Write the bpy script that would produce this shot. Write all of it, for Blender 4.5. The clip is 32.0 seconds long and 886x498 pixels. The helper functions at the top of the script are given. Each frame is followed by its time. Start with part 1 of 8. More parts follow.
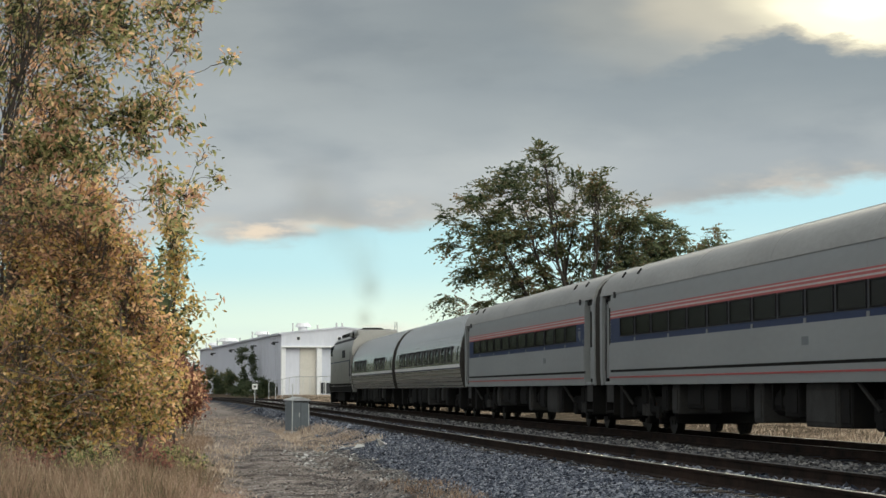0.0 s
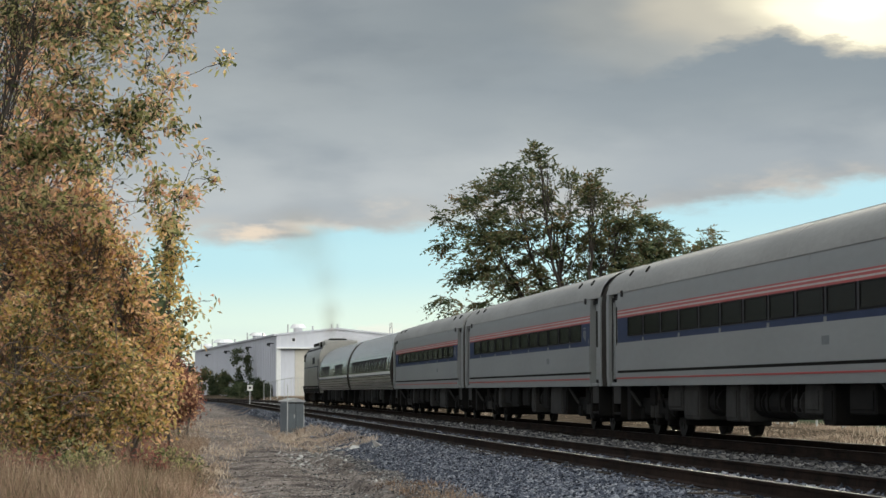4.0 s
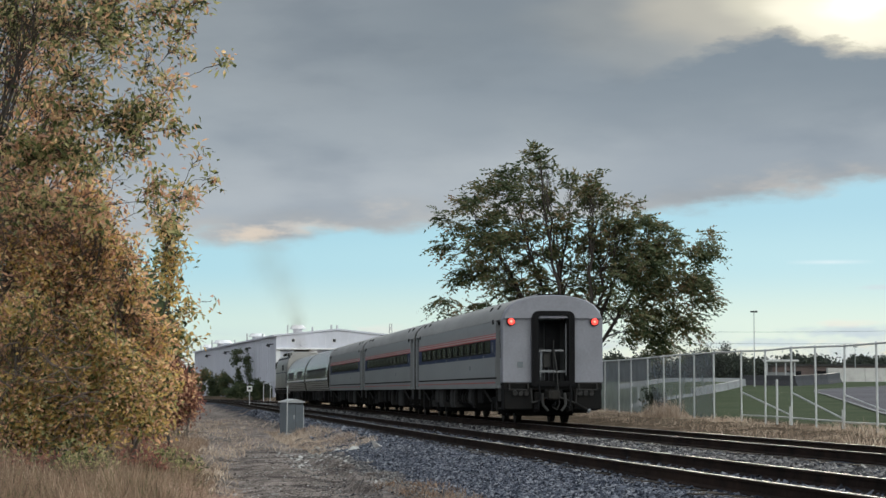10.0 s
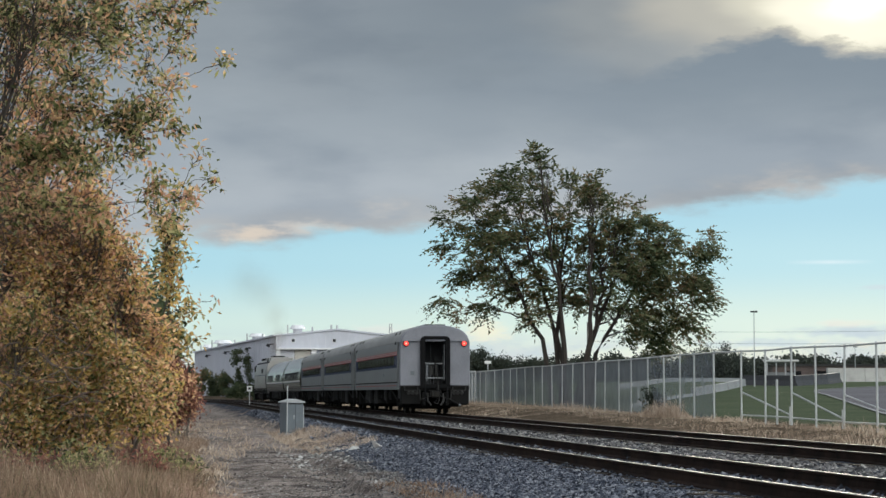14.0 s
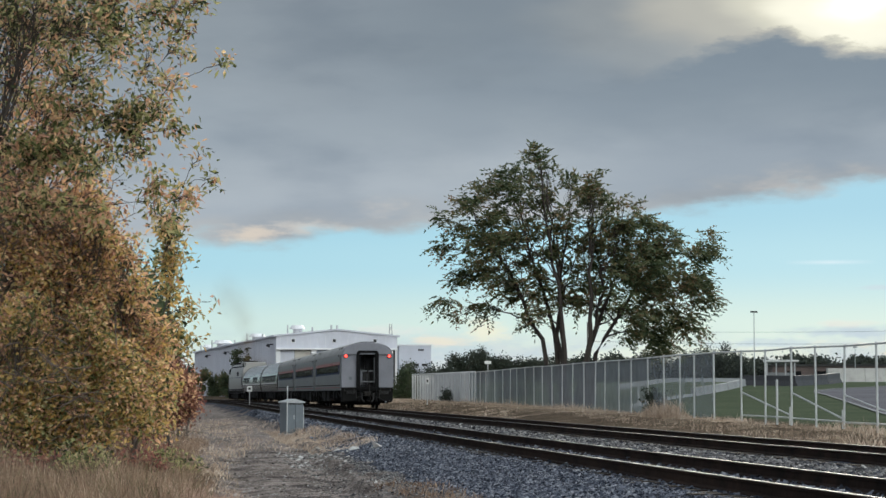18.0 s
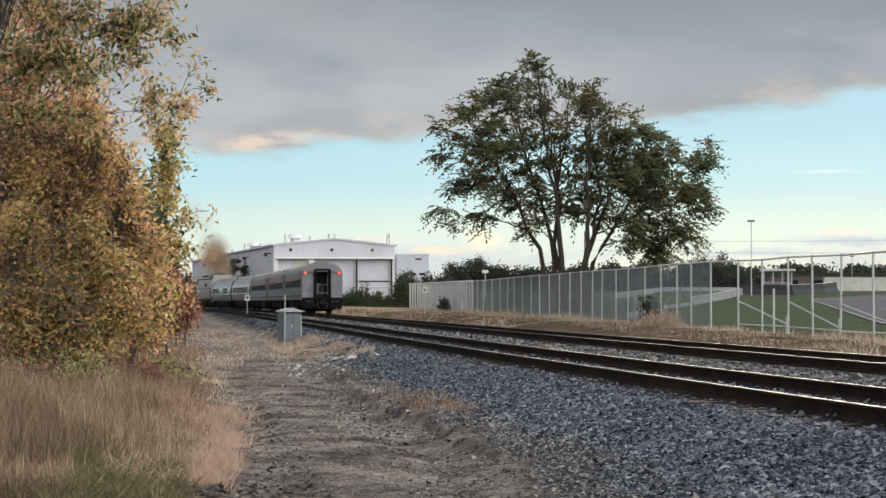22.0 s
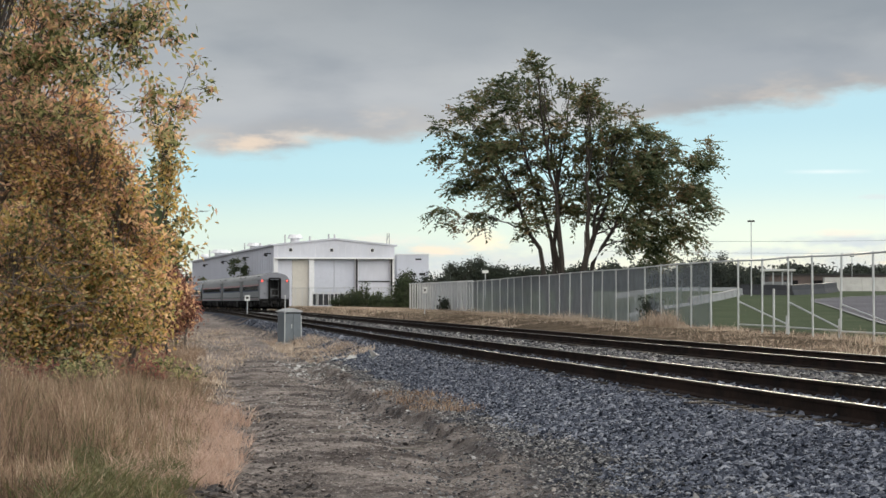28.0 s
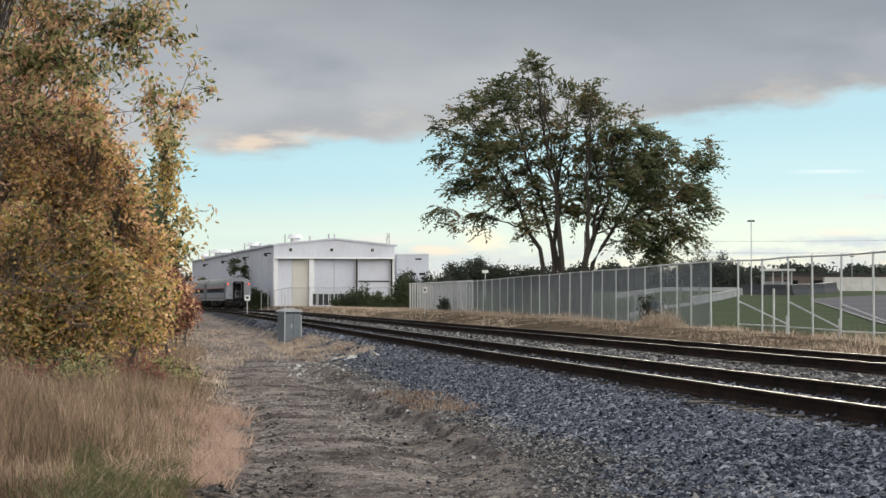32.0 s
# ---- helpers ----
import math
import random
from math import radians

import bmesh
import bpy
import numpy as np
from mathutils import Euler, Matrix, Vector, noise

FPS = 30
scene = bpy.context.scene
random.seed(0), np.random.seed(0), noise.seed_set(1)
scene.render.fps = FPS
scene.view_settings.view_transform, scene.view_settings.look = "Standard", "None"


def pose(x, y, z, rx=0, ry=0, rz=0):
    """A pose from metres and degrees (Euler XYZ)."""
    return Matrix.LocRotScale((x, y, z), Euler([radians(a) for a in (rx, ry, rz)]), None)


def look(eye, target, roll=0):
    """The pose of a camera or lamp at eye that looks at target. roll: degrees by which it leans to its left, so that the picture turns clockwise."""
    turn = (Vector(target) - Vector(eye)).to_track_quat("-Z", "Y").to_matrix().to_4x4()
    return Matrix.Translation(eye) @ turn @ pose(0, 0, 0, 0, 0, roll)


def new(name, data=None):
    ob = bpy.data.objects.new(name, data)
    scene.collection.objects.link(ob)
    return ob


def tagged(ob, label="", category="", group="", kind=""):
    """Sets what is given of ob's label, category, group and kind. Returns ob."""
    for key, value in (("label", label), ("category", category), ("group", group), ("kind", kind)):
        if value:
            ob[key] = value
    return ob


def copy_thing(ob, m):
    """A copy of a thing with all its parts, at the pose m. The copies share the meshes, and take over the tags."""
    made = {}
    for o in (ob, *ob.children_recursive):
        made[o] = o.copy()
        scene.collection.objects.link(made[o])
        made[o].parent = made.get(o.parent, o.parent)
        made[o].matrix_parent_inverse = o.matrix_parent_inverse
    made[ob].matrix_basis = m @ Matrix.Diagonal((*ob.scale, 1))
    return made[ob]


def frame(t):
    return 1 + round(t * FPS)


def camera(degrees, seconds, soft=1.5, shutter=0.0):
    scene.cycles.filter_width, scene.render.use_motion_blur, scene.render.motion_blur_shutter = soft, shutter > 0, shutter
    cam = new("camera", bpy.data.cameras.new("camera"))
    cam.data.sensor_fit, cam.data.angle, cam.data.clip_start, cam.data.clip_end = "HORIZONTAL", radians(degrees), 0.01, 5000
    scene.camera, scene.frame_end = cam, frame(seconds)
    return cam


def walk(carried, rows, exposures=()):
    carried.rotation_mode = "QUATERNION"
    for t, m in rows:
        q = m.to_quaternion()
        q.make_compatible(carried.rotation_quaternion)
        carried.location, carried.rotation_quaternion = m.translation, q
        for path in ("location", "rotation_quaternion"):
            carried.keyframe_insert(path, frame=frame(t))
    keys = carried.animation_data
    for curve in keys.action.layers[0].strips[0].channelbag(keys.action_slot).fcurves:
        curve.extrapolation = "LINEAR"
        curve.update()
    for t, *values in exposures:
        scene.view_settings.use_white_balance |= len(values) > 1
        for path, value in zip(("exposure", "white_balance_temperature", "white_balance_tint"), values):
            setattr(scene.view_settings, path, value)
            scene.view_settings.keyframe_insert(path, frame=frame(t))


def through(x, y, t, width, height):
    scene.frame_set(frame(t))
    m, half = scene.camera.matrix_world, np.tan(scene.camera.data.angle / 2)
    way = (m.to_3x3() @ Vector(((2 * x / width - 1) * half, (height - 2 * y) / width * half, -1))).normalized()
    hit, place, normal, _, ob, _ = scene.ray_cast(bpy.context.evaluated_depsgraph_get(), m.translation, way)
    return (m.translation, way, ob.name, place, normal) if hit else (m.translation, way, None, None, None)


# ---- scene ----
# ---- camera: a hand-held phone at eye height that only tilts and sways a little ----
LENS = 21.424
EYE = (0.0, 0.0, 1.5)
cam = camera(LENS, 32.0)
# seconds, tilt up, turn to the left (degrees)
SWAY = [
    (0.0, 3.455, 0.191),
    (0.3, 3.484, 0.124),
    (0.6, 3.487, 0.105),
    (1.0, 3.477, 0.102),
    (1.5, 3.487, 0.087),
    (3.5, 3.487, 0.075),
    (5.5, 3.476, 0.064),
    (7.0, 3.482, 0.064),
    (8.0, 3.504, 0.064),
    (14.5, 3.504, 0.064),
    (16.5, 3.508, 0.064),
    (19.5, 3.508, 0.064),
    (19.7, 3.491, 0.064),
    (19.8, 3.415, 0.069),
    (19.9, 2.947, 0.090),
    (20.0, 1.904, 0.105),
    (20.1, 1.221, 0.069),
    (20.2, 0.820, 0.041),
    (20.3, 0.696, 0.028),
    (20.4, 0.627, 0.024),
    (20.5, 0.581, 0.021),
    (20.6, 0.876, 0.010),
    (20.7, 1.055, 0.000),
    (20.8, 1.138, 0.000),
    (21.0, 1.185, 0.000),
    (21.5, 1.269, 0.000),
    (22.0, 1.286, 0.000),
    (23.0, 1.256, 0.000),
    (24.0, 1.274, 0.000),
    (25.5, 1.290, 0.000),
    (27.5, 1.290, 0.000),
    (28.5, 1.290, 0.000),
    (29.0, 1.271, 0.000),
    (30.0, 1.290, 0.000),
    (32.0, 1.286, 0.000),
]
walk(cam, [(t, pose(*EYE, 90 + tilt, 0, turn)) for t, tilt, turn in SWAY],
     exposures=[(0.0, 0.0, 6300, 3), (3.5, 0.0, 6250, 4), (6.0, -0.17, 6050, 5), (12.0, -0.22, 5900, 5), (19.6, -0.29, 5750, 4), (20.0, -0.33, 5800, 5), (20.5, -0.20, 6050, 7), (21.4, -0.06, 6250, 8), (32.0, -0.03, 6250, 8)])
# ---- sky, sun ----
SUN_EL, SUN_AZ = radians(9.7), radians(10.4)   # the sun stands ahead, to the right of the line of view
world = bpy.data.worlds.new("evening_sky")
scene.world = world
world.use_nodes = True
wt = world.node_tree
wt.nodes.clear()


def wnode(kind, **kw):
    n = wt.nodes.new(kind)
    for k, v in kw.items():
        n.inputs[k].default_value = v
    return n


def wmath(op, a, b=None, c=None, clamp=False):
    n = wt.nodes.new("ShaderNodeMath")
    n.operation, n.use_clamp = op, clamp
    for i, v in enumerate((a, b, c)):
        if v is None:
            continue
        if isinstance(v, (int, float)):
            n.inputs[i].default_value = v
        else:
            wt.links.new(v, n.inputs[i])
    return n.outputs[0]


def wramp(value, stops, interpolation="EASE"):
    n = wt.nodes.new("ShaderNodeValToRGB")
    n.color_ramp.interpolation = interpolation
    while len(n.color_ramp.elements) < len(stops):
        n.color_ramp.elements.new(0.5)
    for e, (p, c) in zip(n.color_ramp.elements, stops):
        e.position, e.color = p, (*c, 1)
    wt.links.new(value, n.inputs[0])
    return n.outputs[0]


def wmix(fac, a, b, blend="MIX"):
    n = wt.nodes.new("ShaderNodeMixRGB")
    n.blend_type = blend
    for sock, v in zip(n.inputs, (fac, a, b)):
        if isinstance(v, (int, float)):
            sock.default_value = v
        elif isinstance(v, tuple):
            sock.default_value = (*v, 1)
        else:
            wt.links.new(v, sock)
    return n.outputs[0]


def wnoise(scale, detail, rough, distort=0.0):
    """Cloud noise over the directions, flattened towards the horizon."""
    m = wt.nodes.new("ShaderNodeMapping")
    m.inputs["Scale"].default_value = (scale, scale * 0.6, scale * 3.0)
    m.inputs["Location"].default_value = (scale * 0.13, 1.7, 0.4)
    wt.links.new(sky_dir, m.inputs[0])
    n = wnode("ShaderNodeTexNoise", Scale=1.0, Detail=detail, Roughness=rough, Distortion=distort)
    wt.links.new(m.outputs[0], n.inputs["Vector"])
    return n.outputs[0]


sky_dir = wt.nodes.new("ShaderNodeTexCoord").outputs["Generated"]
sep = wt.nodes.new("ShaderNodeSeparateXYZ")
wt.links.new(sky_dir, sep.inputs[0])
side, ahead, up = sep.outputs
# clear sky: the physical sky, paled by the low haze
nishita = wt.nodes.new("ShaderNodeTexSky")
nishita.sky_type, nishita.sun_disc = "NISHITA", False
nishita.sun_elevation, nishita.sun_rotation = SUN_EL, SUN_AZ
nishita.air_density, nishita.dust_density, nishita.ozone_density = 1.0, 0.4, 3.0
physical = wmix(1.0, nishita.outputs[0], (0.055, 0.055, 0.055), "MULTIPLY")
haze = wramp(wmath("MULTIPLY", up, 4.0, clamp=True), [
    (0.0, (0.66, 0.66, 0.60)), (0.04, (0.69, 0.73, 0.67)), (0.11, (0.66, 0.79, 0.72)),
    (0.22, (0.46, 0.70, 0.77)), (0.32, (0.38, 0.63, 0.74)), (1.0, (0.30, 0.50, 0.68))])
clear = wmix(0.12, haze, physical)
# small low clouds over the horizon, peach where the sun touches them
low = wmath("MULTIPLY", wramp(wnoise(15, 5, 0.55), [(0.40, (0, 0, 0)), (0.54, (1, 1, 1))]),
            wramp(wmath("MULTIPLY", up, 4.0, clamp=True), [(0.0, (1, 1, 1)), (0.055, (1, 1, 1)), (0.12, (0, 0, 0))]))
clear = wmix(wmath("MULTIPLY", low, 0.75), clear, wramp(wnoise(24, 4, 0.6), [(0.42, (0.56, 0.60, 0.63)), (0.56, (0.66, 0.66, 0.65)), (0.66, (1.0, 0.80, 0.56))]))
# one thin streak of high cloud
streak = wmath("MULTIPLY", wmath("SUBTRACT", 1.0, wmath("MULTIPLY", wmath("ABSOLUTE", wmath("SUBTRACT", up, 0.0548)), 800.0), clamp=True),
               wmath("SUBTRACT", 1.0, wmath("MULTIPLY", wmath("ABSOLUTE", wmath("SUBTRACT", side, 0.162)), 52.0), clamp=True))
clear = wmix(wmath("MULTIPLY", streak, 0.9, clamp=True), clear, (0.80, 0.86, 0.84))
# small low clouds that stand by themselves: sideways, up, half width, half height, colour, strength
def small_cloud(sky, s0, u0, w, h, colour, strength):
    a = wmath("DIVIDE", wmath("SUBTRACT", side, s0), w)
    b = wmath("DIVIDE", wmath("SUBTRACT", up, u0), h)
    d = wmath("SQRT", wmath("ADD", wmath("MULTIPLY", a, a), wmath("MULTIPLY", b, b)))
    d = wmath("ADD", d, wmath("MULTIPLY", wmath("SUBTRACT", wnoise(90, 5, 0.55), 0.5), 2.2))
    m = wramp(wmath("MULTIPLY", d, 0.5, clamp=True), [(0.05, (1, 1, 1)), (0.62, (0, 0, 0))])
    return wmix(wmath("MULTIPLY", m, strength), sky, colour)


for spec in ((0.0175, 0.0270, 0.010, 0.0065, (0.98, 0.86, 0.62), 0.85), (-0.003, 0.0215, 0.012, 0.0030, (0.95, 0.78, 0.58), 0.8), (-0.028, 0.0265, 0.020, 0.0030, (0.86, 0.78, 0.68), 0.5),
             (0.172, 0.0255, 0.030, 0.0030, (0.60, 0.63, 0.65), 0.8), (0.135, 0.0205, 0.030, 0.0025, (0.60, 0.64, 0.66), 0.7), (0.168, 0.0290, 0.014, 0.0018, (0.92, 0.80, 0.66), 0.6),
             (0.182, 0.0440, 0.008, 0.0012, (0.70, 0.70, 0.70), 0.5)):
    clear = small_cloud(clear, *spec)
# the great cloud sheet: its lower edge stands about four degrees up
edge = wmath("SUBTRACT", wmath("SUBTRACT", up, wmath("MULTIPLY", side, 0.085)), 0.071)
ragged = wmath("MULTIPLY", wmath("SUBTRACT", wnoise(22, 6, 0.55), 0.5), 0.030)
depth_in = wmath("ADD", edge, ragged)
sheet = wramp(wmath("MULTIPLY_ADD", depth_in, 20.0, 0.5, clamp=True), [(0.42, (0, 0, 0)), (0.62, (1, 1, 1))])
grey = wramp(wmath("MULTIPLY", depth_in, 7.0, clamp=True), [
    (0.0, (0.50, 0.47, 0.44)), (0.10, (0.42, 0.43, 0.445)), (0.30, (0.345, 0.362, 0.382)), (0.60, (0.29, 0.305, 0.322)), (1.0, (0.25, 0.26, 0.275))])
billow = wramp(wnoise(9, 6, 0.5), [(0.30, (0.82, 0.84, 0.87)), (0.50, (1.0, 1.0, 1.0)), (0.72, (1.14, 1.12, 1.09))])
banks = wramp(wnoise(4.5, 3, 0.45, 0.4), [(0.34, (0.86, 0.88, 0.91)), (0.52, (1.0, 1.0, 1.0)), (0.66, (1.12, 1.10, 1.07))])
cloud = wmix(1.0, wmix(1.0, grey, billow, "MULTIPLY"), banks, "MULTIPLY")
# overhead and behind the eye the sheet thins and lets more light down
thin = wmath("SUBTRACT", wmath("ADD", up, 0.75), wmath("MULTIPLY", ahead, 0.75))
high = wramp(wmath("MULTIPLY", thin, 0.5, clamp=True), [(0.10, (1, 1, 1)), (0.35, (1.6, 1.58, 1.56)), (0.70, (2.35, 2.30, 2.22)), (1.0, (2.55, 2.48, 2.38))])
cloud = wmix(1.0, cloud, high, "MULTIPLY")
# low behind the eye the sky is brightest
behind = wramp(wmath("MULTIPLY_ADD", ahead, -0.5, 0.5, clamp=True), [(0.55, (1, 1, 1)), (0.80, (1.7, 1.62, 1.5)), (1.0, (2.1, 1.95, 1.75))])
cloud = wmix(1.0, cloud, behind, "MULTIPLY")
# the sun's side of the sky is the brighter one
sunward = wramp(wmath("MULTIPLY_ADD", side, 0.5, 0.5, clamp=True), [(0.0, (0.92, 0.92, 0.94)), (0.5, (1.0, 1.0, 1.0)), (0.85, (3.0, 2.93, 2.8))])
away = wramp(wmath("MULTIPLY_ADD", ahead, -0.5, 0.5, clamp=True), [(0.05, (0, 0, 0)), (0.35, (1, 1, 1))])
cloud = wmix(away, cloud, wmix(1.0, cloud, sunward, "MULTIPLY"))
# the sheet is heaviest ahead and higher up
heavy = wmix(away, wramp(wmath("MULTIPLY", up, 4.0, clamp=True), [(0.36, (1, 1, 1)), (0.56, (0.75, 0.78, 0.81))]), (1.0, 1.0, 1.0))
to_right = wramp(wmath("MULTIPLY_ADD", side, 4.0, 0.5, clamp=True), [(0.15, (0.25, 0.25, 0.25)), (0.55, (1, 1, 1))])
cloud = wmix(to_right, cloud, wmix(1.0, cloud, heavy, "MULTIPLY"))
lit = wmath("MULTIPLY", wramp(wnoise(17, 4, 0.6), [(0.52, (0, 0, 0)), (0.66, (1, 1, 1))]),
            wramp(wmath("MULTIPLY_ADD", depth_in, 14.0, 0.5, clamp=True), [(0.46, (0, 0, 0)), (0.54, (0.45, 0.45, 0.45)), (0.68, (0, 0, 0))]))
cloud = wmix(lit, cloud, (0.84, 0.68, 0.54))
for spec in ((-0.0830, 0.0672, 0.013, 0.0042, (0.84, 0.66, 0.50), 0.75), (-0.058, 0.0705, 0.016, 0.0034, (0.74, 0.63, 0.53), 0.6), (0.160, 0.0850, 0.030, 0.0045, (0.66, 0.57, 0.50), 0.7), (0.166, 0.0815, 0.006, 0.0022, (0.98, 0.78, 0.56), 0.8)):
    cloud = small_cloud(cloud, *spec)
# the bright break round the hidden sun: a soft cream glow above the ragged top of a darker cloud bank
sun_way = (math.sin(SUN_AZ) * math.cos(SUN_EL), math.cos(SUN_AZ) * math.cos(SUN_EL), math.sin(SUN_EL))
puffy = wmath("SUBTRACT", wnoise(26, 6, 0.55), 0.5)
soft = wmath("SUBTRACT", wnoise(11, 4, 0.5), 0.5)
ax = wmath("DIVIDE", wmath("SUBTRACT", side, 0.174), 0.095)
az = wmath("DIVIDE", wmath("SUBTRACT", up, 0.163), 0.036)
reach = wmath("SQRT", wmath("ADD", wmath("MULTIPLY", ax, ax), wmath("MULTIPLY", az, az)))
reach = wmath("ADD", reach, wmath("MULTIPLY", soft, 0.7))
glow = wramp(wmath("MULTIPLY", reach, 0.5, clamp=True), [(0.0, (1, 1, 1)), (0.16, (0.80, 0.80, 0.80)), (0.36, (0.44, 0.44, 0.44)), (0.58, (0.16, 0.16, 0.16)), (0.80, (0, 0, 0))])
# the bank's top falls away on both sides of its shoulder
shoulder = wmath("ADD", wmath("MULTIPLY", wmath("MAXIMUM", wmath("SUBTRACT", 0.140, side), 0.0), 0.28), wmath("MULTIPLY", wmath("MAXIMUM", wmath("SUBTRACT", side, 0.140), 0.0), 0.22))
over_bank = wmath("ADD", wmath("SUBTRACT", wmath("ADD", up, shoulder), 0.1500), wmath("ADD", wmath("MULTIPLY", puffy, 0.014), wmath("MULTIPLY", wmath("SUBTRACT", wnoise(75, 5, 0.6), 0.5), 0.010)))
in_front = wmath("GREATER_THAN", ahead, 0.0)
above = wramp(wmath("MULTIPLY_ADD", over_bank, 80.0, 0.5, clamp=True), [(0.25, (0, 0, 0)), (0.50, (0.40, 0.40, 0.40)), (0.90, (1, 1, 1))])
bank = wmath("MULTIPLY", wramp(wmath("MULTIPLY_ADD", over_bank, 16.0, 0.5, clamp=True), [(0.0, (0.5, 0.5, 0.5)), (0.46, (1, 1, 1)), (0.56, (0, 0, 0))]),
             wramp(wmath("MULTIPLY_ADD", side, 4.0, 0.0, clamp=True), [(0.08, (0, 0, 0)), (0.50, (1, 1, 1))]))
cloud = wmix(wmath("MULTIPLY", wmath("MULTIPLY", bank, in_front), 0.5), cloud, (0.215, 0.245, 0.275))
glow = wmath("MULTIPLY", wmath("MULTIPLY", glow, above), in_front)
cloud = wmix(glow, cloud, wramp(glow, [(0.0, (0.55, 0.49, 0.40)), (0.35, (0.86, 0.71, 0.51)), (0.65, (1.0, 0.86, 0.62)), (0.95, (1.6, 1.40, 1.06))]))
sky_colour = wmix(sheet, clear, cloud)
back = wnode("ShaderNodeBackground", Strength=1.2)
wt.links.new(sky_colour, back.inputs[0])
wout = wt.nodes.new("ShaderNodeOutputWorld")
wt.links.new(back.outputs[0], wout.inputs[0])

sun = bpy.data.lights.new("sun", "SUN")
sun.energy, sun.angle, sun.color = 3.2, radians(16), (1.0, 0.86, 0.68)
sun_ob = new("sun", sun)
sun_ob.matrix_world = look(sun_way, (0, 0, 0))
# ---- materials ----
def mat(name, base, rough=0.7, metal=0.0, vary=0.18, scale=4.0, fine=40.0, bump=0.15, bump_m=0.01, spread=0.0, dark=None, glow=0.0, coat=0.0, stretch=(1, 1, 1)):
    """A surface with variation at two scales. vary: strength of the coarse stains; spread: variation from piece to piece; dark: colour of the stains."""
    m = bpy.data.materials.new(name)
    m.use_nodes = True
    nt = m.node_tree
    bs = nt.nodes["Principled BSDF"]
    bs.inputs["Roughness"].default_value, bs.inputs["Metallic"].default_value = rough, metal
    bs.inputs["Coat Weight"].default_value = coat
    co = nt.nodes.new("ShaderNodeTexCoord").outputs["Object"]
    mp = nt.nodes.new("ShaderNodeMapping")
    mp.inputs["Scale"].default_value = stretch
    nt.links.new(co, mp.inputs[0])
    big, small = nt.nodes.new("ShaderNodeTexNoise"), nt.nodes.new("ShaderNodeTexNoise")
    for n, s, d in ((big, scale, 5), (small, fine, 3)):
        n.inputs["Scale"].default_value, n.inputs["Detail"].default_value = s, d
        nt.links.new(mp.outputs[0], n.inputs["Vector"])
    dark = dark or tuple(c * 0.55 for c in base)
    mix = nt.nodes.new("ShaderNodeMixRGB")
    mix.inputs[1].default_value, mix.inputs[2].default_value = (*base, 1), (*dark, 1)
    add = nt.nodes.new("ShaderNodeMath")
    add.operation = "MULTIPLY_ADD"
    nt.links.new(small.outputs[0], add.inputs[0])
    add.inputs[1].default_value = 0.5
    nt.links.new(big.outputs[0], add.inputs[2])
    fac = nt.nodes.new("ShaderNodeMapRange")
    fac.inputs["From Min"].default_value, fac.inputs["From Max"].default_value = 0.55, 1.0
    fac.inputs["To Min"].default_value, fac.inputs["To Max"].default_value = 0.0, min(1.0, vary * 3)
    nt.links.new(add.outputs[0], fac.inputs["Value"])
    nt.links.new(fac.outputs[0], mix.inputs[0])
    out = mix.outputs[0]
    if spread:
        info = nt.nodes.new("ShaderNodeObjectInfo")
        hsv = nt.nodes.new("ShaderNodeHueSaturation")
        rng = nt.nodes.new("ShaderNodeMapRange")
        rng.inputs["To Min"].default_value, rng.inputs["To Max"].default_value = 1 - spread, 1 + spread
        nt.links.new(info.outputs["Random"], rng.inputs["Value"])
        nt.links.new(rng.outputs[0], hsv.inputs["Value"])
        nt.links.new(out, hsv.inputs["Color"])
        out = hsv.outputs[0]
    nt.links.new(out, bs.inputs["Base Color"])
    if bump:
        b = nt.nodes.new("ShaderNodeBump")
        b.inputs["Strength"].default_value, b.inputs["Distance"].default_value = bump, bump_m
        nt.links.new(small.outputs[0], b.inputs["Height"])
        nt.links.new(b.outputs[0], bs.inputs["Normal"])
    if glow:
        bs.inputs["Emission Color"].default_value = (*base, 1)
        bs.inputs["Emission Strength"].default_value = glow
    return m


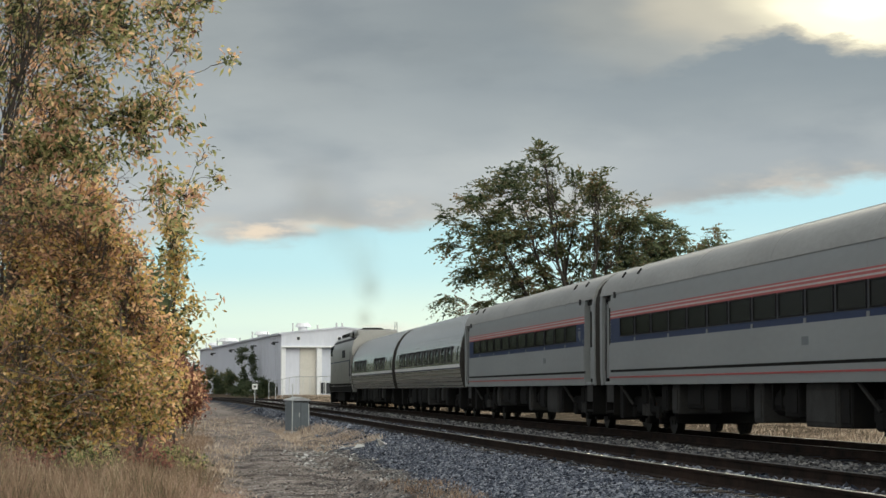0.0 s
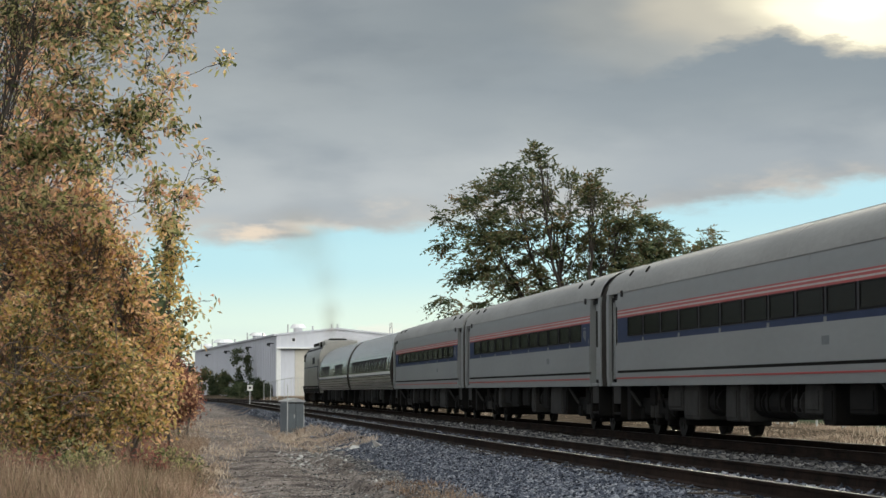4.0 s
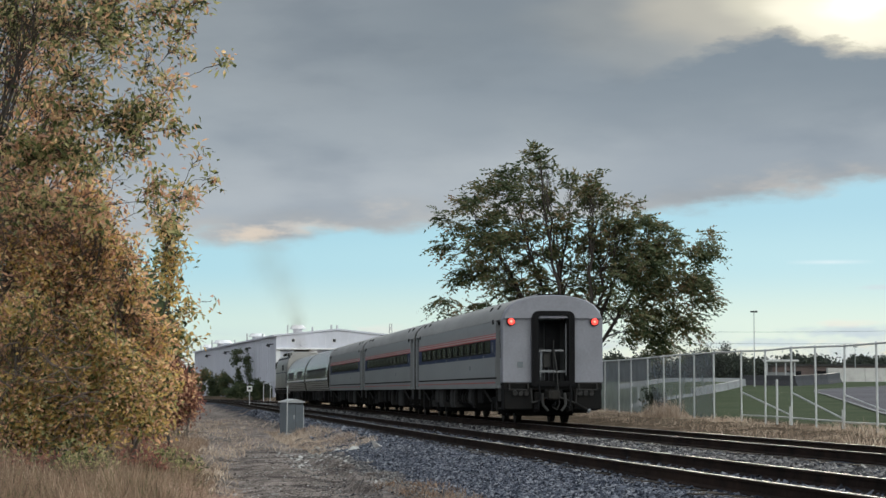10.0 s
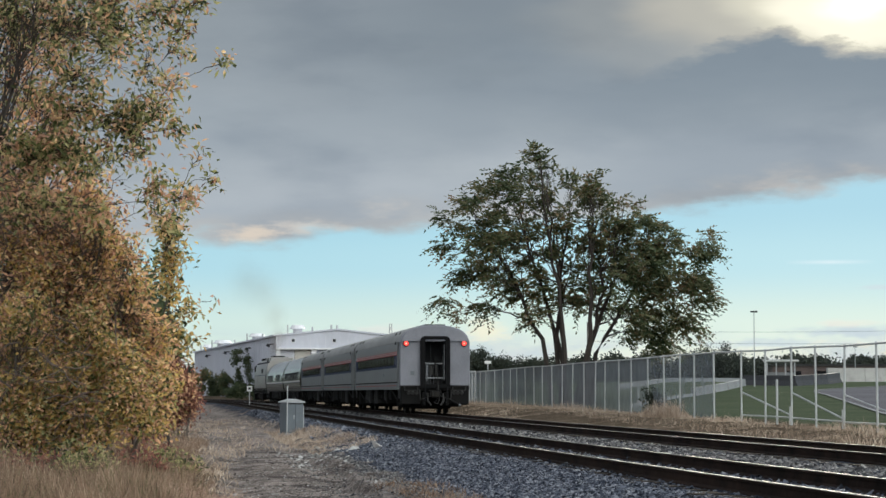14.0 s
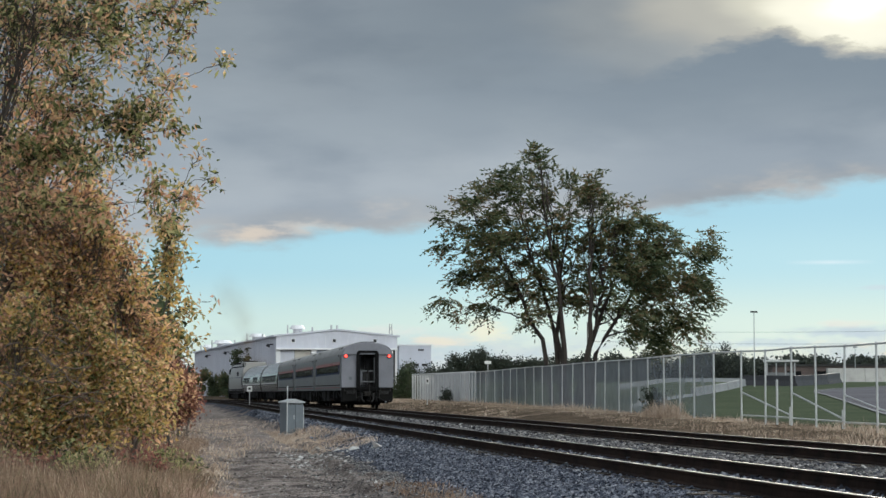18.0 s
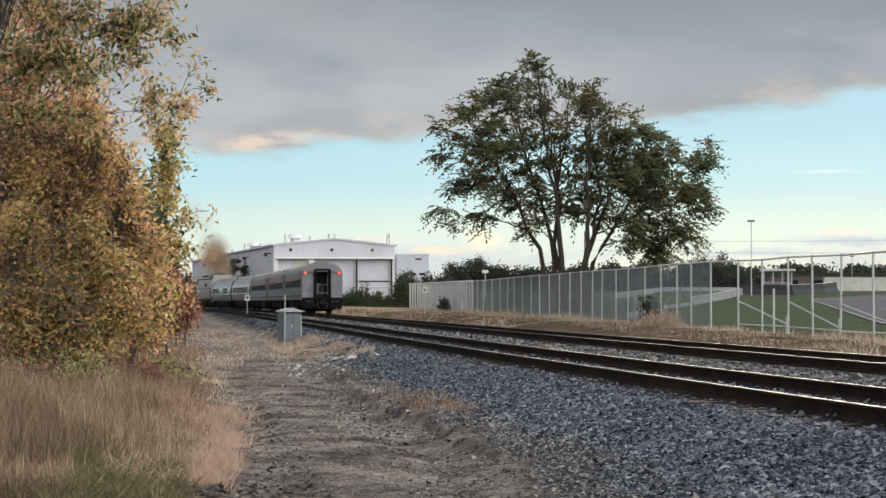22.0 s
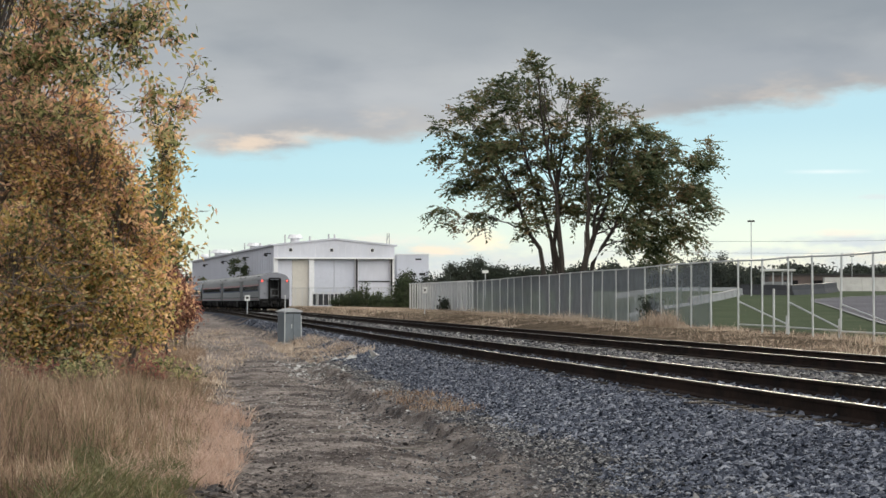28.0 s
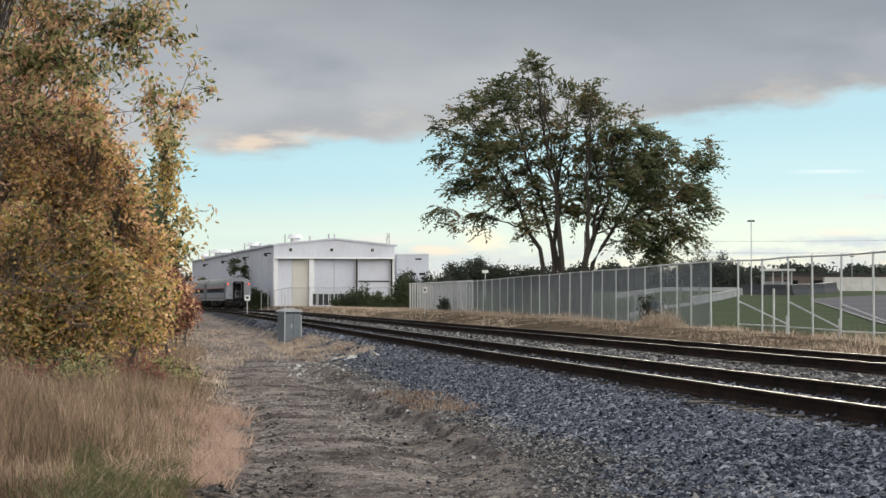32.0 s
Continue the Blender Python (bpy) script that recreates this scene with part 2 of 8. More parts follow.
def leaf_mat(name, colours, rough=0.55, through=0.35, patch=1.5):
    """Leaves: each island takes its colour from a ramp, and light shines through a little."""
    m = bpy.data.materials.new(name)
    m.use_nodes = True
    nt = m.node_tree
    bs = nt.nodes["Principled BSDF"]
    geo = nt.nodes.new("ShaderNodeNewGeometry")
    noise_n = nt.nodes.new("ShaderNodeTexNoise")
    noise_n.inputs["Scale"].default_value = 0.55
    nt.links.new(nt.nodes.new("ShaderNodeTexCoord").outputs["Object"], noise_n.inputs["Vector"])
    mixv = nt.nodes.new("ShaderNodeMath")
    mixv.operation = "MULTIPLY_ADD"
    nt.links.new(noise_n.outputs[0], mixv.inputs[0])
    mixv.inputs[1].default_value = patch
    own = 0.7 if patch > 1 else 1.0
    sub = nt.nodes.new("ShaderNodeMath")
    sub.operation = "MULTIPLY_ADD"
    sub.inputs[1].default_value, sub.inputs[2].default_value = own, 0.5 - 0.5 * own - 0.5 * patch
    nt.links.new(geo.outputs["Random Per Island"], sub.inputs[0])
    nt.links.new(sub.outputs[0], mixv.inputs[2])
    ramp = nt.nodes.new("ShaderNodeValToRGB")
    while len(ramp.color_ramp.elements) < len(colours):
        ramp.color_ramp.elements.new(0.5)
    for i, (e, c) in enumerate(zip(ramp.color_ramp.elements, colours)):
        e.position, e.color = i / (len(colours) - 1), (*c, 1)
    nt.links.new(mixv.outputs[0], ramp.inputs[0])
    bs.inputs["Roughness"].default_value, bs.inputs["Specular IOR Level"].default_value = rough, 0.25
    nt.links.new(ramp.outputs[0], bs.inputs["Base Color"])
    tr = nt.nodes.new("ShaderNodeBsdfTranslucent")
    nt.links.new(ramp.outputs[0], tr.inputs[0])
    mx = nt.nodes.new("ShaderNodeMixShader")
    mx.inputs[0].default_value = through
    nt.links.new(bs.outputs[0], mx.inputs[1])
    nt.links.new(tr.outputs[0], mx.inputs[2])
    nt.links.new(mx.outputs[0], nt.nodes["Material Output"].inputs[0])
    return m


def veil_mat(name, colour, alpha, rough=0.8):
    """A fabric or vapour that lets part of the light pass."""
    m = bpy.data.materials.new(name)
    m.use_nodes = True
    nt = m.node_tree
    bs = nt.nodes["Principled BSDF"]
    bs.inputs["Base Color"].default_value, bs.inputs["Roughness"].default_value = (*colour, 1), rough
    n = nt.nodes.new("ShaderNodeTexNoise")
    n.inputs["Scale"].default_value, n.inputs["Detail"].default_value = 1.3, 4
    nt.links.new(nt.nodes.new("ShaderNodeTexCoord").outputs["Object"], n.inputs["Vector"])
    r = nt.nodes.new("ShaderNodeMapRange")
    r.inputs["To Min"].default_value, r.inputs["To Max"].default_value = alpha * 0.7, alpha * 1.3
    nt.links.new(n.outputs[0], r.inputs["Value"])
    nt.links.new(r.outputs[0], bs.inputs["Alpha"])
    return m


def smoke_mat(name, colour, alpha):
    """Vapour that is thickest in the middle of each puff and fades to nothing at its rim."""
    m = veil_mat(name, colour, alpha, 1.0)
    nt = m.node_tree
    bs = nt.nodes["Principled BSDF"]
    bs.inputs["Specular IOR Level"].default_value = 0.0
    old = bs.inputs["Alpha"].links[0].from_socket
    co = nt.nodes.new("ShaderNodeTexCoord").outputs["Object"]
    g = nt.nodes.new("ShaderNodeTexGradient")
    g.gradient_type = "QUADRATIC_SPHERE"
    nt.links.new(co, g.inputs[0])
    mu = nt.nodes.new("ShaderNodeMath")
    mu.operation = "MULTIPLY"
    nt.links.new(old, mu.inputs[0])
    nt.links.new(g.outputs[1], mu.inputs[1])
    nt.links.new(mu.outputs[0], bs.inputs["Alpha"])
    return m


M = {
    "coach": mat("brushed_grey_coach_paint", (0.25, 0.262, 0.27), 0.5, 0.1, vary=0.10, scale=0.7, fine=9, bump=0.05, stretch=(1, 0.25, 1)),
    "coach_end": mat("white_coach_end_paint", (0.235, 0.238, 0.268), 0.5, vary=0.16, scale=1.2, fine=14, bump=0.04),
    "roof": mat("dusty_grey_roof", (0.31, 0.312, 0.31), 0.78, 0.0, vary=0.16, scale=0.8, fine=12, bump=0.06, stretch=(1, 0.3, 1)),
    "stainless": mat("fluted_stainless_steel", (0.46, 0.455, 0.44), 0.26, 0.95, vary=0.10, scale=0.9, fine=12, bump=0.05, stretch=(1, 0.2, 1)),
    # darker copy of the stainless steel: the dim ground reflection is painted in
    "fluted_low": mat("dusty_fluted_steel", (0.33, 0.322, 0.305), 0.42, 0.7, vary=0.2, scale=0.9, fine=12, bump=0.1, stretch=(1, 0.2, 6)),
    "loco": mat("silver_locomotive_paint", (0.33, 0.32, 0.305), 0.40, 0.5, vary=0.18, scale=0.9, fine=12, bump=0.04),
    "red": mat("red_stripe_paint", (0.36, 0.045, 0.048), 0.5, vary=0.1, bump=0),
    "white": mat("white_stripe_paint", (0.74, 0.74, 0.73), 0.5, vary=0.1, bump=0),
    "stripe": mat("faded_white_stripe_paint", (0.44, 0.43, 0.42), 0.5, vary=0.1, bump=0),
    "blue": mat("dark_blue_band_paint", (0.028, 0.042, 0.095), 0.5, vary=0.12, bump=0),
    "band": mat("dark_band_paint", (0.013, 0.014, 0.020), 0.5, vary=0.12, bump=0),
    "glass": mat("dark_tinted_window_glass", (0.006, 0.006, 0.006), 0.22, vary=0.1, bump=0),
    "bellows": mat("dusty_bellows_fabric", (0.042, 0.038, 0.034), 0.85, vary=0.3, scale=2, fine=20, bump=0.2),
    "rubber": mat("black_rubber", (0.010, 0.010, 0.011), 0.6, vary=0.1, bump=0.05),
    "under": mat("sooty_underframe", (0.010, 0.0102, 0.0106), 0.75, vary=0.25, scale=3, fine=25, bump=0.15, dark=(0.016, 0.0145, 0.013)),
    "under_light": mat("dusty_grey_equipment_box", (0.048, 0.047, 0.046), 0.7, vary=0.25, scale=3, fine=20, bump=0.1),
    "wheel": mat("worn_wheel_steel", (0.03, 0.028, 0.026), 0.5, 0.6, vary=0.2, bump=0.05),
    "inside": mat("vestibule_interior", (0.07, 0.075, 0.08), 0.6, vary=0.15, bump=0),
    "gate": mat("pale_gate_bar", (0.16, 0.166, 0.175), 0.5, vary=0.1, bump=0),
    "lamp": mat("red_marker_lamp", (1.0, 0.07, 0.05), 0.4, vary=0, bump=0, glow=1.3),
    "lamp_core": mat("marker_lamp_core", (1.0, 0.30, 0.20), 0.4, vary=0, bump=0, glow=1.6),
    "rail": mat("rusty_rail_web", (0.034, 0.022, 0.017), 0.85, 0.1, vary=0.33, scale=1.6, fine=14, bump=0.3, dark=(0.008, 0.007, 0.007)),
    "rail_top": mat("polished_rail_head", (0.13, 0.118, 0.11), 0.55, 1.0, vary=0.3, scale=3, fine=30, bump=0.02),
    "tie": mat("creosoted_wooden_tie", (0.028, 0.023, 0.020), 0.85, vary=0.3, scale=3, fine=30, bump=0.4, spread=0.35, stretch=(0.3, 2, 2)),
    "wood": mat("weathered_grey_wood", (0.17, 0.15, 0.13), 0.85, vary=0.3, scale=2, fine=25, bump=0.3),
    "bark": mat("dark_rough_bark", (0.060, 0.048, 0.040), 0.9, vary=0.3, scale=3, fine=22, bump=0.6, bump_m=0.03),
    "bark_pale": mat("grey_brown_bark", (0.11, 0.088, 0.072), 0.9, vary=0.3, scale=3, fine=22, bump=0.5, bump_m=0.02),
    "cane": mat("weathered_bare_cane", (0.17, 0.125, 0.10), 0.8, vary=0.3, scale=3, fine=30, bump=0.1, dark=(0.06, 0.042, 0.035)),
    "galv": mat("galvanised_steel", (0.49, 0.50, 0.50), 0.55, 0.0, vary=0.15, scale=3, fine=30, bump=0.05),
    "cabinet": mat("grey_painted_cabinet_steel", (0.125, 0.142, 0.158), 0.5, 0.1, vary=0.2, scale=2.2, fine=20, bump=0.06),
    "siding": mat("white_metal_siding", (0.58, 0.59, 0.66), 0.55, vary=0.12, scale=0.25, fine=3, bump=0.05, stretch=(1, 1, 0.3)),
    "siding_warm": mat("cream_metal_door", (0.58, 0.55, 0.50), 0.6, vary=0.14, scale=0.3, fine=4, bump=0.05),
    "siding_blue": mat("bluish_white_metal_door", (0.54, 0.56, 0.64), 0.55, vary=0.12, scale=0.3, fine=4, bump=0.05),
    "trim": mat("pale_metal_trim", (0.72, 0.72, 0.74), 0.5, vary=0.1, bump=0.03),
    "lid": mat("weathered_lid_metal", (0.36, 0.37, 0.38), 0.55, vary=0.2, bump=0.05),
    "edge_paint": mat("worn_edge_paint", (0.34, 0.34, 0.34), 1.0, vary=0.3, scale=0.6, fine=6, bump=0),
    "barrier": mat("grey_barrier_concrete", (0.24, 0.25, 0.26), 0.95, vary=0.3, scale=0.5, fine=8, bump=0.1),
    "slat": mat("grey_fence_slat", (0.58, 0.58, 0.57), 0.6, vary=0.15, bump=0.03),
    "gap": mat("dark_gap", (0.05, 0.05, 0.055), 0.8, vary=0.2, bump=0),
    "concrete": mat("pale_concrete", (0.44, 0.43, 0.41), 0.85, vary=0.25, scale=1.2, fine=14, bump=0.2),
    "asphalt": mat("worn_race_asphalt", (0.150, 0.145, 0.158), 1.0, vary=0.2, scale=0.2, fine=6, bump=0.05),
    "tyre_wall": mat("dark_tyre_barrier", (0.035, 0.036, 0.042), 0.8, vary=0.3, scale=1, fine=8, bump=0.3),
    "sign": mat("white_sign_sheet", (0.72, 0.72, 0.70), 0.5, vary=0.1, bump=0),
    "sign_mark": mat("black_sign_mark", (0.03, 0.03, 0.03), 0.6, vary=0.1, bump=0),
    "stone_white": mat("pale_limestone_rock", (0.46, 0.45, 0.43), 0.85, vary=0.3, scale=6, fine=40, bump=0.4),
    "olive_leaf": leaf_mat("olive_autumn_leaf", [(0.035, 0.046, 0.020), (0.130, 0.150, 0.060), (0.330, 0.330, 0.140), (0.470, 0.430, 0.215), (0.660, 0.400, 0.290)], rough=0.60, through=0.55, patch=0.95),
    "rust_leaf": leaf_mat("rust_autumn_leaf", [(0.150, 0.080, 0.055), (0.410, 0.230, 0.150), (0.680, 0.400, 0.240), (0.850, 0.550, 0.315), (0.890, 0.670, 0.370)], rough=0.60, through=0.55, patch=0.95),
    "crimson_leaf": leaf_mat("dull_crimson_leaf", [(0.07, 0.030, 0.028), (0.20, 0.085, 0.070), (0.36, 0.165, 0.120), (0.42, 0.26, 0.15)], rough=0.60, through=0.5),
    "gold_leaf": leaf_mat("gold_autumn_leaf", [(0.200, 0.125, 0.050), (0.370, 0.245, 0.085), (0.580, 0.395, 0.130), (0.740, 0.520, 0.190), (0.640, 0.520, 0.190)], rough=0.60, through=0.55),
    "green_leaf": leaf_mat("yellow_green_leaf", [(0.050, 0.056, 0.022), (0.150, 0.150, 0.055), (0.300, 0.270, 0.095), (0.470, 0.370, 0.130), (0.540, 0.340, 0.130)], rough=0.60, through=0.55, patch=0.95),
    "dark_leaf": leaf_mat("dark_green_leaf", [(0.034, 0.054, 0.028), (0.074, 0.100, 0.050), (0.125, 0.142, 0.070), (0.185, 0.165, 0.082), (0.250, 0.165, 0.095)], rough=0.60, through=0.42),
    "far_leaf": leaf_mat("far_wood_leaf", [(0.014, 0.020, 0.014), (0.026, 0.034, 0.022), (0.045, 0.048, 0.03)], through=0.1),
    "weed_leaf": leaf_mat("weed_leaf", [(0.025, 0.038, 0.018), (0.055, 0.072, 0.034), (0.10, 0.11, 0.055)], through=0.3),
    "straw": leaf_mat("dry_straw_grass", [(0.055, 0.037, 0.026), (0.17, 0.110, 0.075), (0.31, 0.215, 0.148), (0.50, 0.39, 0.285)], rough=0.70, through=0.35),
    "pale_straw": leaf_mat("pale_verge_grass", [(0.19, 0.138, 0.104), (0.37, 0.280, 0.212), (0.53, 0.425, 0.330), (0.68, 0.575, 0.465)], rough=0.7, through=0.3),
    "pink_straw": leaf_mat("pinkish_dry_grass", [(0.32, 0.205, 0.155), (0.46, 0.32, 0.25), (0.58, 0.435, 0.355)], rough=0.70, through=0.40),
    "green_grass": leaf_mat("fresh_grass", [(0.050, 0.056, 0.022), (0.105, 0.108, 0.045), (0.19, 0.165, 0.085)], rough=0.6, through=0.3),
    "ballast": leaf_mat("crushed_granite", [(0.010, 0.012, 0.018), (0.032, 0.037, 0.052), (0.070, 0.077, 0.101), (0.125, 0.135, 0.168), (0.26, 0.27, 0.30)], rough=0.85, through=0.0, patch=0.5),
    "ballast_pale": leaf_mat("dusty_granite", [(0.026, 0.027, 0.032), (0.07, 0.069, 0.073), (0.14, 0.136, 0.138), (0.32, 0.31, 0.30)], rough=0.85, through=0.0, patch=0.5),
    "dark_soil": leaf_mat("dark_soil_clod", [(0.03, 0.028, 0.03), (0.07, 0.06, 0.056), (0.15, 0.125, 0.11)], rough=0.95, through=0.0, patch=0.4),
    "smoke_dense": smoke_mat("dense_brown_smoke", (0.36, 0.25, 0.155), 1.35),
    "smoke_thick": smoke_mat("brown_exhaust_smoke", (0.24, 0.17, 0.10), 0.22),
    "smoke": smoke_mat("thin_exhaust_smoke", (0.32, 0.25, 0.15), 0.13),
}
for key in ("roof", "coach_end"):
    M[key].node_tree.nodes["Principled BSDF"].inputs["Specular IOR Level"].default_value = 0.15
M["coach"].node_tree.nodes["Principled BSDF"].inputs["Specular IOR Level"].default_value = 0.25
M["edge_paint"].node_tree.nodes["Principled BSDF"].inputs["Specular IOR Level"].default_value = 0.0
for key in ("asphalt", "ballast", "ballast_pale", "under", "under_light", "rubber", "bellows", "wheel", "blue", "gap", "tie", "rail"):
    M[key].node_tree.nodes["Principled BSDF"].inputs["Specular IOR Level"].default_value = 0.06
M["asphalt"].node_tree.nodes["Principled BSDF"].inputs["Specular IOR Level"].default_value = 0.0
M["glass"].node_tree.nodes["Principled BSDF"].inputs["Specular IOR Level"].default_value = 0.012
# ---- mesh helpers ----
def raw(name, verts, faces, material=None, smooth=False):
    """A mesh from arrays of vertices and of faces that all have as many corners."""
    verts, faces = np.asarray(verts, np.float32), np.asarray(faces, np.int32)
    me = bpy.data.meshes.new(name)
    me.vertices.add(len(verts))
    me.vertices.foreach_set("co", verts.ravel())
    n, k = faces.shape
    me.loops.add(n * k)
    me.loops.foreach_set("vertex_index", faces.ravel())
    me.polygons.add(n)
    me.polygons.foreach_set("loop_start", np.arange(0, n * k, k, dtype=np.int32))
    me.polygons.foreach_set("use_smooth", np.full(n, smooth))
    me.update(calc_edges=True)
    if material:
        me.materials.append(material)
    return me


def put(ob, parent, label=""):
    ob.parent = parent
    return tagged(ob, label) if label else ob


def part(name, bm, material, parent, label="", at=(0, 0, 0), smooth=False):
    """Links a bmesh as one mesh object under a thing or under a part."""
    me = bpy.data.meshes.new(name)
    bm.to_mesh(me)
    bm.free()
    me.materials.append(material)
    if smooth:
        for p in me.polygons:
            p.use_smooth = True
        me.set_sharp_from_angle(angle=radians(38))
    ob = new(name, me)
    ob.location = at
    return put(ob, parent, label)


def again(ob, parent, at):
    """One more of an alike part, on the same mesh."""
    o = new(ob.name.split(".")[0], ob.data)
    o.location = at
    o.parent = parent
    if "label" in ob:
        o["label"] = ob["label"]
    return o


def box(bm, x0, x1, y0, y1, z0, z1, bevel=0.0):
    v = bmesh.ops.create_cube(bm, size=1.0)["verts"]
    for p in v:
        p.co = Vector(((x0 + x1) / 2 + p.co.x * (x1 - x0), (y0 + y1) / 2 + p.co.y * (y1 - y0), (z0 + z1) / 2 + p.co.z * (z1 - z0)))
    if bevel:
        edges = {e for p in v for e in p.link_edges}
        bmesh.ops.bevel(bm, geom=list(edges), offset=bevel, segments=1, affect="EDGES")
    return bm


def boxed(*a, bevel=0.0):
    return box(bmesh.new(), *a, bevel=bevel)


def rod(bm, a, b, r0, r1=None, sides=8):
    """A round bar from a to b."""
    a, b = Vector(a), Vector(b)
    m = Matrix.Translation((a + b) / 2) @ (b - a).to_track_quat("Z", "Y").to_matrix().to_4x4()
    bmesh.ops.create_cone(bm, cap_ends=True, segments=sides, radius1=r0, radius2=r0 if r1 is None else r1, depth=(b - a).length, matrix=m)
    return bm


def rodded(a, b, r0, r1=None, sides=8):
    return rod(bmesh.new(), a, b, r0, r1, sides)


def loft(bm, rings, closed=True, caps=True):
    """Skins rings of equally many points."""
    vs = [[bm.verts.new(p) for p in ring] for ring in rings]
    n = len(vs[0])
    for a, b in zip(vs, vs[1:]):
        for i in range(n if closed else n - 1):
            bm.faces.new((a[i], a[(i + 1) % n], b[(i + 1) % n], b[i]))
    if caps:
        bm.faces.new(vs[0][::-1])
        bm.faces.new(vs[-1])
    bmesh.ops.recalc_face_normals(bm, faces=bm.faces)
    return bm


def thing(name, m=None, label="", category="", group="", kind=""):
    ob = new(name)
    ob.empty_display_size = 0.3
    if m is not None:
        ob.matrix_basis = m
    return tagged(ob, label, category, group, kind)


# ---- the line of the tracks ----
RAIL_Z, GAUGE, SPACING = 0.5655, 1.435, 4.728
S0, DS = -60.0, 1.0
line_s = np.arange(S0, 520.0, DS)
line_k = np.interp(line_s, [-0.1, 0, 70, 140, 220, 300, 420, 520], [0, -0.675e-3, 0.079e-3, -0.066e-3, 0.807e-3, 0.9e-3, 1.2e-3, 1.5e-3])
line_th = np.concatenate([[0], np.cumsum((line_k[1:] + line_k[:-1]) / 2 * DS)])
line_th += 0.1371 - np.interp(0, line_s, line_th)
_mid = (line_th[1:] + line_th[:-1]) / 2
line_x = np.concatenate([[0], np.cumsum(-np.sin(_mid) * DS)])
line_y = np.concatenate([[0], np.cumsum(np.cos(_mid) * DS)])
line_x += 9.562 - np.interp(0, line_s, line_x)
line_y += 19.894 - np.interp(0, line_s, line_y)


def on_line(s, off=0.0):
    """A place s metres along the far track, off metres to its right, and the heading there."""
    th = np.interp(s, line_s, line_th)
    return np.interp(s, line_s, line_x) + off * np.cos(th), np.interp(s, line_s, line_y) + off * np.sin(th), th


def track_off(x, y):
    """How far to the right of the far track a place lies."""
    return (x - np.interp(y, line_y, line_x)) * np.cos(np.interp(y, line_y, line_th))


# ---- the lie of the land ----
FENCE = [(13.3, 30.0), (11.15, 60.3), (8.95, 84.0), (6.3, 122.0), (2.8, 168.0), (-2.9, 224.0)]
FENCE_Y, FENCE_X = [p[1] for p in FENCE], [p[0] for p in FENCE]


def fence_x(y):
    return np.interp(y, FENCE_Y, FENCE_X)


def wobble(x, y, size, seed=0.0):
    """Cheap smooth waves for uneven ground, about -1 to 1."""
    a, b = x / size + seed, y / size - seed * 1.7
    return (np.sin(a * 1.9 + np.sin(b * 2.3)) + np.sin(b * 2.7 + 1.3 * np.sin(a * 1.4 + seed)) + 0.6 * np.sin(a * 5.1 + b * 3.7) + 0.5 * np.sin(b * 7.9 - a * 6.1 + seed)) / 3.1


def lattice(x, y):
    """Value noise in the plane, 0 to 1."""
    i, j = np.floor(x), np.floor(y)
    u, v = x - i, y - j
    u, v = u * u * (3 - 2 * u), v * v * (3 - 2 * v)
    h = lambda a, b: np.modf(np.abs(np.sin(a * 127.1 + b * 311.7) * 43758.5453))[0]
    return (h(i, j) * (1 - u) + h(i + 1, j) * u) * (1 - v) + (h(i, j + 1) * (1 - u) + h(i + 1, j + 1) * u) * v


def rough(x, y, size, octaves=4):
    """Fractal unevenness, about -1 to 1."""
    total, amp, norm = 0.0, 1.0, 0.0
    for k in range(octaves):
        total = total + amp * (lattice(x / size + 17.3 * k, y / size - 9.1 * k) * 2 - 1)
        norm += amp
        amp, size = amp * 0.55, size * 0.48
    return total / norm


def smooth(a, b, v):
    t = np.clip((v - a) / (b - a), 0, 1)
    return t * t * (3 - 2 * t)


def gravel_edge(y):
    return np.interp(y, [10, 17, 24, 37, 57, 80, 120], [-9.0, -8.75, -8.35, -8.0, -7.6, -6.9, -6.7])


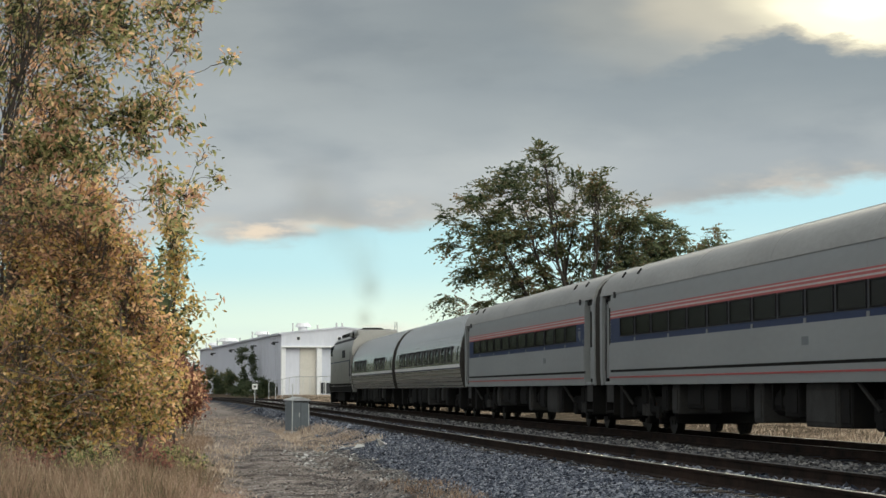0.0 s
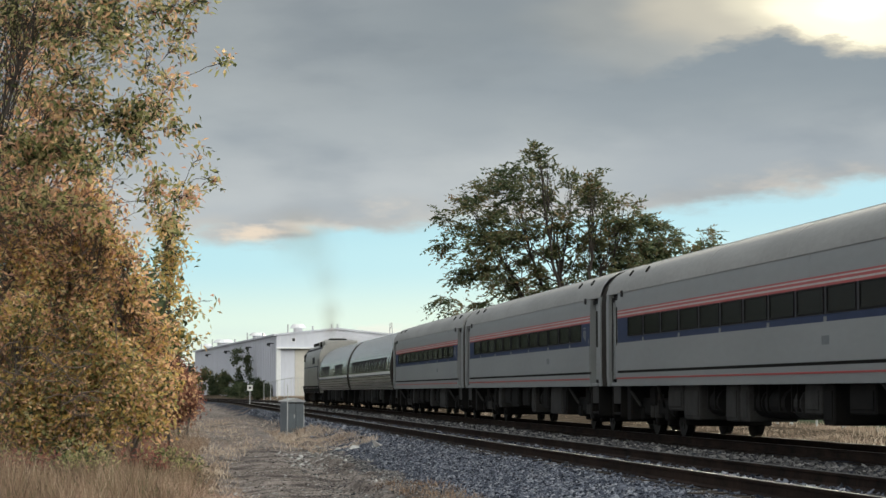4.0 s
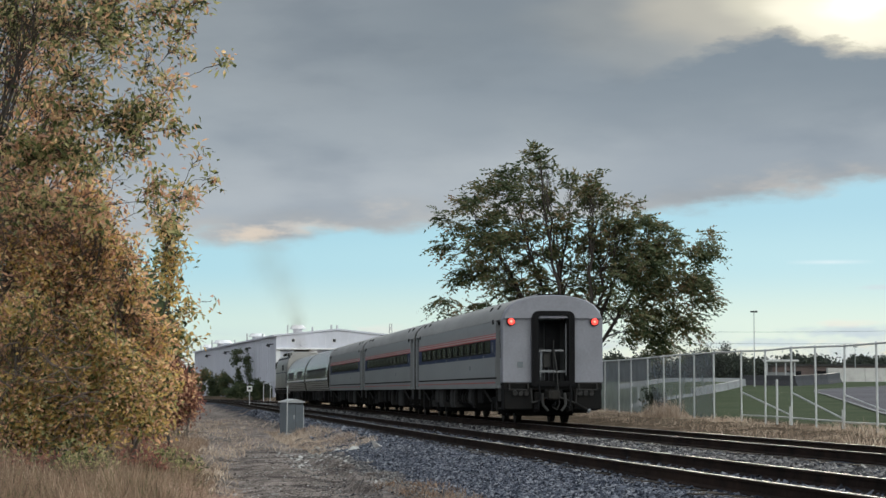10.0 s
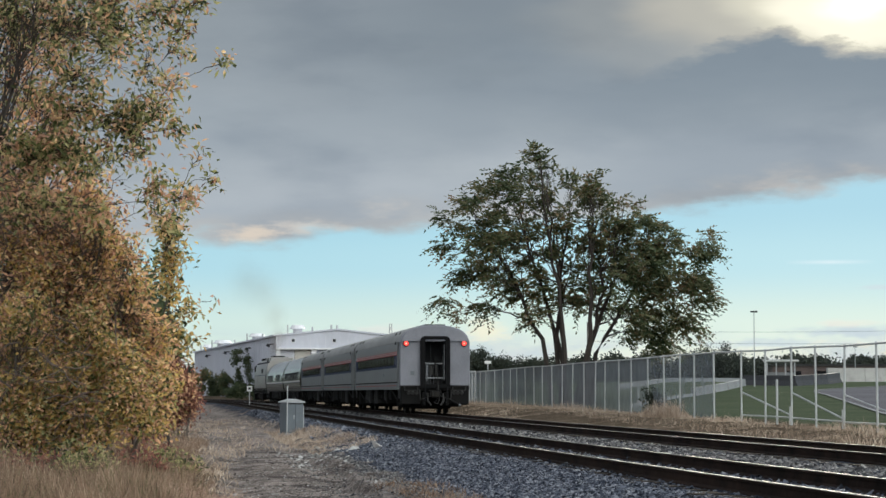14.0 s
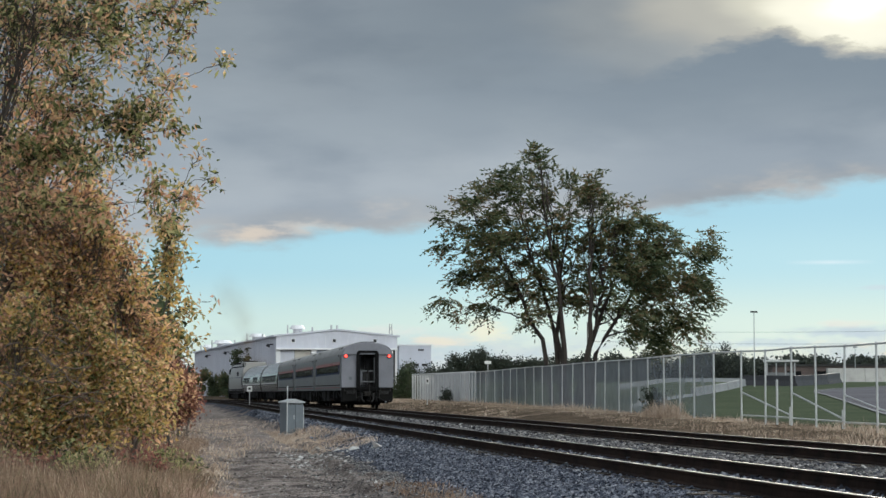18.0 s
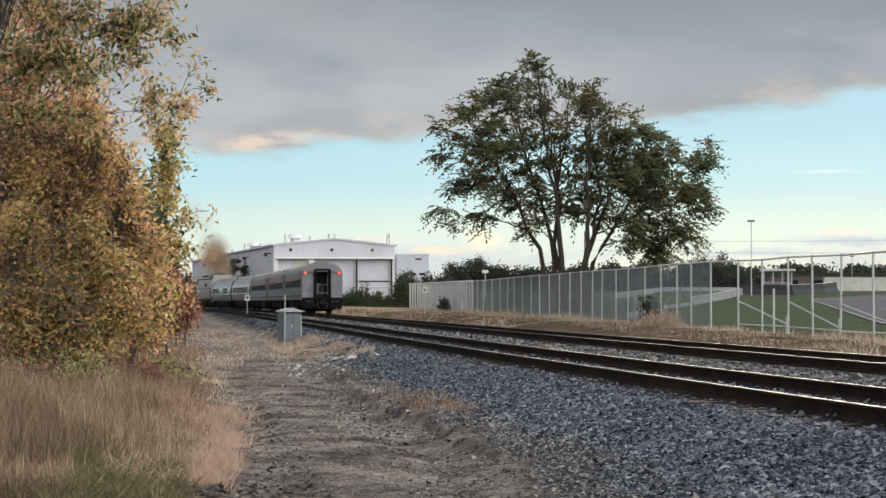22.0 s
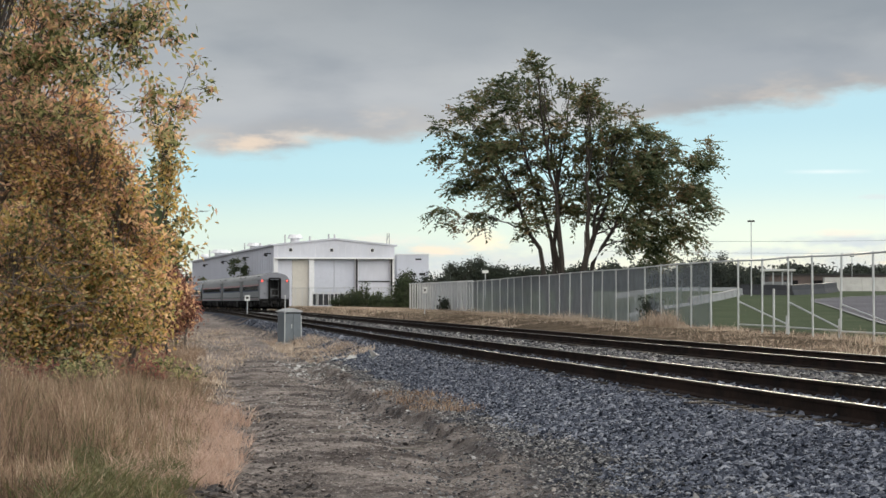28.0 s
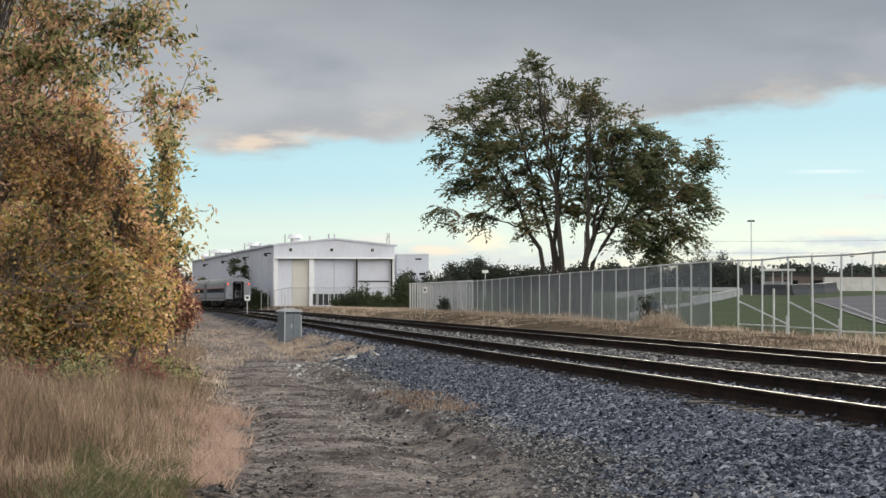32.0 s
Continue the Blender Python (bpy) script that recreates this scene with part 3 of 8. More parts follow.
def ground_z(x, y):
    x, y = np.asarray(x, float), np.asarray(y, float)
    off = track_off(x, y)
    ge = gravel_edge(y)
    z = 0.05 * rough(x, y, 3.1, 2) * smooth(3, 12, y)
    road = smooth(ge - 3.4, ge - 2.6, off) * (1 - smooth(ge - 0.4, ge + 0.2, off))
    ruts = np.exp(-((off - ge + 0.75) / 0.28) ** 2) + np.exp(-((off - ge + 2.35) / 0.3) ** 2)
    z = z - 0.06 * ruts * smooth(8, 16, y) + 0.024 * rough(x, y * 0.9, 0.13, 3) * smooth(-0.5, 0.3, road + 0.3) * (1 - 0.8 * smooth(32, 70, y)) + road * (0.030 * rough(x, y * 0.45, 0.9, 5) + 0.022 * np.abs(rough(x + 9.0, y * 0.5, 0.55, 4)) - 0.035) * (1 - 0.8 * smooth(32, 70, y))
    z = z + 0.10 * (1 - smooth(ge - 4.6, ge - 3.2, off))
    bed = np.interp(off, [-6.2, -5.9, -3.6, -2.36, -1.1, 1.5, 3.0], [0.37, 0.385, 0.385, 0.33, 0.385, 0.385, 0.27]) + 0.015 * wobble(x, y, 0.7, 5.0)
    rise = np.clip((off - ge) / (-6.2 - ge), 0, 1)
    wander = ge - 0.25 + 0.45 * rough(y * 0.0 + 5.0, y, 2.6, 3)
    z = z + 0.13 * smooth(-0.10, 0.02, off - wander) * (1 - smooth(0.15, 0.75, off - wander)) * (0.75 + 0.8 * rough(x, y * 0.5, 0.7, 3)) * smooth(19.5, 25, y)
    z = np.where(off < -6.2, z * (1 - rise) + 0.37 * rise, bed)
    beyond = x - fence_x(y)
    verge = np.interp(y, [40, 60, 84, 122, 168, 224, 300], [0.40, 0.46, 0.58, 0.66, 0.70, 0.85, 0.9]) + 0.04 * wobble(x, y, 2.2, 2.0)
    z = np.where(off > 3.0, bed + (verge - bed) * smooth(3.0, 6.5, off), z)
    field = np.interp(y, [30, 70, 100, 130, 165, 200, 260, 400, 900], [0.45, 0.46, 0.62, 0.92, 1.6, 2.4, 2.7, 3.0, 3.2])
    z = np.where(beyond > 0, verge + (field - verge) * smooth(0, 9, beyond), z)
    far = smooth(190, 300, y) * (off < -6)
    z = z * (1 - far) + far * 0.45
    return np.where(y > 700, z * (1 - smooth(700, 1500, y)) + 1.2 * smooth(700, 1500, y), z)


def make_ground():
    ang = np.concatenate([np.linspace(-math.pi, -0.26, 60)[:-1], np.linspace(-0.26, 0.26, 360), np.linspace(0.26, math.pi, 60)[1:-1]])
    rad = np.concatenate([[0.004, 0.6, 2, 4, 6, 8, 10], np.geomspace(11.5, 120, 640), np.geomspace(122, 420, 110), np.geomspace(440, 4600, 40)])
    a, r = np.meshgrid(ang, rad)
    x, y = r * np.sin(a), r * np.cos(a) - 0.35
    z = ground_z(x, y)
    n, k = a.shape
    idx = np.arange(n * k).reshape(n, k)
    nxt = np.roll(idx, -1, axis=1)
    q = np.stack([idx[:-1], nxt[:-1], nxt[1:], idx[1:]], -1).reshape(-1, 4)[:, ::-1]
    verts = np.stack([x, y, z], -1).reshape(-1, 3)
    centre = len(verts)
    verts = np.vstack([verts, [[0, 0, 0]]])
    me = raw("ground", verts, q, None, True)
    # where each kind of soil lies
    x, y = verts[:, 0], verts[:, 1]
    off, ge = track_off(x, y), gravel_edge(y)
    jag = 1.1 * rough(x, y * 0.6, 1.3, 5)
    stone = smooth(-0.5, 0.45, off - ge + jag) * (1 - smooth(2.6, 3.6, off + jag))
    dirt = smooth(-3.3, -2.5, off - ge + jag + 0.9 * smooth(40, 60, y)) * (1 - stone) * (off < 0)
    beyond = x - fence_x(y)
    lawn = smooth(0.6, 2.0, beyond + jag) * smooth(20, 30, y)
    for name, v in (("stone", stone), ("dirt", dirt), ("lawn", lawn)):
        at = me.attributes.new(name, "FLOAT", "POINT")
        at.data.foreach_set("value", v.astype(np.float32))
    me.materials.append(ground_material())
    return tagged(new("ground", me), "bare dirt track, grey ballast and dry grass verges", "ground", kind="structure")


def ground_material():
    m = bpy.data.materials.new("mixed_soil")
    m.use_nodes = True
    nt = m.node_tree
    bs = nt.nodes["Principled BSDF"]
    bs.inputs["Roughness"].default_value = 0.92
    bs.inputs["Specular IOR Level"].default_value = 0.0
    co = nt.nodes.new("ShaderNodeTexCoord").outputs["Object"]

    def tex(scale, detail=5, rough=0.6):
        n = nt.nodes.new("ShaderNodeTexNoise")
        n.inputs["Scale"].default_value, n.inputs["Detail"].default_value, n.inputs["Roughness"].default_value = scale, detail, rough
        nt.links.new(co, n.inputs["Vector"])
        return n.outputs[0]

    def ramp(v, stops):
        n = nt.nodes.new("ShaderNodeValToRGB")
        while len(n.color_ramp.elements) < len(stops):
            n.color_ramp.elements.new(0.5)
        for e, (p, c) in zip(n.color_ramp.elements, stops):
            e.position, e.color = p, (*c, 1)
        nt.links.new(v, n.inputs[0])
        return n.outputs[0]

    def blend(name, a, b):
        n = nt.nodes.new("ShaderNodeMixRGB")
        at = nt.nodes.new("ShaderNodeAttribute")
        at.attribute_name = name
        nt.links.new(at.outputs["Fac"], n.inputs[0])
        nt.links.new(a, n.inputs[1])
        nt.links.new(b, n.inputs[2])
        return n.outputs[0]

    dry = ramp(tex(1.4, 8, 0.7), [(0.30, (0.045, 0.036, 0.027)), (0.50, (0.105, 0.082, 0.060)), (0.70, (0.20, 0.155, 0.115))])
    soil = ramp(tex(3.4, 12, 0.84), [(0.30, (0.050, 0.043, 0.041)), (0.42, (0.135, 0.116, 0.107)), (0.53, (0.245, 0.216, 0.201)), (0.62, (0.325, 0.292, 0.274)), (0.74, (0.50, 0.465, 0.44))])
    stain = ramp(tex(0.75, 8, 0.66), [(0.36, (0.34, 0.33, 0.34)), (0.44, (0.62, 0.61, 0.61)), (0.52, (0.98, 0.97, 0.96)), (0.66, (1.32, 1.30, 1.27))])
    mul = nt.nodes.new("ShaderNodeMixRGB")
    mul.blend_type = "MULTIPLY"
    mul.inputs[0].default_value = 1.0
    nt.links.new(soil, mul.inputs[1])
    nt.links.new(stain, mul.inputs[2])
    soil = mul.outputs[0]
    vor = nt.nodes.new("ShaderNodeTexVoronoi")
    vor.inputs["Scale"].default_value = 17.0
    nt.links.new(co, vor.inputs["Vector"])
    bw = nt.nodes.new("ShaderNodeRGBToBW")
    nt.links.new(vor.outputs["Color"], bw.inputs[0])
    rubble = ramp(bw.outputs[0], [(0.1, (0.020, 0.024, 0.034)), (0.5, (0.054, 0.060, 0.082)), (0.9, (0.125, 0.132, 0.155))])
    lawn = ramp(tex(0.25, 6, 0.6), [(0.3, (0.062, 0.078, 0.048)), (0.55, (0.080, 0.096, 0.060)), (0.75, (0.104, 0.114, 0.074))])
    col = blend("lawn", blend("stone", blend("dirt", dry, soil), rubble), lawn)
    nt.links.new(col, bs.inputs["Base Color"])
    hb = nt.nodes.new("ShaderNodeMath")
    hb.operation = "ADD"
    nt.links.new(tex(7.0, 8, 0.7), hb.inputs[0])
    st = nt.nodes.new("ShaderNodeAttribute")
    st.attribute_name = "stone"
    mu = nt.nodes.new("ShaderNodeMath")
    mu.operation = "MULTIPLY"
    nt.links.new(vor.outputs["Distance"], mu.inputs[0])
    nt.links.new(st.outputs["Fac"], mu.inputs[1])
    nt.links.new(mu.outputs[0], hb.inputs[1])
    b = nt.nodes.new("ShaderNodeBump")
    b.inputs["Strength"].default_value, b.inputs["Distance"].default_value = 1.0, 0.09
    nt.links.new(hb.outputs[0], b.inputs["Height"])
    nt.links.new(b.outputs[0], bs.inputs["Normal"])
    return m


make_ground()


# ---- railway tracks ----
def sweep(profile, s0, s1, off, step=2.0, closed=True):
    """Carries a cross-section (sideways, up) along the line."""
    rings = []
    for s in np.arange(s0, s1 + 0.01, step):
        x, y, th = on_line(s, off)
        rings.append([(x + u * math.cos(th), y + u * math.sin(th), v) for u, v in profile])
    return loft(bmesh.new(), rings, closed)


RAIL = [(-0.068, -0.172), (0.068, -0.172), (0.068, -0.158), (0.012, -0.135), (0.010, -0.045), (0.034, -0.036), (0.036, -0.006),
        (-0.036, -0.006), (-0.034, -0.036), (-0.010, -0.045), (-0.012, -0.135), (-0.068, -0.158)]


def make_track(off, label, rng):
    t = thing("railway_track", None, label, "railway track", "parallel railway tracks", "structure")
    for side in (-1, 1):
        o = off + side * (GAUGE / 2 + 0.036)
        rail = part("rail", sweep([(u, RAIL_Z + v) for u, v in RAIL], -58, 500, o), M["rail"], t, "rust-brown steel rail")
        part("running_surface", sweep([(-0.024, RAIL_Z - 0.006), (0.024, RAIL_Z - 0.006), (0.014, RAIL_Z), (-0.014, RAIL_Z)], -58, 500, o), M["rail_top"], rail, "polished bright rail head")
    me = None
    far = []
    for i in range(900):
        s = -40 + i * 0.53 + rng.uniform(-0.03, 0.03)
        x, y, th = on_line(s, off + rng.uniform(-0.05, 0.05))
        if i < 290:
            if me is None:
                bm = boxed(-1.29, 1.29, -0.115, 0.115, -0.17, 0.0, bevel=0.012)
                tie = part("tie", bm, M["tie"], t)
                me = tie.data
            else:
                tie = new("tie", me)
                tie.parent = t
            tie.matrix_basis = pose(x, y, RAIL_Z - 0.168 + rng.uniform(-0.01, 0.006), 0, 0, math.degrees(th) + rng.uniform(-1, 1))
        else:
            far.append((x, y, th))
    corner = np.array([(a, b, c) for c in (-0.15, 0) for a, b in ((-1.29, -0.115), (1.29, -0.115), (1.29, 0.115), (-1.29, 0.115))])
    quad = np.array([(4, 5, 6, 7), (0, 1, 5, 4), (1, 2, 6, 5), (2, 3, 7, 6), (3, 0, 4, 7)])
    vs, fs = [], []
    for n, (x, y, th) in enumerate(far):
        c, s = math.cos(th), math.sin(th)
        vs.append(np.stack([x + corner[:, 0] * c - corner[:, 1] * s, y + corner[:, 0] * s + corner[:, 1] * c, RAIL_Z - 0.168 + corner[:, 2]], -1))
        fs.append(quad + 8 * n)
    rest = new("distant_ties", raw("distant_ties", np.vstack(vs), np.vstack(fs), M["tie"]))
    rest.parent = t
    tagged(rest, "dark wooden ties further along", kind="stuff")
    return t


make_track(-SPACING, "empty track of rusty rails on dark wooden ties", random.Random(11))
make_track(0.0, "track of steel rails beneath the passenger train", random.Random(12))
# ---- the train ----
def arc(x0, z0, x1, z1, bulge, n):
    """Points of a bowed line between two corners."""
    out = []
    for i in range(n + 1):
        t = i / n
        nx, nz = (z1 - z0), -(x1 - x0)
        b = 4 * bulge * t * (1 - t)
        out.append((x0 + (x1 - x0) * t + nx * b, z0 + (z1 - z0) * t + nz * b))
    return out


def half_shell(points):
    """A closed section from its right half, listed from the floor upwards."""
    return [(x, z) for x, z in points] + [(-x, z) for x, z in points[::-1] if x > 1e-4]


COACH_R = [(1.50, 1.06), (1.52, 1.30), (1.525, 2.95), (1.505, 3.16), (1.43, 3.38), (1.28, 3.56), (1.05, 3.70), (0.72, 3.80), (0.36, 3.855), (0.0, 3.87)]
TUBE_R = [(1.42, 1.02), (1.52, 1.40), (1.575, 1.85), (1.56, 2.30), (1.47, 2.75), (1.30, 3.15), (1.05, 3.48), (0.74, 3.70), (0.38, 3.83), (0.0, 3.87)]


def side_x(section, z):
    return float(np.interp(z, [p[1] for p in section], [p[0] for p in section]))


def strip(section, y0, y1, z0, z1, proud, side, n=3):
    """A thin plate that lies on the flank of a car and follows its curve."""
    zs = np.linspace(z0, z1, n + 1)
    inner = [(side * (side_x(section, z) - 0.03), z) for z in zs]
    outer = [(side * (side_x(section, z) + proud), z) for z in zs[::-1]]
    return loft(bmesh.new(), [[(x, y, z) for x, z in inner + outer] for y in (y0, y1)])


def shell(section, y0, y1, steps=1):
    pts = half_shell(section)
    return loft(bmesh.new(), [[(x, y, z) for x, z in pts] for y in np.linspace(y0, y1, steps + 1)])


def wheelset(parent, at, r=0.46):
    """Two wheels on their axle; rolls in its bogie."""
    bm = bmesh.new()
    rod(bm, (-0.95, 0, 0), (0.95, 0, 0), 0.075, sides=8)
    for s in (-1, 1):
        rod(bm, (s * 0.68, 0, 0), (s * 0.82, 0, 0), r, sides=20)
        rod(bm, (s * 0.66, 0, 0), (s * 0.68, 0, 0), r + 0.028, sides=20)
        for k in range(6):
            a = k * math.pi / 3
            box(bm, *sorted((s * 0.82, s * 0.835)), 0.25 * math.cos(a) - 0.05, 0.25 * math.cos(a) + 0.05, 0.25 * math.sin(a) - 0.05, 0.25 * math.sin(a) + 0.05)
    w = part("wheelset", bm, M["wheel"], parent, "worn steel wheels on an axle", at)
    wheelsets.append((w, r))
    return w


wheelsets = []


def bogie(car, y, wheelbase=2.6):
    b = part("bogie", boxed(-0.4, 0.4, -0.28, 0.28, 0.45, 0.82, bevel=0.03), M["under"], car, "sooty four-wheel bogie", (0, y, 0))
    for s in (-1, 1):
        bm = bmesh.new()
        box(bm, s * 1.06 - 0.07, s * 1.06 + 0.07, -wheelbase / 2 - 0.45, wheelbase / 2 + 0.45, 0.42, 0.80, bevel=0.05)
        for w in (-1, 1):
            box(bm, s * 1.06 - 0.12, s * 1.06 + 0.12, w * wheelbase / 2 - 0.2, w * wheelbase / 2 + 0.2, 0.32, 0.60, bevel=0.04)
        part("side_frame", bm, M["under"], b)
        for dy in (-0.22, 0.22):
            part("spring", rodded((s * 1.08, dy, 0.38), (s * 1.08, dy, 0.88), 0.11, sides=10), M["under_light"], b)
    part("bolster", boxed(-1.2, 1.2, -0.3, 0.3, 0.62, 1.04, bevel=0.04), M["under"], b)
    for w in (-1, 1):
        part("brake_rigging", boxed(-0.98, 0.98, w * wheelbase / 2 - w * 0.72 - 0.1, w * wheelbase / 2 - w * 0.72 + 0.1, 0.20, 0.62, bevel=0.03), M["under"], b)
        part("guard_plate", boxed(-0.9, 0.9, w * (wheelbase / 2 + 0.62) - 0.06, w * (wheelbase / 2 + 0.62) + 0.06, 0.22, 0.95, bevel=0.03), M["under"], b)
    for w in (-1, 1):
        wheelset(b, (0, w * wheelbase / 2, 0.46))
    return b


def underframe(car, rng, y0, y1, box_z=0.32):
    """The tanks, boxes and pipes that hang below the floor, each one a part."""
    y = y0
    kinds = ["battery_box", "air_tank", "equipment_box", "cable_box", "water_tank"]
    while y < y1 - 0.7:
        ln = rng.choice((0.6, 0.9, 1.3, 1.8))
        ln = min(ln, y1 - y)
        kind = rng.choice(kinds)
        light = rng.random() < 0.45
        lo = rng.uniform(0.34, 0.60)
        if kind in ("air_tank", "water_tank"):
            for s in (-1, 1):
                tank = part(kind, rodded((s * 1.05, y, 0.74), (s * 1.05, y + ln, 0.74), 0.26, sides=14), M["under_light" if light else "under"], car)
                for q in (0.2, 0.8):
                    part("strap", boxed(s * 1.05 - 0.28, s * 1.05 + 0.28, y + ln * q - 0.03, y + ln * q + 0.03, 0.6, 1.06), M["under"], tank)
        else:
            for s in (-1, 1):
                bx = part(kind, boxed(*sorted((s * 1.35, s * 0.45)), y, y + ln, lo, 1.06, bevel=0.025), M["under_light" if light else "under"], car)
                part("cover", boxed(*sorted((s * 1.345, s * 1.372)), y + 0.08, y + ln - 0.08, lo + 0.08, 0.95, bevel=0.006), M["under_light" if light else "under"], bx)
        y += ln + rng.choice((0.15, 0.4, 0.8))
    part("centre_sill", boxed(-0.42, 0.42, y0 - 4.5, y1 + 4.5, 0.52, 1.06, bevel=0.03), M["under"], car)
    for s in (-1, 1):
        part("side_bracket", boxed(*sorted((s * 0.5, s * 1.38)), y0 - 3.9, y0 - 3.5, 0.30, 1.06, bevel=0.03), M["under"], car)
        part("side_bracket", boxed(*sorted((s * 0.5, s * 1.38)), y1 + 3.5, y1 + 3.9, 0.30, 1.06, bevel=0.03), M["under"], car)
        part("brake_pipe", rodded((s * 0.35, y0 - 1, 0.98), (s * 0.35, y1 + 1, 0.98), 0.05, sides=6), M["under"], car)


def window_part(parent, section, yc, w, z0, z1, side, proud, frame_mat=None, glass=None):
    """One pane with its rubber frame."""
    bm = strip(section, yc - w / 2, yc + w / 2, z0, z1, proud, side, 2)
    win = part("window", bm, glass or M["glass"], parent)
    bm = bmesh.new()
    for a, b, c, d in ((yc - w / 2 - 0.03, yc + w / 2 + 0.03, z1, z1 + 0.03), (yc - w / 2 - 0.03, yc + w / 2 + 0.03, z0 - 0.03, z0),
                       (yc - w / 2 - 0.03, yc - w / 2, z0, z1), (yc + w / 2, yc + w / 2 + 0.03, z0, z1)):
        x0, x1 = sorted((side * (side_x(section, (c + d) / 2) - 0.02), side * (side_x(section, (c + d) / 2) + proud + 0.012)))
        box(bm, x0, x1, a, b, c, d)
    part("window_frame", bm, frame_mat or M["rubber"], win)
    return win


def car_end(car, ye, s, open_door):
    """The end of a coach: rubber diaphragm round the doorway. s: -1 at the tail."""
    def ring(w, z0, z1, y, r=0.2, n=5):
        pts = [(-w, y, z0), (w, y, z0)]
        for k in range(n + 1):
            q = k / n * math.pi / 2
            pts.append((w - r + r * math.cos(q), y, z1 - r + r * math.sin(q)))
        for k in range(n + 1):
            q = math.pi / 2 + k / n * math.pi / 2
            pts.append((-w + r + r * math.cos(q), y, z1 - r + r * math.sin(q)))
        return pts

    bm = bmesh.new()
    a, b = ring(0.65, 1.12, 3.38, 0), ring(0.47, 1.28, 3.24, 0, 0.12)
    d = 0.16
    loops = [[bm.verts.new((x, y + k, z)) for x, y, z in pts] for pts, k in ((a, 0), (a, s * d), (b, s * d), (b, 0))]
    for p, q in zip(loops, loops[1:] + loops[:1]):
        for i in range(len(p)):
            bm.faces.new((p[i], p[(i + 1) % len(p)], q[(i + 1) % len(p)], q[i]))
    bmesh.ops.recalc_face_normals(bm, faces=bm.faces)
    dia = part("diaphragm", bm, M["rubber"], car, "black rubber gangway frame", (0, ye, 0))
    if open_door:
        # pale edge strip and an inner fold of the bellows
        for w, z0, z1, r, m in ((0.60, 1.18, 3.33, 0.17, "rubber"), (0.545, 1.22, 3.28, 0.15, "under")):
            bm = bmesh.new()
            loops = [[bm.verts.new((x, y + k, z)) for x, y, z in pts] for pts, k in ((ring(w, z0, z1, 0, r), s * (d - 0.01)), (ring(w, z0, z1, 0, r), s * (d + 0.012)), (ring(w - 0.016, z0 + 0.016, z1 - 0.016, 0, r), s * (d + 0.012)), (ring(w - 0.016, z0 + 0.016, z1 - 0.016, 0, r), s * (d - 0.01)))]
            for p, q in zip(loops, loops[1:] + loops[:1]):
                for i in range(len(p)):
                    bm.faces.new((p[i], p[(i + 1) % len(p)], q[(i + 1) % len(p)], q[i]))
            bmesh.ops.recalc_face_normals(bm, faces=bm.faces)
            part("edge_strip", bm, M[m], dia)
    return dia


def hollow_vestibule(y0, y1):
    """The open tail vestibule: side walls, ceiling and floor round a dark passage."""
    bm = bmesh.new()
    for s in (-1, 1):
        box(bm, *sorted((s * 0.62, s * 1.385)), y0, y1, 1.06, 3.10)
    box(bm, -0.62, 0.62, y0, y1, 1.06, 1.24)
    top = [(1.38, 3.10)] + [p for p in COACH_R if p[1] > 3.3]
    loft(bm, [[(x * 0.98, y, z - 0.02) for x, z in half_shell(top)] for y in (y0, y1)])
    return bm


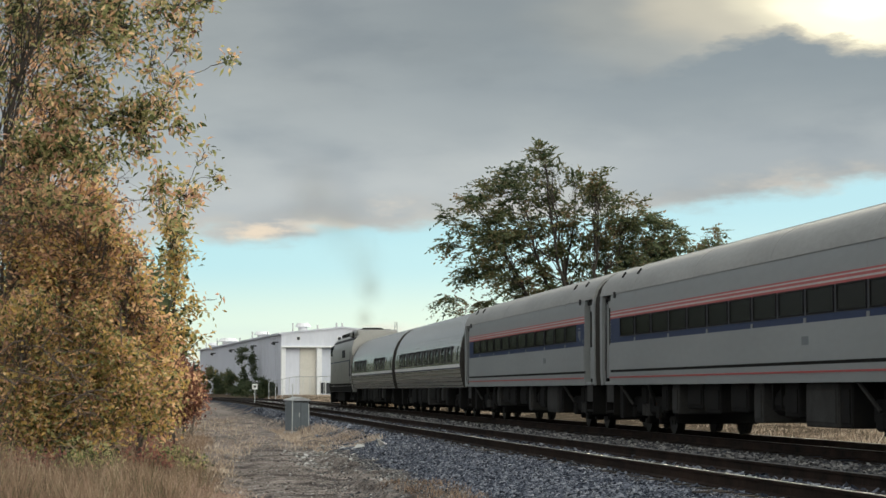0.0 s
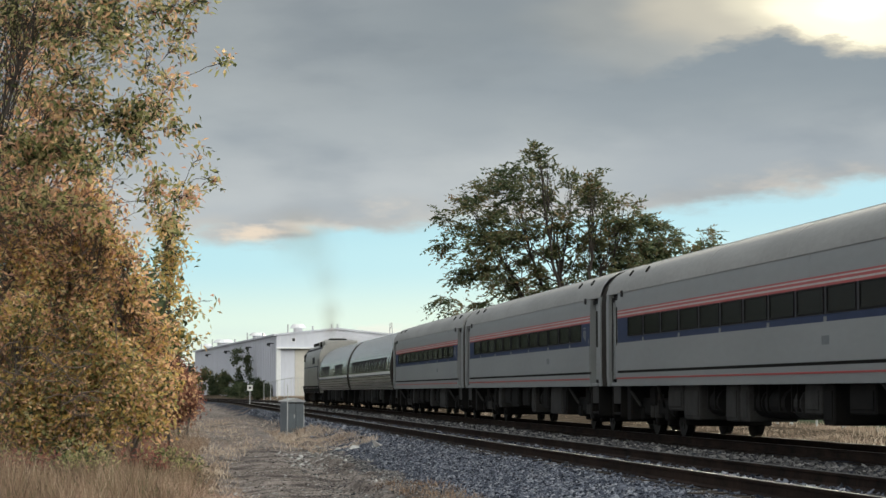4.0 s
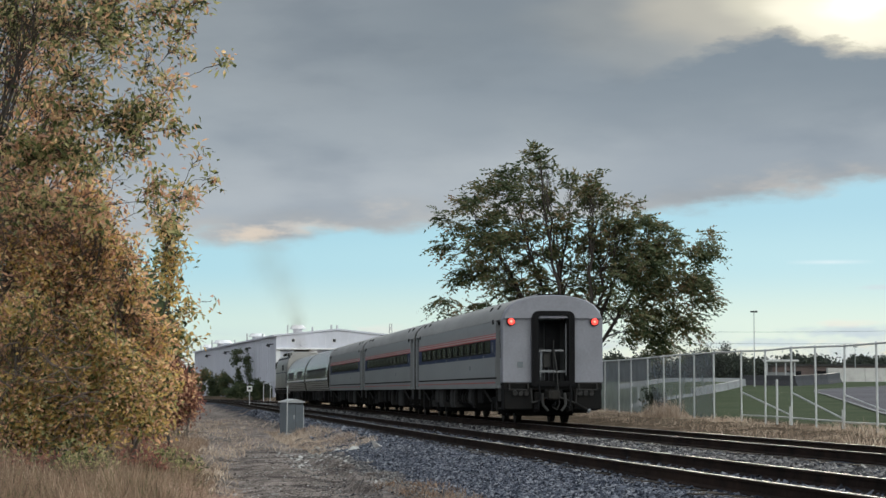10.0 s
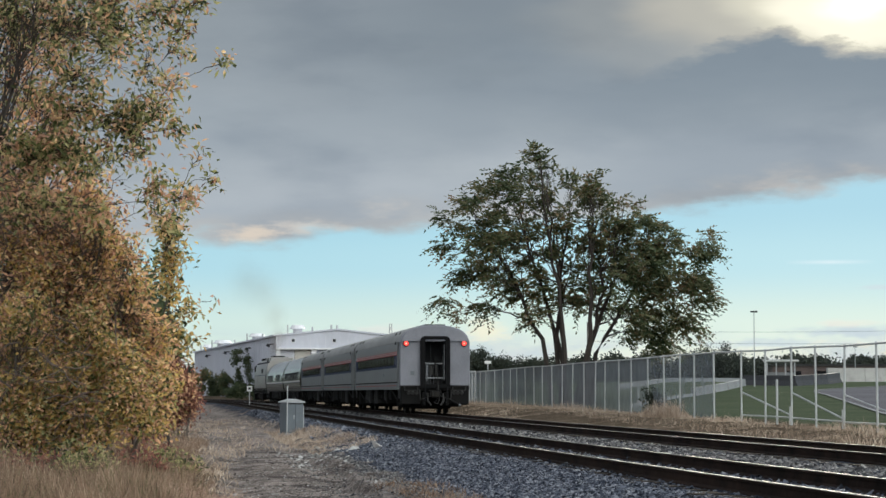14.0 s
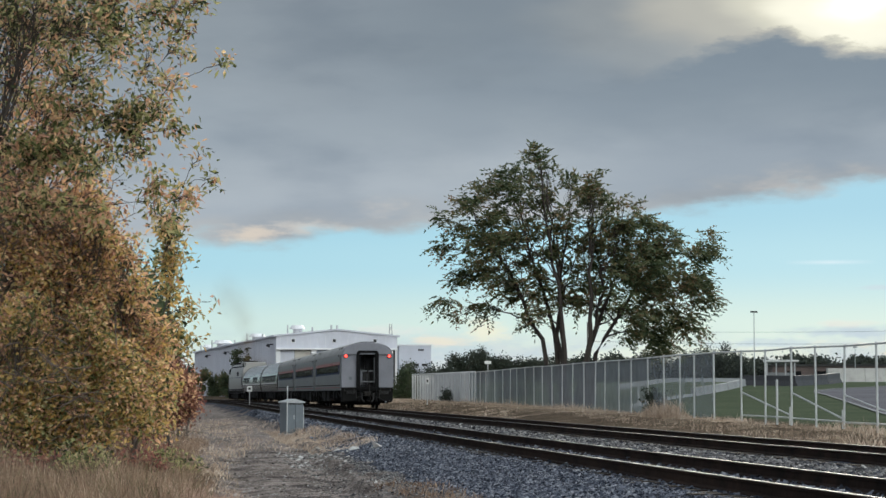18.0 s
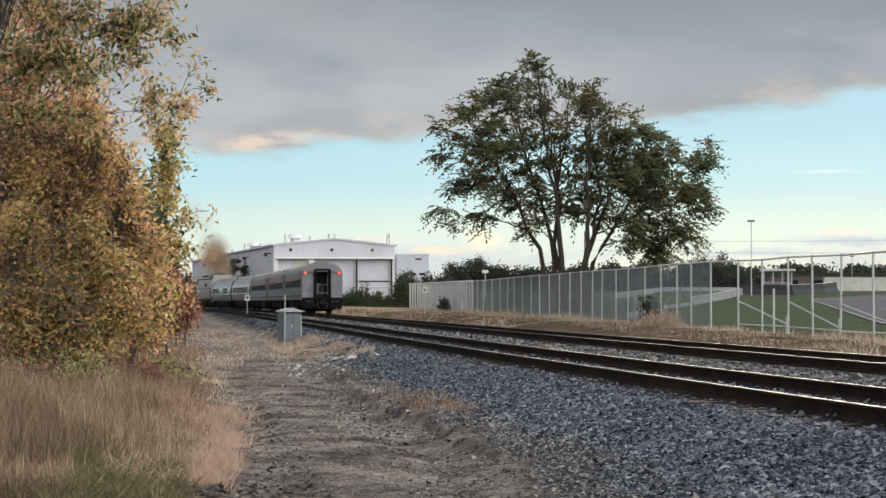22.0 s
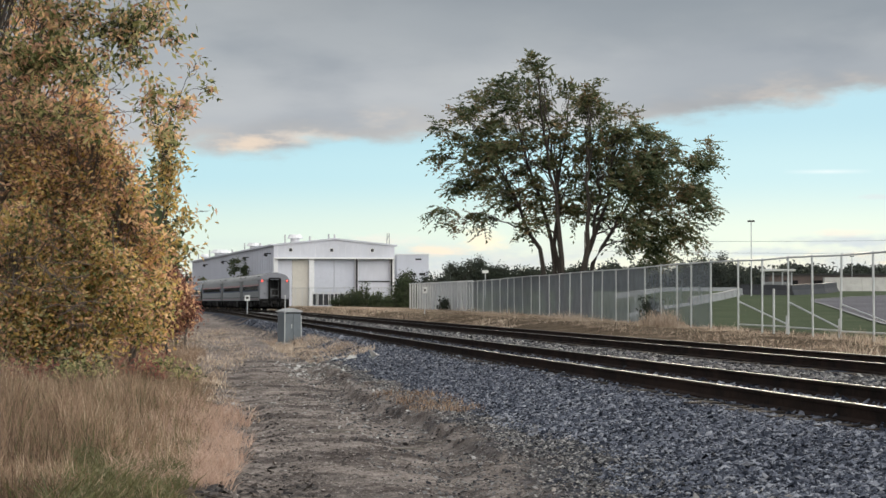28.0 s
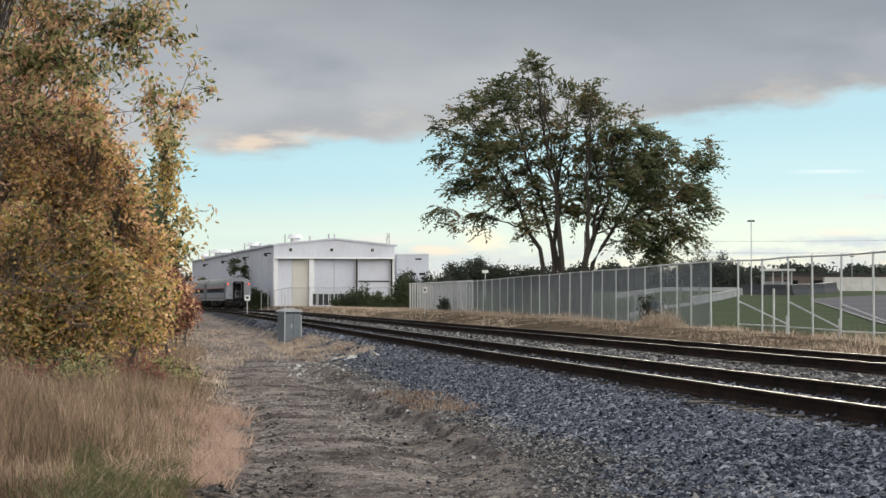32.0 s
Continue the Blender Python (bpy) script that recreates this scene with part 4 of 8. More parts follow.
def passenger_coach(rear):
    """A flat-sided coach; origin on the rails at mid-length, travelling along +y. rear: the tail of the train, with lamps and an open doorway."""
    rng = random.Random(5 if rear else 6)
    car = thing("passenger_coach", None, "grey flat-sided passenger coach with red pinstripes and dark windows", "passenger coach", "coaches of the train")
    L = 12.72
    panel = L - 1.46
    door_w = 0.46
    # shell in three lengths, with the vestibule doorways set back between them
    sec = COACH_R
    body = part("body", shell(sec, -panel, panel), M["coach"], car, "grey metal body shell", smooth=True)
    for s in (-1, 1):
        core = [(1.38, 1.06), (1.385, 2.95), (1.40, 3.10)] + [p for p in sec if p[1] > 3.12]
        y0, y1 = sorted((s * panel, s * (L - 0.45)))
        # black instead of coach grey: the shade of the recess is in the colour
        ves = part("vestibule", shell(core, y0, y1) if not (rear and s < 0) else hollow_vestibule(y0, y1), M["rubber"], car, "recessed vestibule, its shade put in as black")
        y0, y1 = sorted((s * (L - 0.45), s * L))
        if rear and s < 0:
            # the tail end is a hollow frame round the doorway
            bm = bmesh.new()
            roof_pts = half_shell([(1.505, 3.16)] + [p for p in sec if p[1] > 3.2])
            loft(bm, [[(x, y, z) for x, z in roof_pts] for y in (y0, y1)])
            part("end_sill", boxed(-1.50, 1.50, y0 - 0.02, y1, 1.0, 1.23, bevel=0.02), M["under"], car, "black end sill")
            tail = part("tail_end", bm, M["coach_end"], car, "white painted tail end")
            for side in (-1, 1):
                part("end_wall", boxed(*sorted((side * 0.55, side * 1.525)), y0, y1, 1.23, 3.162, bevel=0.02), M["coach_end"], tail)
            bm = bmesh.new()
            rings = []
            for k, (dy, sc) in enumerate(((0.0, 1.0), (-0.06, 0.985), (-0.10, 0.95))):
                rings.append([(x * (sc if z > 3.2 else 1.0), y0 + dy, 3.16 + (z - 3.16) * sc) for x, z in half_shell([(1.505, 3.16)] + [p for p in sec if p[1] > 3.2])])
            part("end_cap", loft(bm, rings), M["coach_end"], tail, smooth=True)
        else:
            part("end_shell", shell(sec, *sorted((s * (L - 0.45), s * (L - 0.17)))), M["coach"], car, smooth=True)
        for side in (-1, 1):
            # vestibule door leaf, set back, with its tall pane and grab rails
            yc = s * (L - 1.10)
            d = part("vestibule_door", boxed(*sorted((side * 1.36, side * 1.43)), *sorted((yc - s * 0.10, yc + s * 0.42)), 1.22, 3.00, bevel=0.015), M["coach"], car, "recessed grey side door")
            part("door_pane", boxed(*sorted((side * 1.425, side * 1.437)), yc - 0.14 + s * 0.10, yc + 0.14 + s * 0.10, 1.98, 2.84, bevel=0.004), M["glass"], d)
            part("door_seal", boxed(*sorted((side * 1.36, side * 1.445)), *sorted((yc + s * 0.46, yc + s * 0.62)), 1.10, 3.06), M["rubber"], d)
            part("door_seal", boxed(*sorted((side * 1.36, side * 1.445)), yc - 0.36, yc + 0.36, 3.00, 3.09), M["rubber"], d)
            part("grab_rail", rodded((side * 1.475, yc + s * 0.55, 1.4), (side * 1.475, yc + s * 0.55, 2.5), 0.018, sides=6), M["gate"], d)
            part("door_edge", boxed(*sorted((side * 1.42, side * 1.46)), *sorted((yc + s * 0.36, yc + s * 0.41)), 1.22, 2.95), M["coach"], d)
            part("door_step", boxed(*sorted((side * 1.36, side * 1.50)), yc - 0.36, yc + 0.40, 1.06, 1.14, bevel=0.01), M["coach"], d)
            st = part("entry_steps", boxed(*sorted((side * 1.06, side * 1.12)), yc - 0.45, yc + 0.45, 0.42, 1.08), M["under"], car, "black boarding steps")
            part("step_skirt", boxed(*sorted((side * 1.40, side * 1.46)), yc - 0.40, yc + 0.40, 0.66, 1.08, bevel=0.01), M["under_light"], st)
            for k, zz in enumerate((0.42, 0.68, 0.94)):
                part("tread", boxed(*sorted((side * (1.12 + 0.03 * k), side * 1.45)), yc - 0.42, yc + 0.42, zz, zz + 0.05), M["under"], st)
            for q in (-1, 1):
                part("stringer", boxed(*sorted((side * 1.10, side * 1.47)), yc + q * 0.45 - 0.03, yc + q * 0.45 + 0.03, 0.38, 1.10), M["under"], st)
    for side in (-1, 1):
        band = part("window_band", strip(sec, -panel + 0.05, panel - 0.05, 2.02, 2.565, 0.004, side), M["band"], car, "dark window band")
        part("navy_strip", strip(sec, -panel + 0.05, panel - 0.05, 2.015, 2.13, 0.007, side, 1), M["blue"], band, "dark blue strip under the windows")
        for y0, y1 in ((-panel + 0.05, -10.14), (10.14, panel - 0.05)):
            part("navy_panel", strip(sec, y0, y1, 2.13, 2.565, 0.007, side, 2), M["blue"], band, "dark blue end panel")
        for k in range(12):
            window_part(band, sec, (k - 5.5) * 1.69, 1.46, 2.17, 2.535, side, 0.008)
        for k in range(6):
            yc = (k - 2.5) * 3.38
            part("marker_plate", strip(sec, yc - 0.07, yc + 0.07, 2.015, 2.095, 0.02, side, 1), M["gate"], car)
        for z0, z1, mm, nm in ((2.565, 2.608, "red", "red_stripe"), (2.608, 2.640, "stripe", "white_stripe"), (2.640, 2.683, "red", "red_stripe"),
                               (2.683, 2.708, "stripe", "white_stripe"), (2.708, 2.738, "red", "red_stripe")):
            part(nm, strip(sec, -panel + 0.02, panel - 0.02, z0, z1, 0.005, side, 1), M[mm], car)
        part("side_panel", strip(sec, -panel + 0.03, panel - 0.03, 1.40, 2.015, 0.022, side, 1), M["coach"], car, "plain grey lower panel")
        part("sill_groove", strip(sec, -panel, panel, 1.345, 1.40, 0.003, side, 1), M["under"], car)
        sill = part("side_sill", strip(sec, -panel - 0.02, panel + 0.02, 1.06, 1.345, 0.03, side, 1), M["coach"], car)
        part("red_line", strip(sec, -panel, panel, 1.215, 1.245, 0.036, side, 1), M["red"], sill)
        # emblem: a plain fan of three bars under a short line
        ye = -panel + 0.72
        for k in range(3):
            part("emblem_bar", strip(sec, ye - 0.16 + 0.12 * k, ye - 0.07 + 0.12 * k, 2.14 + 0.05 * k, 2.40, 0.009, side, 1), M["gate"], band)
        part("emblem_line", strip(sec, ye - 0.16, ye + 0.18, 2.44, 2.47, 0.009, side, 1), M["gate"], band)
        part("number_bar", strip(sec, -panel + 0.14, -panel + 0.22, 2.08, 2.18, 0.009, side, 1), M["gate"], band)
        part("side_louvre", strip(sec, -5.3, -4.9, 1.66, 1.80, 0.026, side, 1), M["cabinet"], car, "small grey side louvre")
        for yq in (-panel + 0.56, panel - 0.56):
            part("side_lamp", boxed(*sorted((side * 1.51, side * 1.56)), yq - 0.04, yq + 0.04, 3.03, 3.17, bevel=0.01), M["gap"], car)
        for k in range(5):
            part("panel_seam", strip(sec, -8.4 + 4.2 * k, -8.385 + 4.2 * k, 2.74, 3.10, 0.006, side, 1), M["roof"], car)
        for yc in (-10.6, -8.9, 8.9, 10.6):
            part("roof_lug", rodded((side * 1.375, yc - 0.03, 3.50), (side * 1.28, yc + 0.05, 3.61), 0.022, sides=6), M["under"], car)
        for yc in (-9.1, 9.1):
            for q in (-1, 1):
                part("bogie_strut", rodded((side * 1.42, yc + q * 1.55, 1.06), (side * 1.20, yc + q * 1.15, 0.62), 0.035, sides=6), M["under_light"], car)
    roof_r = [(1.512, 3.12)] + [p for p in sec if p[1] > 3.12]
    roof_r = [(x * 1.006 + 0.002, z + 0.004) for x, z in roof_r]
    part("roof", shell(roof_r, -L + 0.45 if rear else -L + 0.17, L - 0.17), M["roof"], car, "dusty grey curved roof", smooth=True)
    seam_r = [(x + 0.003, z + 0.003) for x, z in roof_r]
    seam = part("roof_seam", shell(seam_r, -0.015, 0.015), M["roof"], car, at=(0, -1.5 * 5.8, 0), smooth=True)
    for k in range(1, 4):
        again(seam, car, (0, (k - 1.5) * 5.8, 0))
    hood = boxed(-0.48, 0.48, -L + 0.2, L - 0.2, 3.80, 3.895, bevel=0.03)
    part("roof_ridge", hood, M["roof"], car, "low grey roof ridge")
    for yb in (-9.1, 9.1):
        bogie(car, yb)
    underframe(car, rng, -7.0, 7.0)
    for s in (-1, 1):
        dia = car_end(car, s * L, s, rear and s < 0)
        if not (rear and s < 0):
            part("bellows", shell([(x * 0.975, z if z < 3 else z - 0.035) for x, z in sec], *sorted((s * (L - 0.17), s * 12.945))), M["bellows"], car, "dusty dark gangway bellows", smooth=True)
            part("end_door", boxed(-0.5, 0.5, *sorted((s * (L - 0.02), s * (L + 0.02))), 1.28, 3.28), M["gap"], dia, at=(0, -s * L, 0))
        bm = bmesh.new()
        box(bm, -0.28, 0.28, *sorted((s * (L - 0.8), s * (L + 0.12))), 0.72, 1.02, bevel=0.03)
        rod(bm, (0, s * L, 0.85), (0, s * (L + 0.16), 0.85), 0.11, sides=8)
        part("coupler", bm, M["under"], car)
    if rear:
        for side in (-1, 1):
            bm = rodded((side * 1.27, -L - 0.005, 3.06), (side * 1.27, -L - 0.09, 3.06), 0.135, 0.125, sides=20)
            hs = part("marker_lamp", bm, M["rubber"], car, "round red tail lamp, lit")
            part("lens", rodded((side * 1.27, -L - 0.09, 3.06), (side * 1.27, -L - 0.105, 3.06), 0.104, 0.085, sides=20), M["lamp"], hs)
            part("lamp_core", rodded((side * 1.27, -L - 0.105, 3.06), (side * 1.27, -L - 0.112, 3.06), 0.035, 0.03, sides=14), M["lamp_core"], hs)
            bm = bmesh.new()
            for z0, z1 in ((1.0, 1.03), (1.20, 1.22)):
                box(bm, *sorted((side * 0.76, side * 1.34)), -L - 0.17, -L - 0.13, z0, z1)
            for xx in (0.77, 1.33):
                box(bm, side * xx - 0.015, side * xx + 0.015, -L - 0.17, -L + 0.02, 1.0, 1.22)
            part("step_bracket", bm, M["under_light"], car)
            bm = boxed(*sorted((side * 0.62, side * 1.48)), -L - 0.05, -L + 0.5, 0.42, 1.06, bevel=0.03)
            part("end_apron", bm, M["under"], car, "sooty end apron")
            for k in range(3):
                part("cable_socket", rodded((side * (0.82 + 0.17 * k), -L - 0.05, 0.92), (side * (0.82 + 0.17 * k), -L - 0.14, 0.90), 0.085, 0.07, sides=12), M["under_light"], car)
            # doorway lining and the pocketed door edges
            part("door_jamb", boxed(*sorted((side * 0.42, side * 0.50)), -L, -L + 0.35, 1.24, 3.28), M["rubber"], car)
        part("access_plate", boxed(-1.08, -0.90, -L - 0.015, -L, 1.68, 1.86, bevel=0.004), M["cabinet"], car)
        bm = boxed(-0.5, 0.5, -L + 0.02, -L + 0.30, 1.18, 1.26)
        part("threshold", bm, M["under_light"], car)
        bm = boxed(-0.62, 0.62, -panel - 0.06, -panel - 0.01, 1.24, 3.28)
        bulk = part("bulkhead", bm, M["inside"], car, "dim vestibule wall")
        part("bulkhead_door", boxed(-0.02, 0.45, -panel - 0.09, -panel - 0.06, 1.26, 3.20, bevel=0.01), M["gap"], bulk)
        part("bulkhead_pane", boxed(-0.44, -0.06, -panel - 0.09, -panel - 0.06, 2.3, 3.1), M["gap"], bulk)
        gate = part("safety_gate", boxed(-0.42, -0.03, -L + 0.06, -L + 0.09, 2.16, 2.22, bevel=0.006), M["gate"], car, "pale safety gate across the doorway")
        part("gate_bar", boxed(0.07, 0.34, -L + 0.06, -L + 0.09, 2.16, 2.22, bevel=0.006), M["gate"], gate)
        for k in range(4):
            part("wall_pipe", rodded((-0.30 + 0.13 * k, -panel - 0.14, 1.3), (-0.30 + 0.13 * k, -panel - 0.14, 2.05), 0.014, sides=6), M["coach_end"], gate)
        part("gate_bar", boxed(-0.42, 0.42, -L + 0.06, -L + 0.09, 1.53, 1.60, bevel=0.006), M["gate"], gate)
        part("gate_panel", boxed(-0.26, -0.04, -L + 0.16, -L + 0.19, 1.68, 2.12, bevel=0.02), M["under_light"], gate)
        part("gate_panel", boxed(-0.36, -0.30, -L + 0.16, -L + 0.19, 1.5, 2.16, bevel=0.01), M["coach_end"], gate)
        part("wall_sticker", boxed(-0.42, -0.25, -panel - 0.1, -panel - 0.09, 2.26, 2.33), M["gate"], gate)
        part("gate_post", boxed(0.02, 0.05, -L + 0.06, -L + 0.09, 1.3, 2.5, bevel=0.004), M["under_light"], gate)
        part("handrail", rodded((0.40, -L - 0.02, 1.45), (0.40, -L - 0.02, 3.0), 0.02, sides=6), M["gate"], gate)
        part("handrail", rodded((-0.38, -L - 0.02, 1.40), (-0.38, -L - 0.02, 2.1), 0.02, sides=6), M["gate"], gate)
        # the long cable that hangs from the gate, the coupler's head and the pipes round it
        bm = bmesh.new()
        pts = [(0.06, -L + 0.03, 2.14), (0.09, -L - 0.2, 1.6), (0.12, -L - 0.22, 1.1), (0.16, -L - 0.24, 0.6), (0.08, -L - 0.26, 0.42), (-0.06, -L - 0.26, 0.50)]
        for a, b in zip(pts, pts[1:]):
            rod(bm, a, b, 0.018, sides=6)
        part("hanging_cable", bm, M["under_light"], car)
        head = boxed(-0.17, 0.17, -L - 0.42, -L - 0.1, 0.70, 1.0, bevel=0.05)
        box(head, -0.24, -0.10, -L - 0.52, -L - 0.3, 0.72, 0.98, bevel=0.04)
        part("coupler_head", head, M["wheel"], car, "worn steel coupler head")
        for side in (-1, 1):
            bm = rodded((side * 0.2, -L - 0.2, 0.78), (side * 0.66, -L - 0.22, 0.62), 0.022, sides=6)
            rod(bm, (side * 0.66, -L - 0.22, 0.62), (side * 0.70, -L - 0.24, 1.05), 0.022, sides=6)
            part("uncoupling_lever", bm, M["under_light"], car)
            bm = rodded((side * 0.34, -L - 0.12, 0.9), (side * 0.34, -L - 0.28, 0.56), 0.045, sides=8)
            rod(bm, (side * 0.34, -L - 0.28, 0.56), (side * 0.20, -L - 0.34, 0.38), 0.04, sides=8)
            part("air_pipe", bm, M["under_light"], car)
            part("buffer_plate", boxed(*sorted((side * 0.42, side * 0.58)), -L - 0.16, -L + 0.3, 0.36, 0.95, bevel=0.03), M["under"], car)
        part("end_pipe", rodded((0.62, -L - 0.15, 0.62), (1.02, -L - 0.3, 0.40), 0.05, sides=8), M["under"], car)
        part("pipe_cap", rodded((1.02, -L - 0.3, 0.40), (1.07, -L - 0.32, 0.37), 0.065, sides=8), M["gate"], car)
        part("top_hood", boxed(-0.44, 0.44, -L - 0.02, -L + 0.5, 3.86, 3.895, bevel=0.012), M["under"], car, "dark roof hood at the tail")
        for xx, zz in ((0.06, 0.55), (-0.45, 0.45), (0.5, 0.5)):
            bm = bmesh.new()
            pts = [(xx, -L - 0.18, 1.15), (xx + 0.03, -L - 0.24, 0.85), (xx - 0.05, -L - 0.26, zz), (xx - 0.14, -L - 0.2, zz - 0.02)]
            for a, b in zip(pts, pts[1:]):
                rod(bm, a, b, 0.03, sides=6)
            part("brake_hose", bm, M["rubber"], car, "hanging rubber hose")
    return car


def tube_coach(windows, label):
    """A round-sided stainless coach with small windows and a white stripe."""
    rng = random.Random(8)
    car = thing("stainless_coach", None, label, "passenger coach", "coaches of the train")
    L = 12.72
    sec = TUBE_R
    part("body", shell(sec, -L + 0.55, L - 0.55, 2), M["stainless"], car, "fluted stainless steel body", smooth=True)
    for s in (-1, 1):
        y0, y1 = sorted((s * (L - 0.55), s * L))
        # nearly flush end length, coloured like the bellows to widen the dark gap
        part("end_shell", shell([(x * 0.995, z - 0.01 if z > 3 else z) for x, z in sec], y0, y1), M["bellows"], car, "dark coach end next to the bellows", smooth=True)
        dia = car_end(car, s * L, s, False)
        part("bellows", shell([(x * 0.985, z if z < 3 else z - 0.03) for x, z in sec], *sorted((s * L, s * 12.945))), M["bellows"], car, "dusty dark gangway bellows", smooth=True)
        part("end_door", boxed(-0.5, 0.5, *sorted((s * (L - 0.02), s * (L + 0.02))), 1.28, 3.28), M["gap"], dia, at=(0, -s * L, 0))
        part("coupler", boxed(-0.28, 0.28, *sorted((s * (L - 0.8), s * (L + 0.12))), 0.72, 1.02, bevel=0.03), M["under"], car)
    for side in (-1, 1):
        for z in (1.10, 1.24, 1.38, 1.52, 1.64, 2.66, 2.78, 2.90):
            part("flute", strip(sec, -L + 0.6, L - 0.6, z, z + 0.035, 0.014, side, 1), M["stainless"], car)
        # lower side takes the darkened steel in place of a real ground reflection
        part("lower_panel", strip(sec, -L + 0.58, L - 0.58, 1.06, 1.70, 0.005, side, 6), M["fluted_low"], car, "fluted lower side panel, darkened as if mirroring the ground")
        part("white_stripe", strip(sec, -L + 0.56, L - 0.56, 1.75, 1.87, 0.006, side, 1), M["white"], car)
        part("stripe_edge", strip(sec, -L + 0.56, L - 0.56, 1.715, 1.748, 0.006, side, 1), M["blue"], car)
        part("window_band", strip(sec, -L + 1.9, L - 1.9, 1.95, 2.50, 0.004, side), M["stainless"], car)
        for yc in windows:
            window_part(car, sec, yc, 1.12, 1.99, 2.50, side, 0.022, M["gap"])
        for s in (-1, 1):
            yc = s * (L - 1.25)
            d = part("side_door", strip(sec, yc - 0.42, yc + 0.42, 1.2, 3.0, 0.005, side, 5), M["stainless"], car)
            part("door_pane", strip(sec, yc - 0.2, yc + 0.2, 2.0, 2.5, 0.012, side, 2), M["glass"], d)
    for yb in (-9.1, 9.1):
        bogie(car, yb)
    underframe(car, rng, -7.0, 7.0)
    return car


def locomotive():
    """A boxy diesel with a raked nose; travels along +y."""
    rng = random.Random(9)
    car = thing("diesel_locomotive", None, "grey boxy diesel locomotive pulling the train", "locomotive")
    L = 10.35
    sec = [(1.45, 0.85), (1.525, 1.20), (1.525, 3.35), (1.40, 3.75), (1.05, 4.15), (0.55, 4.32), (0.0, 4.36)]
    pts = half_shell(sec)
    rings = []
    for y, w, cut in ((-L, 0.97, 0.0), (-L + 0.4, 1.0, 0.0), (L - 3.4, 1.0, 0.0), (L - 2.6, 0.98, 0.08), (L - 1.8, 0.93, 0.45), (L - 0.9, 0.86, 1.05), (L - 0.3, 0.78, 1.55), (L, 0.62, 1.95)):
        top = 4.36 - cut
        rings.append([(x * w, y, z if z < 2.2 else 2.2 + (z - 2.2) * (top - 2.2) / 2.16) for x, z in pts])
    part("body", loft(bmesh.new(), rings), M["loco"], car, "silver grey body", smooth=True)
    for k in range(5):
        part("roof_hatch", boxed(-0.9, 0.9, -L + 1.2 + k * 3.1, -L + 3.8 + k * 3.1, 4.22, 4.44, bevel=0.05), M["under"], car, "dark roof hatch")
    part("exhaust_stack", boxed(-0.35, 0.35, -1.2, 0.2, 4.36, 4.62, bevel=0.04), M["under"], car)
    part("roof_fan", rodded((0, -6.5, 4.40), (0, -6.5, 4.58), 0.65, 0.6, sides=20), M["under"], car)
    for side in (-1, 1):
        part("side_moulding", strip(sec, -L + 0.3, L - 3.2, 1.50, 1.56, 0.02, side, 1), M["loco"], car)
        part("grille", strip(sec, -L + 0.6, -L + 1.6, 1.75, 2.7, 0.012, side, 2), M["gap"], car, "dark side grille")
        part("grille", strip(sec, -5.6, -3.2, 2.85, 3.30, 0.012, side, 2), M["gap"], car)
        for k in range(4):
            part("side_hatch", strip(sec, -2.4 + k * 1.7, -1.0 + k * 1.7, 1.6, 2.45, 0.010, side, 1), M["loco"], car)
        for yc, w in ((L - 4.7, 0.66), (L - 3.75, 0.66)):
            window_part(car, sec, yc, w, 3.12, 3.62, side, 0.02)
            part("window_hood", strip(sec, yc - w / 2 - 0.1, yc + w / 2 + 0.1, 3.66, 3.74, 0.03, side, 1), M["gap"], car)
        part("cab_door", strip(sec, L - 6.3, L - 5.5, 1.2, 3.2, 0.010, side, 2), M["loco"], car)
        part("side_sill", strip(sec, -L + 0.1, L - 1.8, 0.86, 1.34, 0.02, side, 1), M["under"], car)
        part("roof_edge", strip(sec, -L + 0.1, L - 3.6, 3.80, 3.98, 0.015, side, 1), M["gap"], car, "dark roof edge")
    for yq, ln in ((-L + 0.5, 1.9), (-L + 3.0, 2.6)):
        part("roof_pod", boxed(-1.18, 1.18, yq, yq + ln, 4.0, 4.40, bevel=0.10), M["loco"], car, "grey roof equipment pod")
    part("roof_gap", boxed(-1.25, 1.25, -L + 2.45, -L + 2.95, 3.9, 4.30), M["under"], car)
    for side in (-1, 1):
        part("grab_iron", rodded((side * 1.56, -L + 0.35, 1.3), (side * 1.56, -L + 0.35, 3.1), 0.025, sides=6), M["gate"], car)
        part("side_stripe", strip(sec, -L + 0.4, L - 3.4, 2.62, 2.68, 0.008, side, 1), M["blue"], car)
        part("rear_door_recess", strip(sec, -L + 0.45, -L + 1.0, 1.45, 2.35, 0.010, side, 1), M["gap"], car)
    part("windscreen", boxed(-0.95, 0.95, L - 2.1, L - 1.5, 3.1, 3.7), M["glass"], car)
    part("rear_door", boxed(-0.40, 0.40, -L - 0.03, -L + 0.02, 1.25, 3.2, bevel=0.01), M["loco"], car)
    part("fuel_tank", boxed(-1.35, 1.35, -2.9, 2.9, 0.25, 0.90, bevel=0.08), M["under"], car)
    part("pilot", boxed(-1.35, 1.35, L - 1.0, L - 0.3, 0.15, 0.9, bevel=0.06), M["under"], car)
    for yb in (-6.55, 6.55):
        bogie(car, yb, 2.75)
    part("coupler", boxed(-0.28, 0.28, -L - 0.35, -L + 0.4, 0.72, 1.02, bevel=0.03), M["under"], car)
    return car


CAR = 25.9
tail_coach = passenger_coach(True)
tagged(tail_coach, "grey tail coach with white end, red lamps and open doorway")
middle_coach = passenger_coach(False)
wheel_marks = len(wheelsets)


